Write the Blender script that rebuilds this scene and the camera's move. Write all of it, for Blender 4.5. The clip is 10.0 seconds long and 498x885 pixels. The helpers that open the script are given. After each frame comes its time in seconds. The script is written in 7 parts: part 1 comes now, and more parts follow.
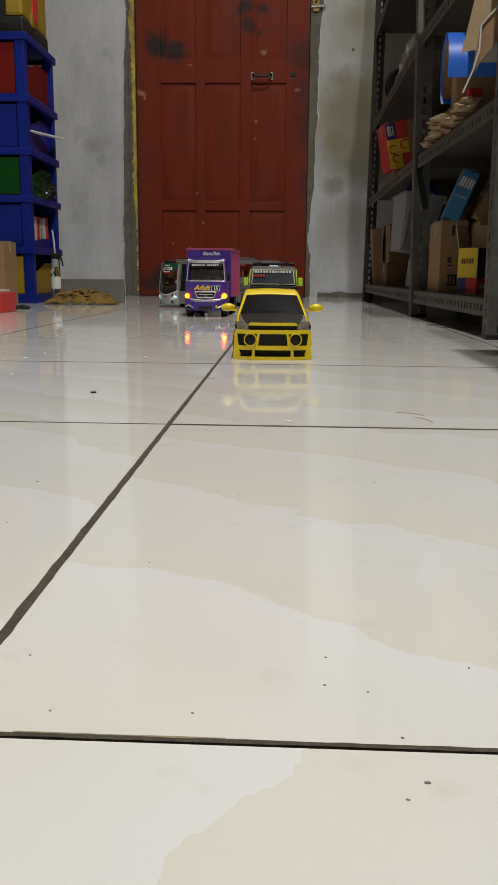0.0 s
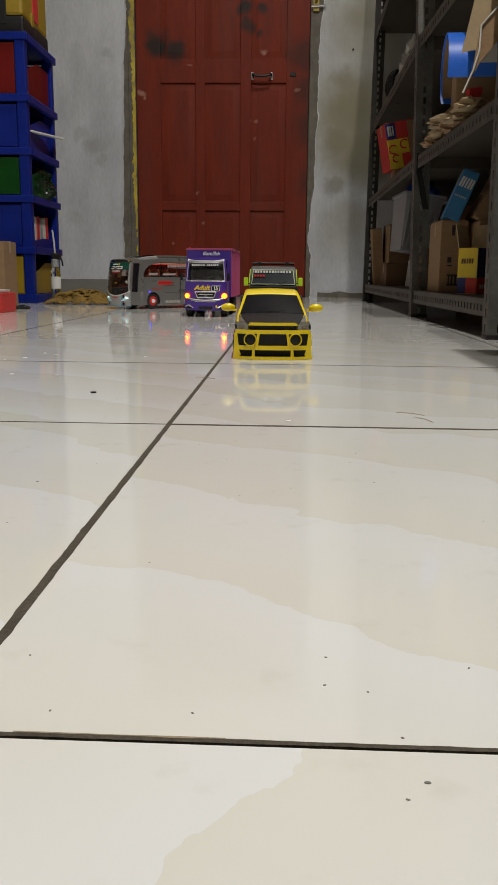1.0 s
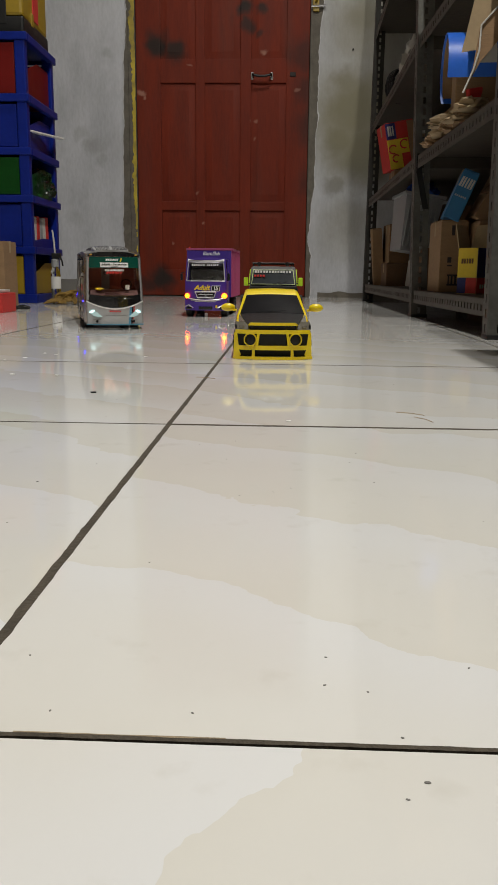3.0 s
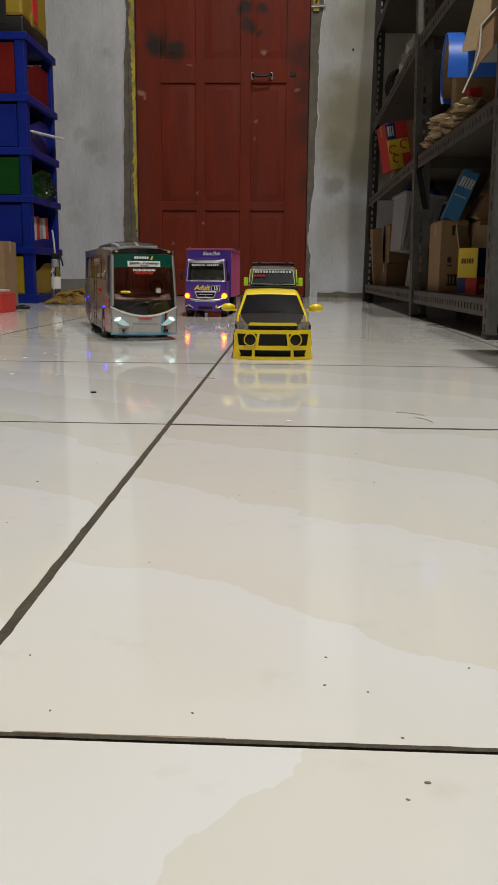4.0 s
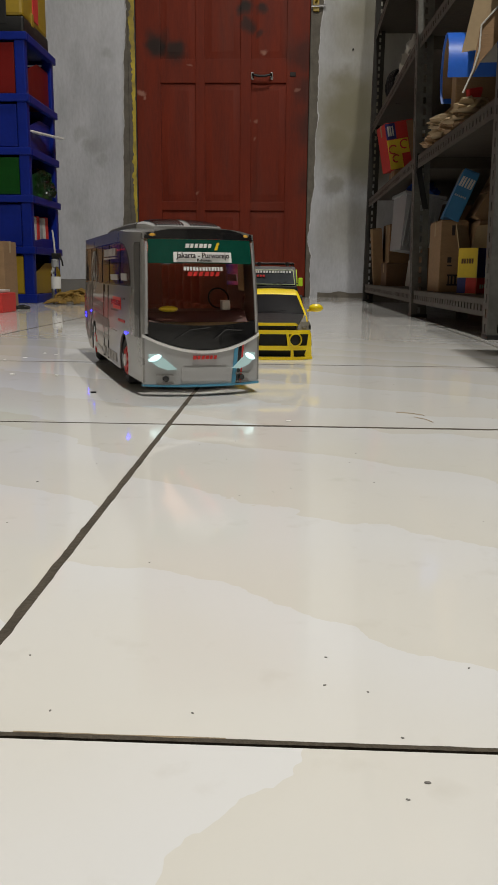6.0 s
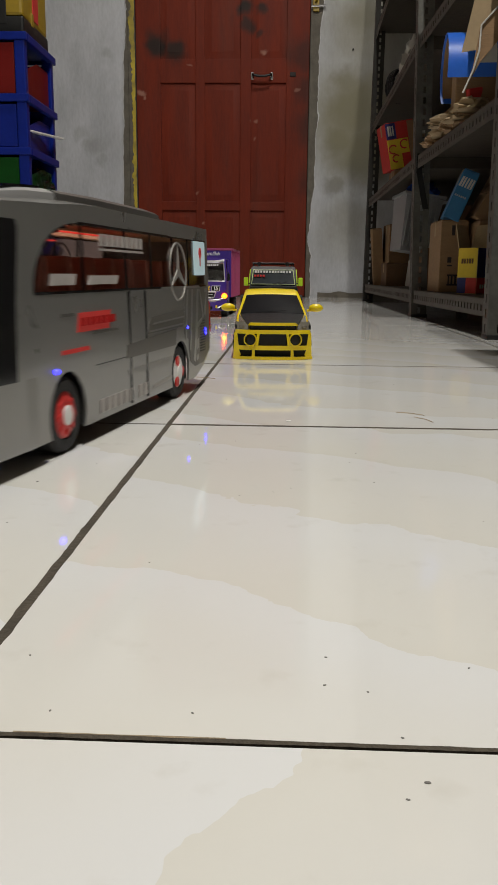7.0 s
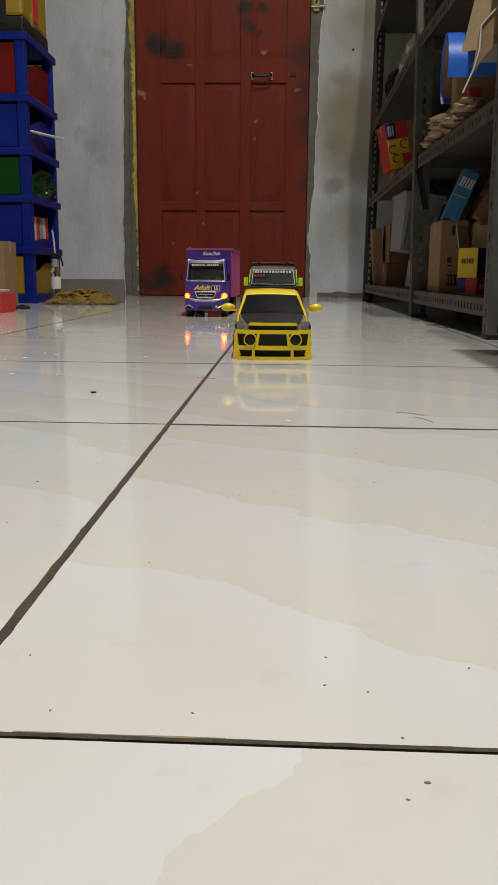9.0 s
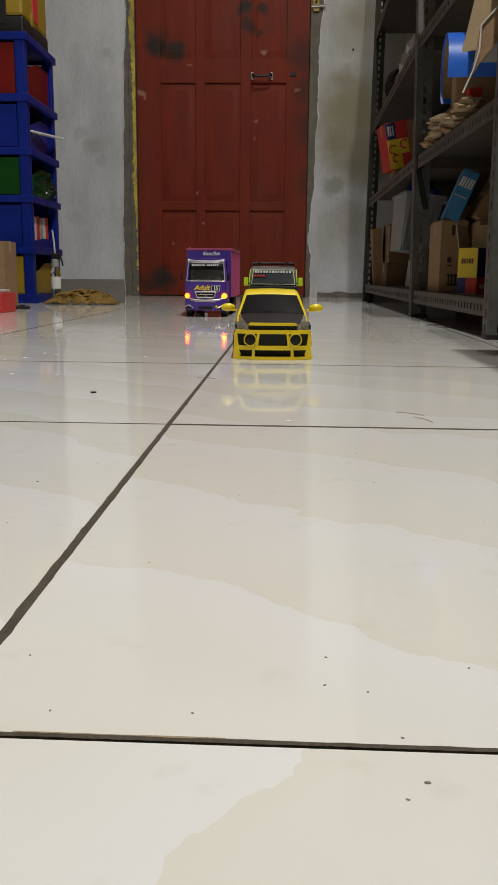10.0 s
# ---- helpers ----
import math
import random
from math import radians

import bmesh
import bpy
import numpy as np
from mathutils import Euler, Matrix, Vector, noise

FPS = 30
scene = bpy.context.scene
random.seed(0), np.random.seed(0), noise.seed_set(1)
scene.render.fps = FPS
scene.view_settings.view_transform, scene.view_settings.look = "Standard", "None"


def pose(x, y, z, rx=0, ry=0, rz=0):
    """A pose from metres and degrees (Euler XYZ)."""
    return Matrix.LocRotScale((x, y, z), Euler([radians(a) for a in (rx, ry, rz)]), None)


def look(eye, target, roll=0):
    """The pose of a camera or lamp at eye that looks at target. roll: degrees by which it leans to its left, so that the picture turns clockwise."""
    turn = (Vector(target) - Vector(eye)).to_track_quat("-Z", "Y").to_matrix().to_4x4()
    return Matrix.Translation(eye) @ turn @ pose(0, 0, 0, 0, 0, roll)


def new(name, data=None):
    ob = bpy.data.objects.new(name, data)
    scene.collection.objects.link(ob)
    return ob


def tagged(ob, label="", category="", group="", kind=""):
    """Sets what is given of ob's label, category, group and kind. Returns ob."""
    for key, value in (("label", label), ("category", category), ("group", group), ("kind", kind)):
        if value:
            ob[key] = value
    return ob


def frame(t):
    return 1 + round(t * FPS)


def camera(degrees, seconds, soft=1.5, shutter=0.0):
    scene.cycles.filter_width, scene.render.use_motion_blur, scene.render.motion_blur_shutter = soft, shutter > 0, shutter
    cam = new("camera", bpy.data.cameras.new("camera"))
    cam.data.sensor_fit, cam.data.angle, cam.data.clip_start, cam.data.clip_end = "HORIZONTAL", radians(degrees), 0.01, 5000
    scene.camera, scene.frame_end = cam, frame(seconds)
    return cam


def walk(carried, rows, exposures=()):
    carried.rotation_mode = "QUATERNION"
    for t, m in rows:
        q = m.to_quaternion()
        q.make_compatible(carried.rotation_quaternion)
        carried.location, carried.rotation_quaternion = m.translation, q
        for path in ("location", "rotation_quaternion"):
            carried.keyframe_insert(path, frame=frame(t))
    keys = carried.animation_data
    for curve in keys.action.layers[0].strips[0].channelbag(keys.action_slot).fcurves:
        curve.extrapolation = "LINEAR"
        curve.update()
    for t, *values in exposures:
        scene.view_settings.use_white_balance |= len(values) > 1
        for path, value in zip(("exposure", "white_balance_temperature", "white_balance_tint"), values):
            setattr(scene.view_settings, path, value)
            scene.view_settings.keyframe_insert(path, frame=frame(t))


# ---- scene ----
# The camera stands still, low over the tiled floor.
cam = camera(33.8, 10.0, soft=1.6, shutter=0.4)
EYE, TARGET = (0.0824, -0.5704, 0.1056), (0.0128, 0.9944, -0.2176)
walk(cam, [(0.0, look(EYE, TARGET, 0.5)), (10.0, look(EYE, TARGET, 0.5))], exposures=[(0.0, 0.02, 6650, 8), (7.5, 0.0, 6650, 8), (8.0, 0.0, 7000, 8), (8.2, 0.0, 6650, 8), (10.0, 0.02, 6650, 8)])

# Room: x from the drawer side to the rack side, y away from the camera.
X0, X1, Y0, Y1, ZC = -1.45, 0.86, -2.6, 3.287, 3.1
LAMPS = [((0.27, 1.55, ZC - 0.09), 32), ((0.37, -0.40, ZC - 0.09), 73)]

world = bpy.data.worlds.new("night")
world.use_nodes = True
world.node_tree.nodes["Background"].inputs["Color"].default_value = (0.02, 0.025, 0.04, 1)
world.node_tree.nodes["Background"].inputs["Strength"].default_value = 0.3
scene.world = world
for lamp_place, lamp_power in LAMPS:
    lamp_data = bpy.data.lights.new("ceiling_bulb", "AREA")
    lamp_data.shape, lamp_data.size, lamp_data.energy, lamp_data.color = "DISK", 0.035, lamp_power, (1.0, 0.972, 0.93)
    lamp_light = new("ceiling_bulb", lamp_data)
    lamp_light.matrix_world = pose(*lamp_place)


# ---------- materials ----------
def nodes_of(name):
    m = bpy.data.materials.new(name)
    m.use_nodes = True
    return m, m.node_tree.nodes, m.node_tree.links, m.node_tree.nodes["Principled BSDF"]


def surface(name, color, rough=0.5, metal=0.0, vary=0.12, scale=30.0, bump=0.1, coat=0.0, grime=0.0, fine=8.0, stretch=(1, 1, 1), spec=0.5):
    """A painted, plastic, metal, card or stone surface with colour and relief at two scales."""
    m, n, l, p = nodes_of(name)
    tc = n.new("ShaderNodeTexCoord")
    mp = n.new("ShaderNodeMapping")
    mp.inputs["Scale"].default_value = stretch
    l.new(tc.outputs["Object"], mp.inputs["Vector"])
    big, small = n.new("ShaderNodeTexNoise"), n.new("ShaderNodeTexNoise")
    big.inputs["Scale"].default_value, small.inputs["Scale"].default_value = scale, scale * fine
    big.inputs["Detail"].default_value, small.inputs["Detail"].default_value = 5, 4
    for t in (big, small):
        l.new(mp.outputs["Vector"], t.inputs["Vector"])
    ramp = n.new("ShaderNodeValToRGB")
    c = Vector(color)
    ramp.color_ramp.elements[0].position, ramp.color_ramp.elements[1].position = 0.3, 0.72
    ramp.color_ramp.elements[0].color = (*(c * (1 - vary)), 1)
    ramp.color_ramp.elements[1].color = (*[min(1, v * (1 + vary * 0.7)) for v in c], 1)
    mixf = n.new("ShaderNodeMath")
    mixf.operation = "MULTIPLY_ADD"
    mixf.inputs[1].default_value, mixf.inputs[2].default_value = 0.35, 0.0
    l.new(small.outputs["Fac"], mixf.inputs[0])
    add = n.new("ShaderNodeMath")
    add.operation = "MULTIPLY_ADD"
    add.inputs[1].default_value = 0.65
    l.new(big.outputs["Fac"], add.inputs[0])
    l.new(mixf.outputs[0], add.inputs[2])
    l.new(add.outputs[0], ramp.inputs["Fac"])
    col = ramp.outputs["Color"]
    if grime:
        g, gr, mx = n.new("ShaderNodeTexNoise"), n.new("ShaderNodeValToRGB"), n.new("ShaderNodeMix")
        g.inputs["Scale"].default_value, g.inputs["Detail"].default_value = scale * 0.45, 7
        l.new(mp.outputs["Vector"], g.inputs["Vector"])
        gr.color_ramp.elements[0].position, gr.color_ramp.elements[1].position = 0.5, 0.72
        gr.color_ramp.elements[1].color = (grime, grime, grime, 1)
        gr.color_ramp.elements[0].color = (0, 0, 0, 1)
        l.new(g.outputs["Fac"], gr.inputs["Fac"])
        mx.data_type = "RGBA"
        mx.inputs["B"].default_value = (0.06, 0.05, 0.04, 1)
        l.new(gr.outputs["Color"], mx.inputs["Factor"])
        l.new(col, mx.inputs["A"])
        col = mx.outputs["Result"]
    l.new(col, p.inputs["Base Color"])
    rr = n.new("ShaderNodeMapRange")
    rr.inputs["To Min"].default_value, rr.inputs["To Max"].default_value = max(0.03, rough - 0.08), min(1, rough + 0.12)
    l.new(big.outputs["Fac"], rr.inputs["Value"])
    l.new(rr.outputs["Result"], p.inputs["Roughness"])
    p.inputs["Metallic"].default_value = metal
    p.inputs["Coat Weight"].default_value = coat
    p.inputs["Coat Roughness"].default_value = 0.06
    p.inputs["Specular IOR Level"].default_value = spec
    if bump:
        b = n.new("ShaderNodeBump")
        b.inputs["Strength"].default_value, b.inputs["Distance"].default_value = bump, 0.002
        l.new(small.outputs["Fac"], b.inputs["Height"])
        l.new(b.outputs["Normal"], p.inputs["Normal"])
    return m


def spotted(m, spots, color):
    """Lays soft-edged stains of their own shape over a material: spots of (x, z, radius, weight) in the object's x and z."""
    n, l, p = m.node_tree.nodes, m.node_tree.links, m.node_tree.nodes["Principled BSDF"]
    tc, sep = n.new("ShaderNodeTexCoord"), n.new("ShaderNodeSeparateXYZ")
    nz, warp, ctr = n.new("ShaderNodeTexNoise"), n.new("ShaderNodeVectorMath"), n.new("ShaderNodeVectorMath")
    nz.inputs["Scale"].default_value, nz.inputs["Detail"].default_value = 14, 6
    l.new(tc.outputs["Object"], nz.inputs["Vector"])
    ctr.operation = "SUBTRACT"
    ctr.inputs[1].default_value = (0.5, 0.5, 0.5)
    l.new(nz.outputs["Color"], ctr.inputs[0])
    warp.operation = "MULTIPLY_ADD"
    warp.inputs[1].default_value = (0.09, 0.09, 0.09)
    l.new(ctr.outputs[0], warp.inputs[0])
    l.new(tc.outputs["Object"], warp.inputs[2])
    l.new(warp.outputs[0], sep.inputs[0])
    flat = n.new("ShaderNodeCombineXYZ")
    l.new(sep.outputs["X"], flat.inputs["X"])
    l.new(sep.outputs["Z"], flat.inputs["Z"])
    total = None
    for x, z, r, w in spots:
        d, mr = n.new("ShaderNodeVectorMath"), n.new("ShaderNodeMapRange")
        d.operation = "DISTANCE"
        d.inputs[1].default_value = (x, 0, z)
        l.new(flat.outputs[0], d.inputs[0])
        mr.interpolation_type = "SMOOTHSTEP"
        mr.inputs["From Min"].default_value, mr.inputs["From Max"].default_value = r, r * 0.25
        mr.inputs["To Min"].default_value, mr.inputs["To Max"].default_value = 0, w
        l.new(d.outputs["Value"], mr.inputs["Value"])
        if total is None:
            total = mr.outputs["Result"]
        else:
            mx = n.new("ShaderNodeMath")
            mx.operation = "MAXIMUM"
            l.new(total, mx.inputs[0])
            l.new(mr.outputs["Result"], mx.inputs[1])
            total = mx.outputs[0]
    old = p.inputs["Base Color"].links[0].from_socket
    mix = n.new("ShaderNodeMix")
    mix.data_type = "RGBA"
    mix.inputs["B"].default_value = (*color, 1)
    l.new(total, mix.inputs["Factor"])
    l.new(old, mix.inputs["A"])
    l.new(mix.outputs["Result"], p.inputs["Base Color"])
    return m


def glowing(name, color, strength, base=(0.8, 0.8, 0.8)):
    m, n, l, p = nodes_of(name)
    p.inputs["Base Color"].default_value = (*base, 1)
    p.inputs["Emission Color"].default_value = (*color, 1)
    p.inputs["Emission Strength"].default_value = strength
    p.inputs["Roughness"].default_value = 0.2
    return m


def glass(name, color, rough=0.02):
    m, n, l, p = nodes_of(name)
    p.inputs["Base Color"].default_value = (*color, 1)
    p.inputs["Transmission Weight"].default_value = 1.0
    p.inputs["Roughness"].default_value = rough
    p.inputs["IOR"].default_value = 1.2
    return m


def tile_material():
    """Polished ceramic: pale grey-white and warm beige cloud shapes with soft and crisp borders, different on each tile."""
    m, n, l, p = nodes_of("polished_tile")
    tc, oi = n.new("ShaderNodeTexCoord"), n.new("ShaderNodeObjectInfo")
    off, comb = n.new("ShaderNodeVectorMath"), n.new("ShaderNodeCombineXYZ")
    mul = n.new("ShaderNodeMath")
    mul.operation = "MULTIPLY"
    mul.inputs[1].default_value = 37.0
    l.new(oi.outputs["Random"], mul.inputs[0])
    for k in ("X", "Y", "Z"):
        l.new(mul.outputs[0], comb.inputs[k])
    off.operation = "ADD"
    l.new(tc.outputs["Object"], off.inputs[0])
    l.new(comb.outputs[0], off.inputs[1])
    def math_node(op, a, b):
        x = n.new("ShaderNodeMath")
        x.operation = op
        for sock, v in zip(x.inputs, (a, b)):
            if isinstance(v, (int, float)):
                sock.default_value = v
            elif v is not None:
                l.new(v, sock)
        return x.outputs[0]
    # slanting cloud bands: white at the crisp border, fading to beige up to the next one
    own, here = n.new("ShaderNodeSeparateXYZ"), n.new("ShaderNodeSeparateXYZ")
    l.new(tc.outputs["Object"], own.inputs[0])
    l.new(oi.outputs["Location"], here.inputs[0])
    wave = n.new("ShaderNodeTexNoise")
    wave.inputs["Scale"].default_value, wave.inputs["Detail"].default_value = 7.0, 6
    wave.inputs["Roughness"].default_value = 0.55
    place = n.new("ShaderNodeVectorMath")
    place.operation = "MULTIPLY_ADD"
    l.new(oi.outputs["Location"], place.inputs[0])
    place.inputs[1].default_value = (2.3, 3.1, 0)
    l.new(tc.outputs["Object"], place.inputs[2])
    l.new(place.outputs[0], wave.inputs["Vector"])
    s = math_node("ADD", math_node("MULTIPLY", own.outputs["X"], 0.5), math_node("MULTIPLY", own.outputs["Y"], 0.87))
    u = math_node("DIVIDE", math_node("SUBTRACT", -0.061, s), 0.102)
    u = math_node("ADD", u, math_node("MULTIPLY", math_node("SUBTRACT", wave.outputs["Fac"], 0.5), 1.1))
    u = math_node("ADD", u, math_node("MULTIPLY", math_node("ADD", here.outputs["Y"], 0.2), -1.65))
    u = math_node("ADD", u, math_node("MULTIPLY", math_node("SUBTRACT", here.outputs["X"], 0.2), 1.37))
    u = math_node("FRACT", u, None)
    cloud = n.new("ShaderNodeTexNoise")
    cloud.inputs["Scale"].default_value, cloud.inputs["Detail"].default_value = 5.0, 4
    l.new(place.outputs[0], cloud.inputs["Vector"])
    u = math_node("ADD", u, math_node("MULTIPLY", math_node("SUBTRACT", cloud.outputs["Fac"], 0.5), 0.35))
    ramp = n.new("ShaderNodeValToRGB")
    e = ramp.color_ramp.elements
    e[0].position, e[0].color = 0.0, (0.685, 0.688, 0.69, 1)
    e[1].position, e[1].color = 1.0, (0.648, 0.632, 0.585, 1)
    for pos, c in ((0.12, (0.682, 0.682, 0.678, 1)), (0.45, (0.668, 0.660, 0.635, 1)), (0.86, (0.658, 0.645, 0.605, 1))):
        x = e.new(pos)
        x.color = c
    l.new(u, ramp.inputs["Fac"])
    dust, dr, mx = n.new("ShaderNodeTexNoise"), n.new("ShaderNodeValToRGB"), n.new("ShaderNodeMix")
    dust.inputs["Scale"].default_value, dust.inputs["Detail"].default_value = 55, 6
    l.new(off.outputs[0], dust.inputs["Vector"])
    dr.color_ramp.elements[0].position, dr.color_ramp.elements[1].position = 0.62, 0.80
    dr.color_ramp.elements[0].color, dr.color_ramp.elements[1].color = (0, 0, 0, 1), (0.22, 0.22, 0.22, 1)
    l.new(dust.outputs["Fac"], dr.inputs["Fac"])
    mx.data_type = "RGBA"
    mx.inputs["B"].default_value = (0.42, 0.38, 0.31, 1)
    l.new(dr.outputs["Color"], mx.inputs["Factor"])
    l.new(ramp.outputs["Color"], mx.inputs["A"])
    l.new(mx.outputs["Result"], p.inputs["Base Color"])
    sm = n.new("ShaderNodeTexNoise")
    sm.inputs["Scale"].default_value, sm.inputs["Detail"].default_value = 9, 5
    l.new(off.outputs[0], sm.inputs["Vector"])
    rr = n.new("ShaderNodeMapRange")
    rr.inputs["From Min"].default_value, rr.inputs["From Max"].default_value = 0.35, 0.75
    rr.inputs["To Min"].default_value, rr.inputs["To Max"].default_value = 0.045, 0.095
    l.new(sm.outputs["Fac"], rr.inputs["Value"])
    l.new(rr.outputs["Result"], p.inputs["Roughness"])
    p.inputs["Specular IOR Level"].default_value = 0.75
    b = n.new("ShaderNodeBump")
    b.inputs["Strength"].default_value, b.inputs["Distance"].default_value = 0.02, 0.002
    l.new(sm.outputs["Fac"], b.inputs["Height"])
    l.new(b.outputs["Normal"], p.inputs["Normal"])
    return m


TILE = tile_material()
DIRT = surface("brown_dirt", (0.30, 0.235, 0.15), 0.95, vary=0.5, scale=90, bump=0.6)
GROUT = surface("grout", (0.066, 0.054, 0.039), 0.95, vary=0.5, scale=60, bump=0.6)
PLASTER = spotted(surface("white_plaster", (0.475, 0.483, 0.512), 0.85, vary=0.22, scale=7, bump=0.5, grime=0.22, fine=9, stretch=(1.6, 1, 0.55)),
                  [(0.36, 0.82, 0.17, 0.75), (0.42, 0.62, 0.2, 0.75), (0.30, 0.68, 0.10, 0.75), (0.33, 0.93, 0.09, 0.6), (0.40, 1.2, 0.12, 0.5), (0.36, 0.35, 0.14, 0.3), (-0.80, 0.66, 0.07, 0.28), (-0.86, 0.72, 0.05, 0.22), (-0.77, 0.60, 0.045, 0.22), (-0.74, 1.05, 0.04, 0.2), (-0.90, 0.35, 0.06, 0.15), (0.29, 0.50, 0.06, 0.5)], (0.085, 0.080, 0.045))
spotted(PLASTER, [(0.40, 0.78, 0.40, 0.80), (0.34, 0.30, 0.22, 0.35), (0.42, 1.15, 0.32, 0.62)], (0.225, 0.205, 0.130))
PLASTER_LIP = surface("plaster_edge", (0.54, 0.54, 0.545), 0.85, vary=0.2, scale=40, bump=0.4)
# Side plaster in dark brown: the gloom behind the rack put into its colour.
SHADED_PLASTER = surface("shaded_brown_plaster", (0.115, 0.092, 0.066), 0.9, vary=0.3, scale=5, bump=0.4, grime=0.4)
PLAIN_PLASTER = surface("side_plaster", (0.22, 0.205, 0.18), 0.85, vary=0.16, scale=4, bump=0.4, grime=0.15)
CEILING = surface("ceiling_board", (0.30, 0.28, 0.25), 0.9, vary=0.08, scale=5, bump=0.2)
CEMENT = surface("bare_cement", (0.135, 0.120, 0.098), 0.95, vary=0.35, scale=30, bump=0.8)
YELLOW_FRAME = surface("worn_yellow_paint", (0.50, 0.38, 0.035), 0.6, vary=0.3, scale=26, bump=0.5, grime=0.7)
DOOR_RED = surface("red_door_paint", (0.150, 0.018, 0.0055), 0.6, vary=0.28, scale=7, bump=0.15, grime=0.18, stretch=(3, 1, 0.5), spec=0.22)
DOOR_SPOTS = [(-0.51, 1.09, 0.085, 0.95), (-0.43, 1.06, 0.075, 0.9), (-0.125, 1.235, 0.05, 0.95), (-0.05, 1.235, 0.04, 0.85), (-0.11, 1.17, 0.045, 0.8),
              (-0.06, 1.14, 0.03, 0.7), (-0.50, 0.075, 0.09, 0.95), (-0.56, 0.05, 0.06, 0.7), (0.14, 1.05, 0.11, 0.6), (0.17, 0.75, 0.12, 0.55), (0.15, 0.9, 0.1, 0.55), (0.18, 0.5, 0.1, 0.45)]
spotted(DOOR_RED, DOOR_SPOTS, (0.018, 0.015, 0.013))
spotted(DOOR_RED, [(-0.575, 0.883, 0.022, 0.7), (-0.567, 0.862, 0.014, 0.6), (-0.037, 1.058, 0.022, 0.7), (-0.077, 0.765, 0.012, 0.45), (-0.081, 0.70, 0.012, 0.4), (-0.33, 0.455, 0.012, 0.4), (-0.31, 0.345, 0.012, 0.5), (-0.45, 0.24, 0.012, 0.4), (0.10, 0.90, 0.016, 0.4), (-0.36, 1.0, 0.010, 0.4)], (0.36, 0.19, 0.14))
STEEL = surface("galvanised_steel", (0.13, 0.128, 0.115), 0.5, metal=0.5, vary=0.35, scale=18, bump=0.15, grime=0.8)
# Three steels darker than the other posts: lips, far front post, shelves.
LIP_STEEL = surface("dark_lip_steel", (0.095, 0.088, 0.074), 0.55, metal=0.4, vary=0.4, scale=25, bump=0.2, grime=0.9)
BLACK_STEEL = surface("near_black_steel", (0.030, 0.028, 0.024), 0.6, metal=0.3, vary=0.4, scale=25, bump=0.2, grime=0.5)
SHELF_STEEL = surface("dark_shelf_steel", (0.075, 0.062, 0.048), 0.6, metal=0.3, vary=0.4, scale=12, bump=0.2, grime=0.8)
CHROME = surface("chrome", (0.8, 0.8, 0.82), 0.12, metal=1.0, vary=0.08, scale=60, bump=0)
BLUE_PLASTIC = surface("blue_plastic", (0.003, 0.015, 0.19), 0.35, vary=0.18, scale=12, bump=0.08, grime=0.08, spec=0.22)
RED_PLASTIC = surface("red_plastic", (0.135, 0.005, 0.004), 0.4, vary=0.18, scale=12, bump=0.08, spec=0.22)
GREEN_PLASTIC = surface("green_plastic", (0.002, 0.052, 0.005), 0.4, vary=0.18, scale=12, bump=0.08, spec=0.22)
YELLOW_PLASTIC = surface("yellow_plastic", (0.32, 0.21, 0.010), 0.4, vary=0.18, scale=12, bump=0.08, grime=0.2)
GREY_PLASTIC = surface("grey_plastic", (0.30, 0.31, 0.32), 0.45, vary=0.15, scale=20, bump=0.1)
BLACK_PLASTIC = surface("black_plastic", (0.012, 0.012, 0.012), 0.45, vary=0.3, scale=30, bump=0.15, spec=0.3)
CARD = surface("brown_cardboard", (0.27, 0.165, 0.085), 0.85, vary=0.16, scale=14, bump=0.25, stretch=(1, 1, 4))
CARD_PALE = surface("pale_cardboard", (0.36, 0.265, 0.155), 0.85, vary=0.14, scale=14, bump=0.25)
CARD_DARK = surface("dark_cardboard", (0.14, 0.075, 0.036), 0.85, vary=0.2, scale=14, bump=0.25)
PAPER = surface("white_paper", (0.52, 0.50, 0.46), 0.8, vary=0.1, scale=25, bump=0.1)
PRINT_BLUE = surface("blue_print", (0.03, 0.16, 0.34), 0.6, vary=0.15, scale=20, bump=0.05)
PRINT_NAVY = surface("navy_print", (0.012, 0.016, 0.13), 0.6, vary=0.15, scale=20, bump=0.05)
PRINT_RED = surface("red_print", (0.52, 0.03, 0.025), 0.6, vary=0.15, scale=20, bump=0.05)
PRINT_YELLOW = surface("yellow_print", (0.65, 0.47, 0.03), 0.6, vary=0.12, scale=20, bump=0.05)
INK = surface("dark_ink", (0.03, 0.022, 0.02), 0.8, vary=0.3, scale=40, bump=0)
BRIGHT_BLUE = surface("bright_blue_sheet", (0.02, 0.13, 0.62), 0.4, vary=0.12, scale=15, bump=0.05)
CLOTH = surface("ochre_cloth", (0.21, 0.125, 0.024), 0.9, vary=0.5, scale=40, bump=0.5)
SLAB = surface("grey_foam_board", (0.16, 0.153, 0.142), 0.8, vary=0.12, scale=20, bump=0.2)
RUBBER = surface("tyre_rubber", (0.020, 0.019, 0.019), 0.75, vary=0.25, scale=80, bump=0.3)
BUS_SILVER = surface("bus_silver_paint", (0.275, 0.270, 0.258), 0.28, metal=0.5, vary=0.07, scale=14, bump=0.03, coat=0.8)
BUS_FRONT = surface("bus_pearl_paint", (0.42, 0.42, 0.42), 0.3, metal=0.2, vary=0.05, scale=14, bump=0.02, coat=0.4)
BUS_DARK = surface("bus_dark_decal", (0.105, 0.098, 0.09), 0.4, metal=0.2, vary=0.12, scale=20, bump=0.03, coat=0.2)
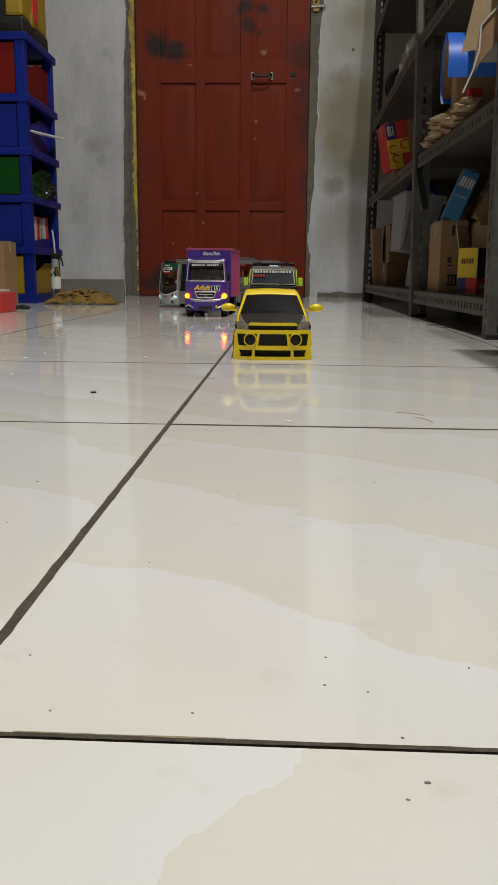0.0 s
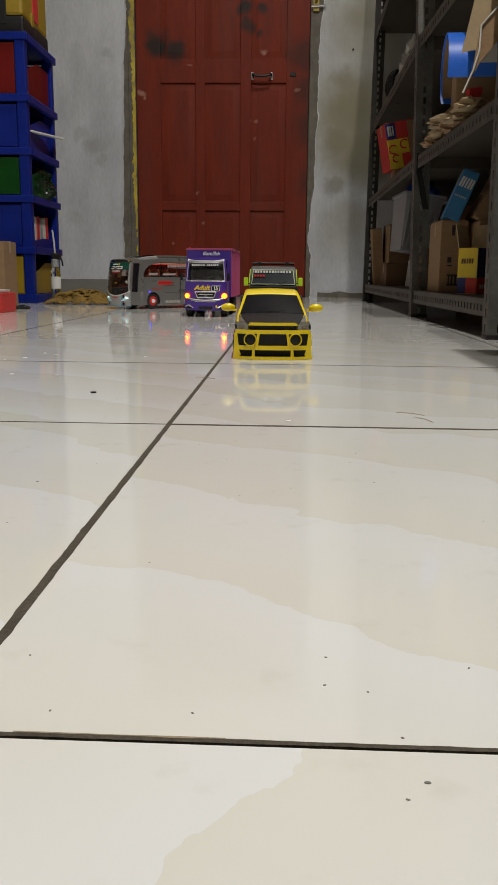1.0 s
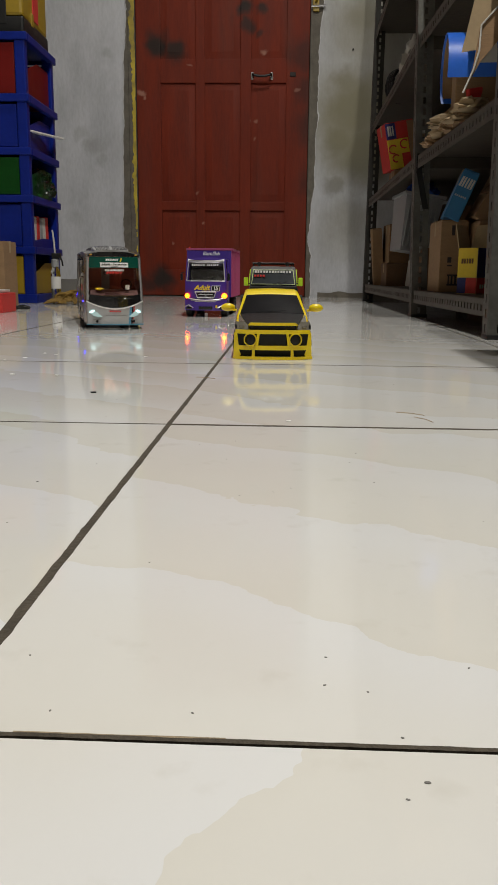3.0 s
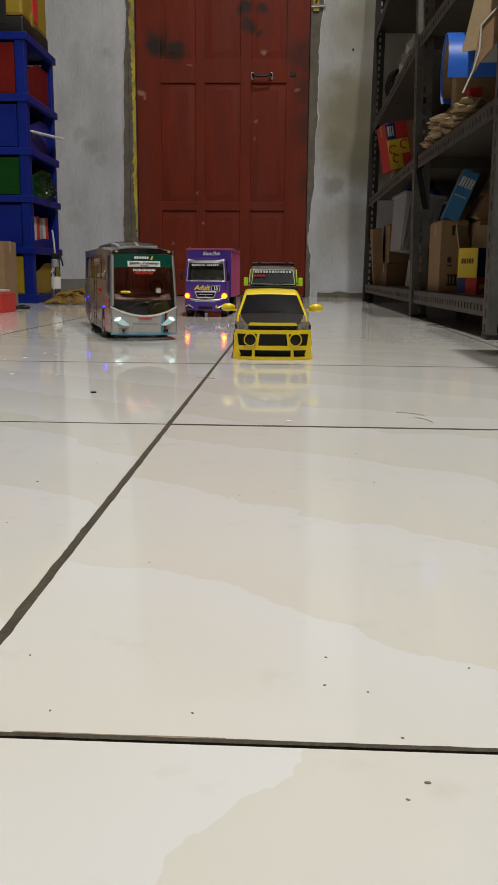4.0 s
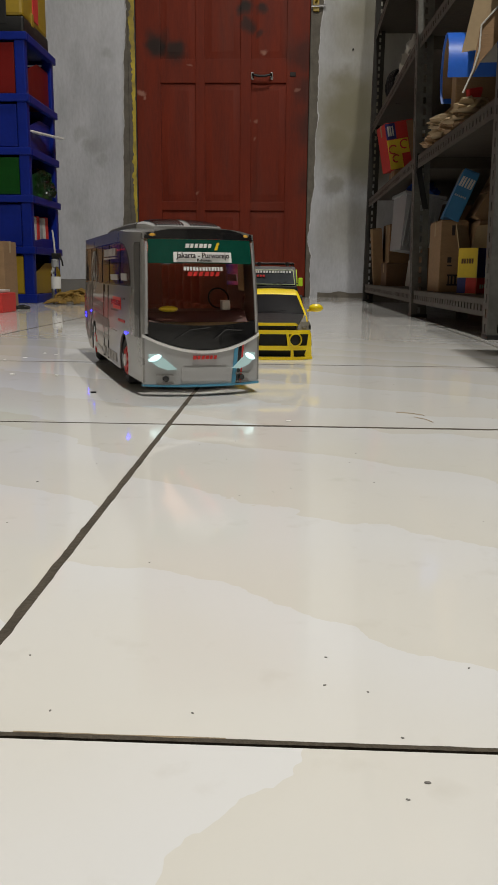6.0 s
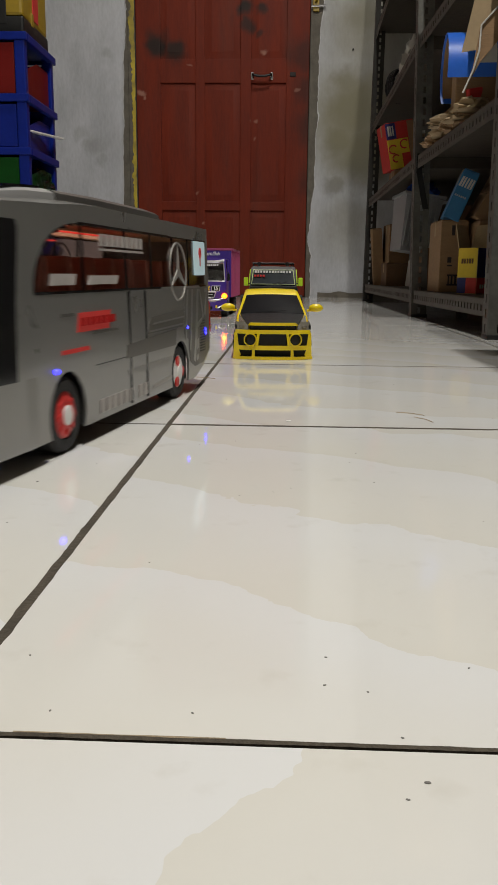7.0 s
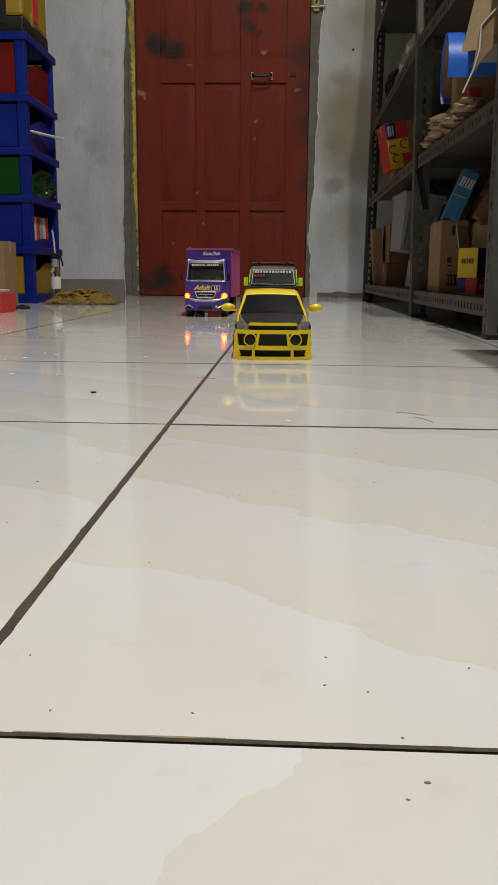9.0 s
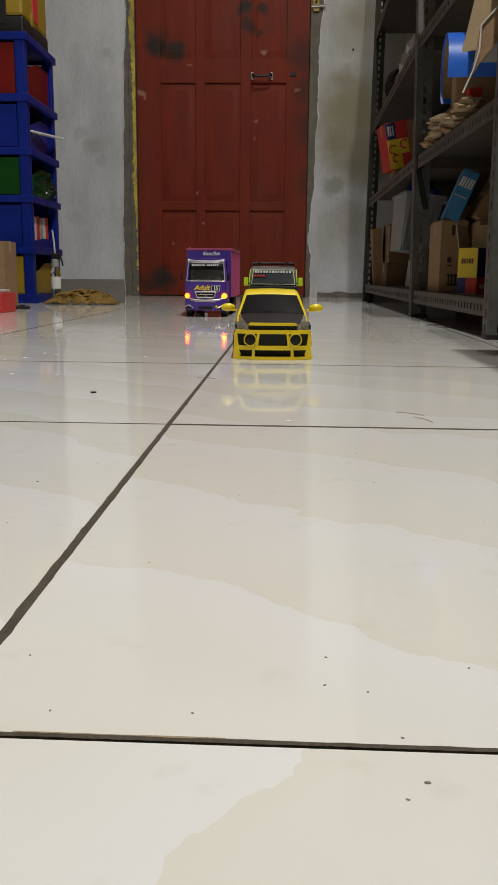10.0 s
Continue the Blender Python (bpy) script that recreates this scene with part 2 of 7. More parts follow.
BUS_MID = surface("bus_grey_decal", (0.25, 0.243, 0.232), 0.4, metal=0.3, vary=0.1, scale=20, bump=0.03, coat=0.2)
BUS_BLACK = surface("gloss_black", (0.012, 0.012, 0.013), 0.12, vary=0.2, scale=20, bump=0.02, coat=0.5)
BUS_GREEN = surface("green_sunstrip", (0.004, 0.062, 0.042), 0.22, vary=0.15, scale=20, bump=0)
SKY_BLUE = surface("sky_blue_vinyl", (0.07, 0.27, 0.42), 0.4, vary=0.1, scale=20, bump=0)
WINDSCREEN = glass("smoked_windscreen", (0.93, 0.88, 0.83))
SIDE_GLASS = glass("smoked_side_glass", (0.74, 0.62, 0.58), 0.04)
CLEAR = glass("clear_plastic", (0.86, 0.9, 0.9), 0.08)
SEAT_GREY = surface("grey_seat_fabric", (0.16, 0.14, 0.13), 0.8, vary=0.35, scale=60, bump=0.3)
DASH_RED = surface("dark_red_dashboard", (0.085, 0.022, 0.018), 0.6, vary=0.3, scale=50, bump=0.2)
SEAT_RED = surface("red_seat_fabric", (0.30, 0.11, 0.075), 0.8, vary=0.2, scale=60, bump=0.3)
TAN_TRIM = surface("tan_trim", (0.48, 0.33, 0.18), 0.7, vary=0.15, scale=40, bump=0.1)
WHITE = surface("white_vinyl", (0.78, 0.78, 0.76), 0.45, vary=0.06, scale=30, bump=0)
SIGN_WHITE = surface("sign_card", (0.90, 0.90, 0.88), 0.5, vary=0.02, scale=30, bump=0)
VINYL_RED = surface("red_vinyl", (0.62, 0.03, 0.025), 0.45, vary=0.1, scale=30, bump=0)
VINYL_YELLOW = surface("yellow_vinyl", (0.80, 0.58, 0.02), 0.45, vary=0.1, scale=30, bump=0)
SCREEN = glowing("pale_screen", (0.62, 0.85, 0.92), 0.2, (0.55, 0.7, 0.75))
HEADLIGHT = glowing("white_headlight", (0.60, 0.97, 1.0), 1.1)
HEADLIGHT_CYAN = glowing("cyan_headlight", (0.35, 0.95, 1.0), 0.20, (0.5, 0.52, 0.5))
AMBER = glowing("amber_headlight", (1.0, 0.055, 0.001), 17.0, (0.9, 0.4, 0.1))
AMBER_CORE = glowing("amber_core", (1.0, 0.075, 0.002), 50.0, (0.9, 0.6, 0.2))
AMBER_DIM = glowing("amber_marker", (1.0, 0.5, 0.05), 0.06, (0.55, 0.30, 0.05))
BLUE_LED = glowing("blue_led", (0.004, 0.004, 1.0), 25.0, (0.2, 0.2, 0.8))
RED_LED = glowing("red_led_strip", (1.0, 0.06, 0.05), 0.8, (0.8, 0.1, 0.1))
TAIL_RED = surface("red_lens", (0.45, 0.02, 0.02), 0.15, vary=0.1, scale=30, bump=0, coat=0.5)
CAR_YELLOW = surface("yellow_car_paint", (0.80, 0.60, 0.006), 0.28, vary=0.06, scale=20, bump=0.02, coat=0.5)
CARBON = surface("carbon_black", (0.012, 0.012, 0.013), 0.3, vary=0.4, scale=150, bump=0.1, spec=0.35)
DARK_GLASS = surface("dark_tinted_glass", (0.008, 0.008, 0.010), 0.06, vary=0.2, scale=10, bump=0, spec=0.5)
LENS = surface("smoked_lens", (0.17, 0.155, 0.125), 0.15, vary=0.25, scale=60, bump=0.1, coat=0.6)
LIME = surface("lime_paint", (0.48, 0.72, 0.02), 0.35, vary=0.08, scale=20, bump=0.02, coat=0.3)
PALE_LIME = surface("pale_lime_trim", (0.50, 0.58, 0.26), 0.4, vary=0.1, scale=30, bump=0)
PURPLE = surface("purple_truck_paint", (0.060, 0.028, 0.26), 0.3, vary=0.1, scale=20, bump=0.02, coat=0.4)
PINK = surface("pink_truck_paint", (0.40, 0.07, 0.17), 0.4, vary=0.1, scale=20, bump=0.05, coat=0.2)
FADED_WHITE = surface("faded_white_vinyl", (0.40, 0.37, 0.35), 0.5, vary=0.2, scale=60, bump=0)
EMBLEM = surface("pewter_vinyl", (0.34, 0.32, 0.30), 0.4, metal=0.3, vary=0.1, scale=40, bump=0)
TINTED = surface("grey_tinted_glass", (0.035, 0.042, 0.050), 0.06, vary=0.3, scale=12, bump=0, spec=0.6)
SILVER_TRIM = surface("silver_trim", (0.62, 0.60, 0.62), 0.3, metal=0.35, vary=0.1, scale=60, bump=0)
CABIN_FILL = glowing("warm_cabin_fill", (1.0, 0.50, 0.30), 0.5)
LAMP_GLASS = glowing("lit_lamp_cover", (1.0, 0.93, 0.82), 12.0)


# ---------- mesh helpers ----------
def box(bm, lo, hi, m=None, bevel=0.0):
    lo, hi = Vector(lo), Vector(hi)
    mat = Matrix.Translation((lo + hi) / 2) @ Matrix.Diagonal((*(hi - lo), 1))
    r = bmesh.ops.create_cube(bm, size=1, matrix=mat)
    vs = r["verts"]
    if bevel:
        es = list({e for v in vs for e in v.link_edges})
        g = bmesh.ops.bevel(bm, geom=es, offset=bevel, segments=2, affect="EDGES", profile=0.6)
        vs = list({v for f in g["faces"] for v in f.verts} | {v for v in vs if v.is_valid})
    if m is not None:
        bmesh.ops.transform(bm, matrix=m, verts=vs)
    return bm


def cyl(bm, r, h, m, seg=20, r2=None):
    """A cylinder along the local z of m, centred."""
    bmesh.ops.create_cone(bm, cap_ends=True, segments=seg, radius1=r, radius2=r if r2 is None else r2, depth=h, matrix=m)
    return bm


def ball(bm, r, m, seg=14):
    bmesh.ops.create_uvsphere(bm, u_segments=seg, v_segments=max(6, seg // 2), radius=r, matrix=m)
    return bm


def prism(bm, pts, axis, a, b):
    """A plate: the outline pts in the plane across the axis, from a to b along it."""
    def at(p, c):
        return {"x": (c, p[0], p[1]), "y": (p[0], c, p[1]), "z": (p[0], p[1], c)}[axis]
    va, vb = [bm.verts.new(at(p, a)) for p in pts], [bm.verts.new(at(p, b)) for p in pts]
    n = len(pts)
    fs = [bm.faces.new(va), bm.faces.new(vb[::-1])]
    for i in range(n):
        fs.append(bm.faces.new((va[i], vb[i], vb[(i + 1) % n], va[(i + 1) % n])))
    bmesh.ops.recalc_face_normals(bm, faces=fs)
    return bm


def lathe(bm, profile, m=None, seg=24):
    """Turns (radius, z) pairs about z."""
    rings = []
    for r, z in profile:
        rings.append([bm.verts.new((r * math.cos(2 * math.pi * i / seg), r * math.sin(2 * math.pi * i / seg), z)) for i in range(seg)])
    fs = []
    for a, b in zip(rings, rings[1:]):
        for i in range(seg):
            fs.append(bm.faces.new((a[i], a[(i + 1) % seg], b[(i + 1) % seg], b[i])))
    fs += [bm.faces.new(rings[0][::-1]), bm.faces.new(rings[-1])]
    bmesh.ops.recalc_face_normals(bm, faces=fs)
    if m is not None:
        bmesh.ops.transform(bm, matrix=m, verts=[v for r in rings for v in r])
    return bm


def loft(bm, rings):
    """Skins rings of equal length, closed, with end caps."""
    vs = [[bm.verts.new(p) for p in r] for r in rings]
    n, fs = len(vs[0]), []
    for a, b in zip(vs, vs[1:]):
        for i in range(n):
            fs.append(bm.faces.new((a[i], a[(i + 1) % n], b[(i + 1) % n], b[i])))
    fs += [bm.faces.new(vs[0][::-1]), bm.faces.new(vs[-1])]
    bmesh.ops.recalc_face_normals(bm, faces=fs)
    return bm


def skin(bm, grid, thick):
    """A curved panel: a grid of points given a thickness (a vector)."""
    t = Vector(thick)
    f = [[bm.verts.new(p) for p in row] for row in grid]
    k = [[bm.verts.new(Vector(p) + t) for p in row] for row in grid]
    fs = []
    for i in range(len(grid) - 1):
        for j in range(len(grid[0]) - 1):
            fs.append(bm.faces.new((f[i][j], f[i][j + 1], f[i + 1][j + 1], f[i + 1][j])))
            fs.append(bm.faces.new((k[i][j], k[i + 1][j], k[i + 1][j + 1], k[i][j + 1])))
    rim = [(0, j) for j in range(len(grid[0]))] + [(i, len(grid[0]) - 1) for i in range(1, len(grid))]
    rim += [(len(grid) - 1, j) for j in range(len(grid[0]) - 2, -1, -1)] + [(i, 0) for i in range(len(grid) - 2, 0, -1)]
    for (a, b), (c, d) in zip(rim, rim[1:] + rim[:1]):
        fs.append(bm.faces.new((f[a][b], f[c][d], k[c][d], k[a][b])))
    bmesh.ops.recalc_face_normals(bm, faces=fs)
    return bm


def tube(bm, pts, r, seg=8):
    """A round bar along a line of points."""
    rings = []
    pts = [Vector(p) for p in pts]
    for i, p in enumerate(pts):
        d = (pts[min(i + 1, len(pts) - 1)] - pts[max(i - 1, 0)]).normalized()
        q = d.to_track_quat("Z", "Y")
        rings.append([p + q @ Vector((r * math.cos(2 * math.pi * k / seg), r * math.sin(2 * math.pi * k / seg), 0)) for k in range(seg)])
    return loft(bm, rings)


def BM():
    return bmesh.new()


def mesh_of(name, bm, material, smooth=40):
    """Smooth shading, but crisp where a large flat face meets a narrow bevel and at sharp corners."""
    me = bpy.data.meshes.new(name)
    if smooth:
        area = {f: f.calc_area() for f in bm.faces}
        for f in bm.faces:
            f.smooth = True
        for e in bm.edges:
            if len(e.link_faces) == 2:
                a, b = (area[f] for f in e.link_faces)
                turn = e.calc_face_angle(0.0)
                e.smooth = not (turn > radians(smooth) or (turn > radians(8) and max(a, b) > 7 * min(a, b)))
    bm.to_mesh(me)
    bm.free()
    me.materials.append(material)
    return me


def part(name, bm, material, parent, label="", smooth=40):
    ob = new(name, mesh_of(name, bm, material, smooth))
    ob.parent = parent
    return tagged(ob, label) if label else ob


def thing(name, label, category, m=None, group="", kind=""):
    ob = new(name)
    ob.empty_display_size = 0.05
    if m is not None:
        ob.matrix_world = m
    return tagged(ob, label, category, group, kind)


def single(name, bm, material, label, category, m=None, group="", kind="", smooth=40):
    ob = new(name, mesh_of(name, bm, material, smooth))
    if m is not None:
        ob.matrix_world = m
    return tagged(ob, label, category, group, kind)


def lettering(text, size, shear=0.0, depth=0.0004, bold=0.022):
    """Words in the built-in font as a bmesh, centred, in the x-z plane, read from -y."""
    cu = bpy.data.curves.new("words", "FONT")
    cu.body, cu.size, cu.align_x, cu.align_y, cu.extrude, cu.shear = text, size, "CENTER", "CENTER", depth, shear
    cu.resolution_u, cu.offset = 3, size * bold
    ob = new("words", cu)
    bpy.context.view_layer.update()
    me = bpy.data.meshes.new_from_object(ob.evaluated_get(bpy.context.evaluated_depsgraph_get()))
    bm = BM()
    bm.from_mesh(me)
    bpy.data.objects.remove(ob)
    bpy.data.meshes.remove(me)
    bpy.data.curves.remove(cu)
    bmesh.ops.transform(bm, matrix=pose(0, 0, 0, 90), verts=bm.verts)
    return bm


def moved(bm, m):
    bmesh.ops.transform(bm, matrix=m, verts=bm.verts)
    return bm


def bars(bm, x0, z0, width, height, count, y0, y1, lean=0.0):
    """A row of plain bars in place of writing that cannot be read."""
    step = width / count
    for i in range(count):
        a, w = x0 + i * step, step * (0.62 if i % 3 else 0.74)
        prism(bm, [(a, z0), (a + w, z0), (a + w + lean, z0 + height), (a + lean, z0 + height)], "y", y0, y1)
    return bm


# ---------- the room ----------
def build_room():
    bm = BM()
    box(bm, (X0 - 0.1, Y0 - 0.1, -0.06), (X1 + 0.1, Y1 + 0.1, -0.0014))
    floor = single("floor", bm, GROUT, "dark dirty grout bed under glossy cream floor tiles", "floor", kind="structure", smooth=0)
    # far wall with the doorway cut through it
    bm = BM()
    D0, D1, DH = -0.636, 0.192, 2.03
    prism(bm, [(X0 - 0.1, 0), (D0, 0), (D0, DH), (D1, DH), (D1, 0), (X1 + 0.1, 0), (X1 + 0.1, ZC), (X0 - 0.1, ZC)], "y", Y1, Y1 + 0.12)
    single("wall_north", bm, PLASTER, "white plaster wall with grey stains and greenish mould", "wall", kind="structure", smooth=0)
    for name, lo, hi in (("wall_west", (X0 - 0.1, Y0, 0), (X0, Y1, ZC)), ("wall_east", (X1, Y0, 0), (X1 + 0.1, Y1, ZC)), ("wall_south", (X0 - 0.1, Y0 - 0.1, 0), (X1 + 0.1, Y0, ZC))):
        single(name, box(BM(), lo, hi), SHADED_PLASTER if name == "wall_east" else PLAIN_PLASTER, "plain off-white plastered room wall", "wall", kind="structure", smooth=0)
    single("ceiling", box(BM(), (X0 - 0.1, Y0 - 0.1, ZC), (X1 + 0.1, Y1 + 0.12, ZC + 0.08)), CEILING, "plain white ceiling board", "ceiling", kind="structure", smooth=0)
    # broken plaster edge: bare cement beside both jambs
    def along(table, z):
        """Reads a value off (height, value) pairs."""
        for (za, va), (zb, vb) in zip(table, table[1:]):
            if z <= zb:
                return va + (vb - va) * max(0.0, (z - za) / (zb - za))
        return table[-1][1]

    def broken(x_in, table, seed, amp, n=240):
        """A strip with a crumbled outer edge that follows the (height, x) pairs."""
        edge = []
        for i in range(n + 1):
            z = 2.05 * (1 - i / n)
            edge.append((along(table, z) + amp * noise.noise((seed, z * 11, 0)) + amp * 0.6 * noise.noise((seed, z * 45, 3)) + amp * 0.35 * noise.noise((seed, z * 120, 5)), z))
        return edge
    for name, label, x_in, sign, table, seed in (
            ("trim_west", "bare grey cement where the plaster broke away beside the door", -0.638, -1, [(0.0, -0.673), (0.27, -0.674), (0.56, -0.668), (0.8, -0.663), (1.04, -0.657), (1.13, -0.645), (2.05, -0.647)], 2),
            ("trim_east", "bare grey cement with a broken plaster edge", 0.165, 1, [(0.0, 0.184), (0.18, 0.187), (0.25, 0.170), (0.30, 0.173), (0.40, 0.186), (0.5, 0.193), (0.8, 0.201), (1.13, 0.206), (1.25, 0.216), (2.05, 0.21)], 7)):
        edge = broken(x_in, table, seed, 0.007)
        strip_ob = single(name, prism(BM(), [(x_in, 0.0), (x_in, 2.05)] + edge, "y", Y1 - 0.004, Y1 + 0.03), CEMENT, label, "trim", kind="structure", smooth=0)
        lip = [(x - sign * 0.0012, z) for x, z in edge] + [(x + sign * (0.0008 + 0.007 * max(0.0, noise.noise((z * 17, seed, 1)))), z) for x, z in reversed(edge)]
        if sign > 0:
            cover = [(x, z) for x, z in edge if z < 2.04] + [(0.225, 0.0), (0.225, 2.04)]
            part("plaster_edge", prism(BM(), cover, "y", Y1 - 0.0052, Y1 + 0.001), PLASTER, strip_ob, "thin sheet of painted plaster", smooth=0)
        part("plaster_lip", prism(BM(), lip, "y", Y1 - 0.0064, Y1 + 0.002), PLASTER_LIP, strip_ob, "thick white edge of the broken plaster", smooth=0)
    bm = BM()
    for a, b, s in ((X0, -0.67, 4), (0.22, X1, 5)):
        pts = [(a, 0.0), (b, 0.0)]
        for i in range(61):
            x = b + (a - b) * i / 60
            pts.append((x, 0.022 + 0.010 * noise.noise((x * 14, s, 0))))
        prism(bm, pts, "y", Y1 - 0.006, Y1 + 0.01)
    single("baseboard", bm, CEMENT, "rough grey cement strip along the foot of the wall", "baseboard", kind="structure", smooth=0)

    # door leaf: stiles, rails and sunk panels
    door = thing("door_1", "red-brown painted panel door with black spray stains, shut", "door", kind="structure")
    yf, yb = Y1 + 0.006, Y1 + 0.045
    xs = [-0.604, -0.496, -0.341, -0.299, -0.142, -0.093, 0.061, 0.161]
    zs = [0.004, 0.12, 0.385, 0.425, 0.93, 1.03, 1.52, 1.60, 1.90, 2.02]
    for i, (a, b) in enumerate(((0, 1), (2, 3), (4, 5), (6, 7))):
        part("stile", box(BM(), (xs[a], yf, zs[0]), (xs[b], yb, zs[-1]), bevel=0.003), DOOR_RED, door)
    for k in (0, 2, 4, 6, 8):
        for a, b in ((1, 2), (3, 4), (5, 6)):
            part("rail", box(BM(), (xs[a] - 0.002, yf + 0.001, zs[k]), (xs[b] + 0.002, yb, zs[k + 1]), bevel=0.0025), DOOR_RED, door)
    for k in (1, 3, 5, 7):
        for a, b in ((1, 2), (3, 4), (5, 6)):
            bm = BM()
            x0, x1, z0, z1 = xs[a], xs[b], zs[k], zs[k + 1]
            loft(bm, [[(x0 + i, y, z0 + i), (x1 - i, y, z0 + i), (x1 - i, y, z1 - i), (x0 + i, y, z1 - i)] for i, y in ((0, yb - 0.004), (0, yf + 0.010), (0.010, yf + 0.009), (0.030, yf + 0.004), (0.032, yf + 0.004))])
            part("door_panel", bm, DOOR_RED, door, smooth=20)
    pull = BM()
    tube(pull, [(-0.086, yf - 0.001, 0.960), (-0.086, yf - 0.024, 0.960), (-0.080, yf - 0.032, 0.956), (-0.060, yf - 0.034, 0.951), (-0.032, yf - 0.034, 0.951), (-0.012, yf - 0.032, 0.956), (-0.006, yf - 0.024, 0.960), (-0.006, yf - 0.001, 0.960)], 0.0055)
    handle = part("door_handle", pull, BLACK_PLASTIC, door, "dark pull handle with bright ends")
    for x in (-0.089, -0.003):
        part("handle_plate", box(BM(), (x - 0.006, yf - 0.004, 0.943), (x + 0.006, yf - 0.0005, 0.973), bevel=0.001), CHROME, handle, "bright metal plate")
    part("keyhole", box(BM(), (0.077, yf - 0.003, 0.955), (0.103, yf + 0.002, 0.974), bevel=0.004), INK, door, "dark keyhole plate")
    frame_ob = thing("door_frame", "worn yellow and grey door frame with flaking paint", "door frame", kind="structure")
    jamb = part("jamb", box(BM(), (-0.637, Y1 - 0.008, 0), (-0.606, Y1 + 0.06, 2.03), bevel=0.002), CEMENT, frame_ob, "worn jamb with bare patches")
    n = 500
    width = [(0.0, 0.010), (0.25, 0.008), (0.36, 0.012), (0.42, 0.021), (0.6, 0.020), (0.95, 0.019), (1.05, 0.023), (1.12, 0.028), (2.05, 0.028)]
    bare = [(0.0, 0.14), (0.30, 0.0), (0.38, -0.9), (1.02, -0.9), (1.06, -0.25), (2.05, -0.25)]
    run = []
    for i in range(n + 1):
        z = 2.02 * i / n
        keep = noise.noise((z * 23, 3.3, 0)) + 0.5 * noise.noise((z * 70, 8.1, 0)) > along(bare, z) - 0.02
        if keep and i < n:
            w = along(width, z) * (0.72 + 0.40 * noise.noise((z * 31, 5.1, 0)) + 0.35 * noise.noise((z * 90, 1.1, 0)))
            gap = 0.0008 + 0.009 * max(0, noise.noise((z * 40, 2.2, 4)) - 0.1)
            run.append((z, -0.6062 - gap - max(0.003, w), -0.6062 - gap))
        elif run:
            if len(run) > 2:
                bm = prism(BM(), [(a, z) for z, a, b in run] + [(b, z) for z, a, b in reversed(run)], "y", Y1 - 0.0098, Y1 - 0.0075)
                part("paint_flake", bm, YELLOW_FRAME, jamb, "flaking yellow paint", smooth=0)
            run = []
    part("jamb", box(BM(), (0.163, Y1 + 0.002, 0), (0.1915, Y1 + 0.06, 2.03), bevel=0.002), CEMENT, frame_ob, "grey jamb")
    part("door_head", box(BM(), (-0.605, Y1 + 0.002, 2.022), (0.162, Y1 + 0.06, 2.03)), CEMENT, frame_ob)
    single("backing_board", box(BM(), (-0.64, Y1 + 0.121, 0), (0.2, Y1 + 0.14, 2.05)), CARD_DARK, "dark board closing the doorway behind the door", "board", kind="structure", smooth=0)
    single("wall_nail", cyl(BM(), 0.0042, 0.006, pose(0.350, Y1 - 0.0025, 1.064, 90), 12), INK, "dark nail head in the plaster wall", "nail")
    # small brass bolt on the upper jamb
    bolt = thing("door_bolt", "small brass sliding bolt on the door jamb", "bolt")
    part("bolt_plate", box(BM(), (0.172, Y1 - 0.012, 1.215), (0.198, Y1 - 0.0045, 1.262), bevel=0.002), YELLOW_PLASTIC, bolt)
    part("bolt_bar", tube(BM(), [(0.165, Y1 - 0.016, 1.233), (0.225, Y1 - 0.016, 1.236)], 0.005), CHROME, bolt)
    part("bolt_knob", tube(BM(), [(0.185, Y1 - 0.014, 1.255), (0.185, Y1 - 0.034, 1.262)], 0.006), YELLOW_PLASTIC, bolt)
    # ceiling lamps
    for (lx, ly, lz), power in LAMPS:
        lamp = thing("ceiling_lamp", "round white ceiling lamp, lit", "lamp", group="ceiling lamps")
        part("lamp_base", cyl(BM(), 0.11, 0.05, pose(lx, ly, ZC - 0.025), 32), WHITE, lamp)
        part("lamp_cover", lathe(BM(), [(0.085, 0.0), (0.105, 0.012), (0.105, 0.028)], pose(lx, ly, ZC - 0.079), 32), LAMP_GLASS, lamp)
    return floor


def build_tiles(floor):
    T, gx, gy = 0.4, 0.0016, 0.0008
    bm = BM()
    box(bm, (-T / 2 + gx, -T / 2 + gy, -0.008), (T / 2 - gx, T / 2 - gy, 0.0))
    me = mesh_of("tile", bm, TILE, 30)
    for i in range(-4, 3):
        for j in range(-7, 9):
            ob = new("tile", me)
            ob.parent = floor
            ob.location = ((i + 0.5) * T, (j + 0.5) * T, 0.0)
            turn = {(0, -1): 0, (0, -2): -1}.get((i, j), (i * 3 + j * 5) % 2 * 2)
            ob.rotation_euler = (0, 0, turn * math.pi / 2)


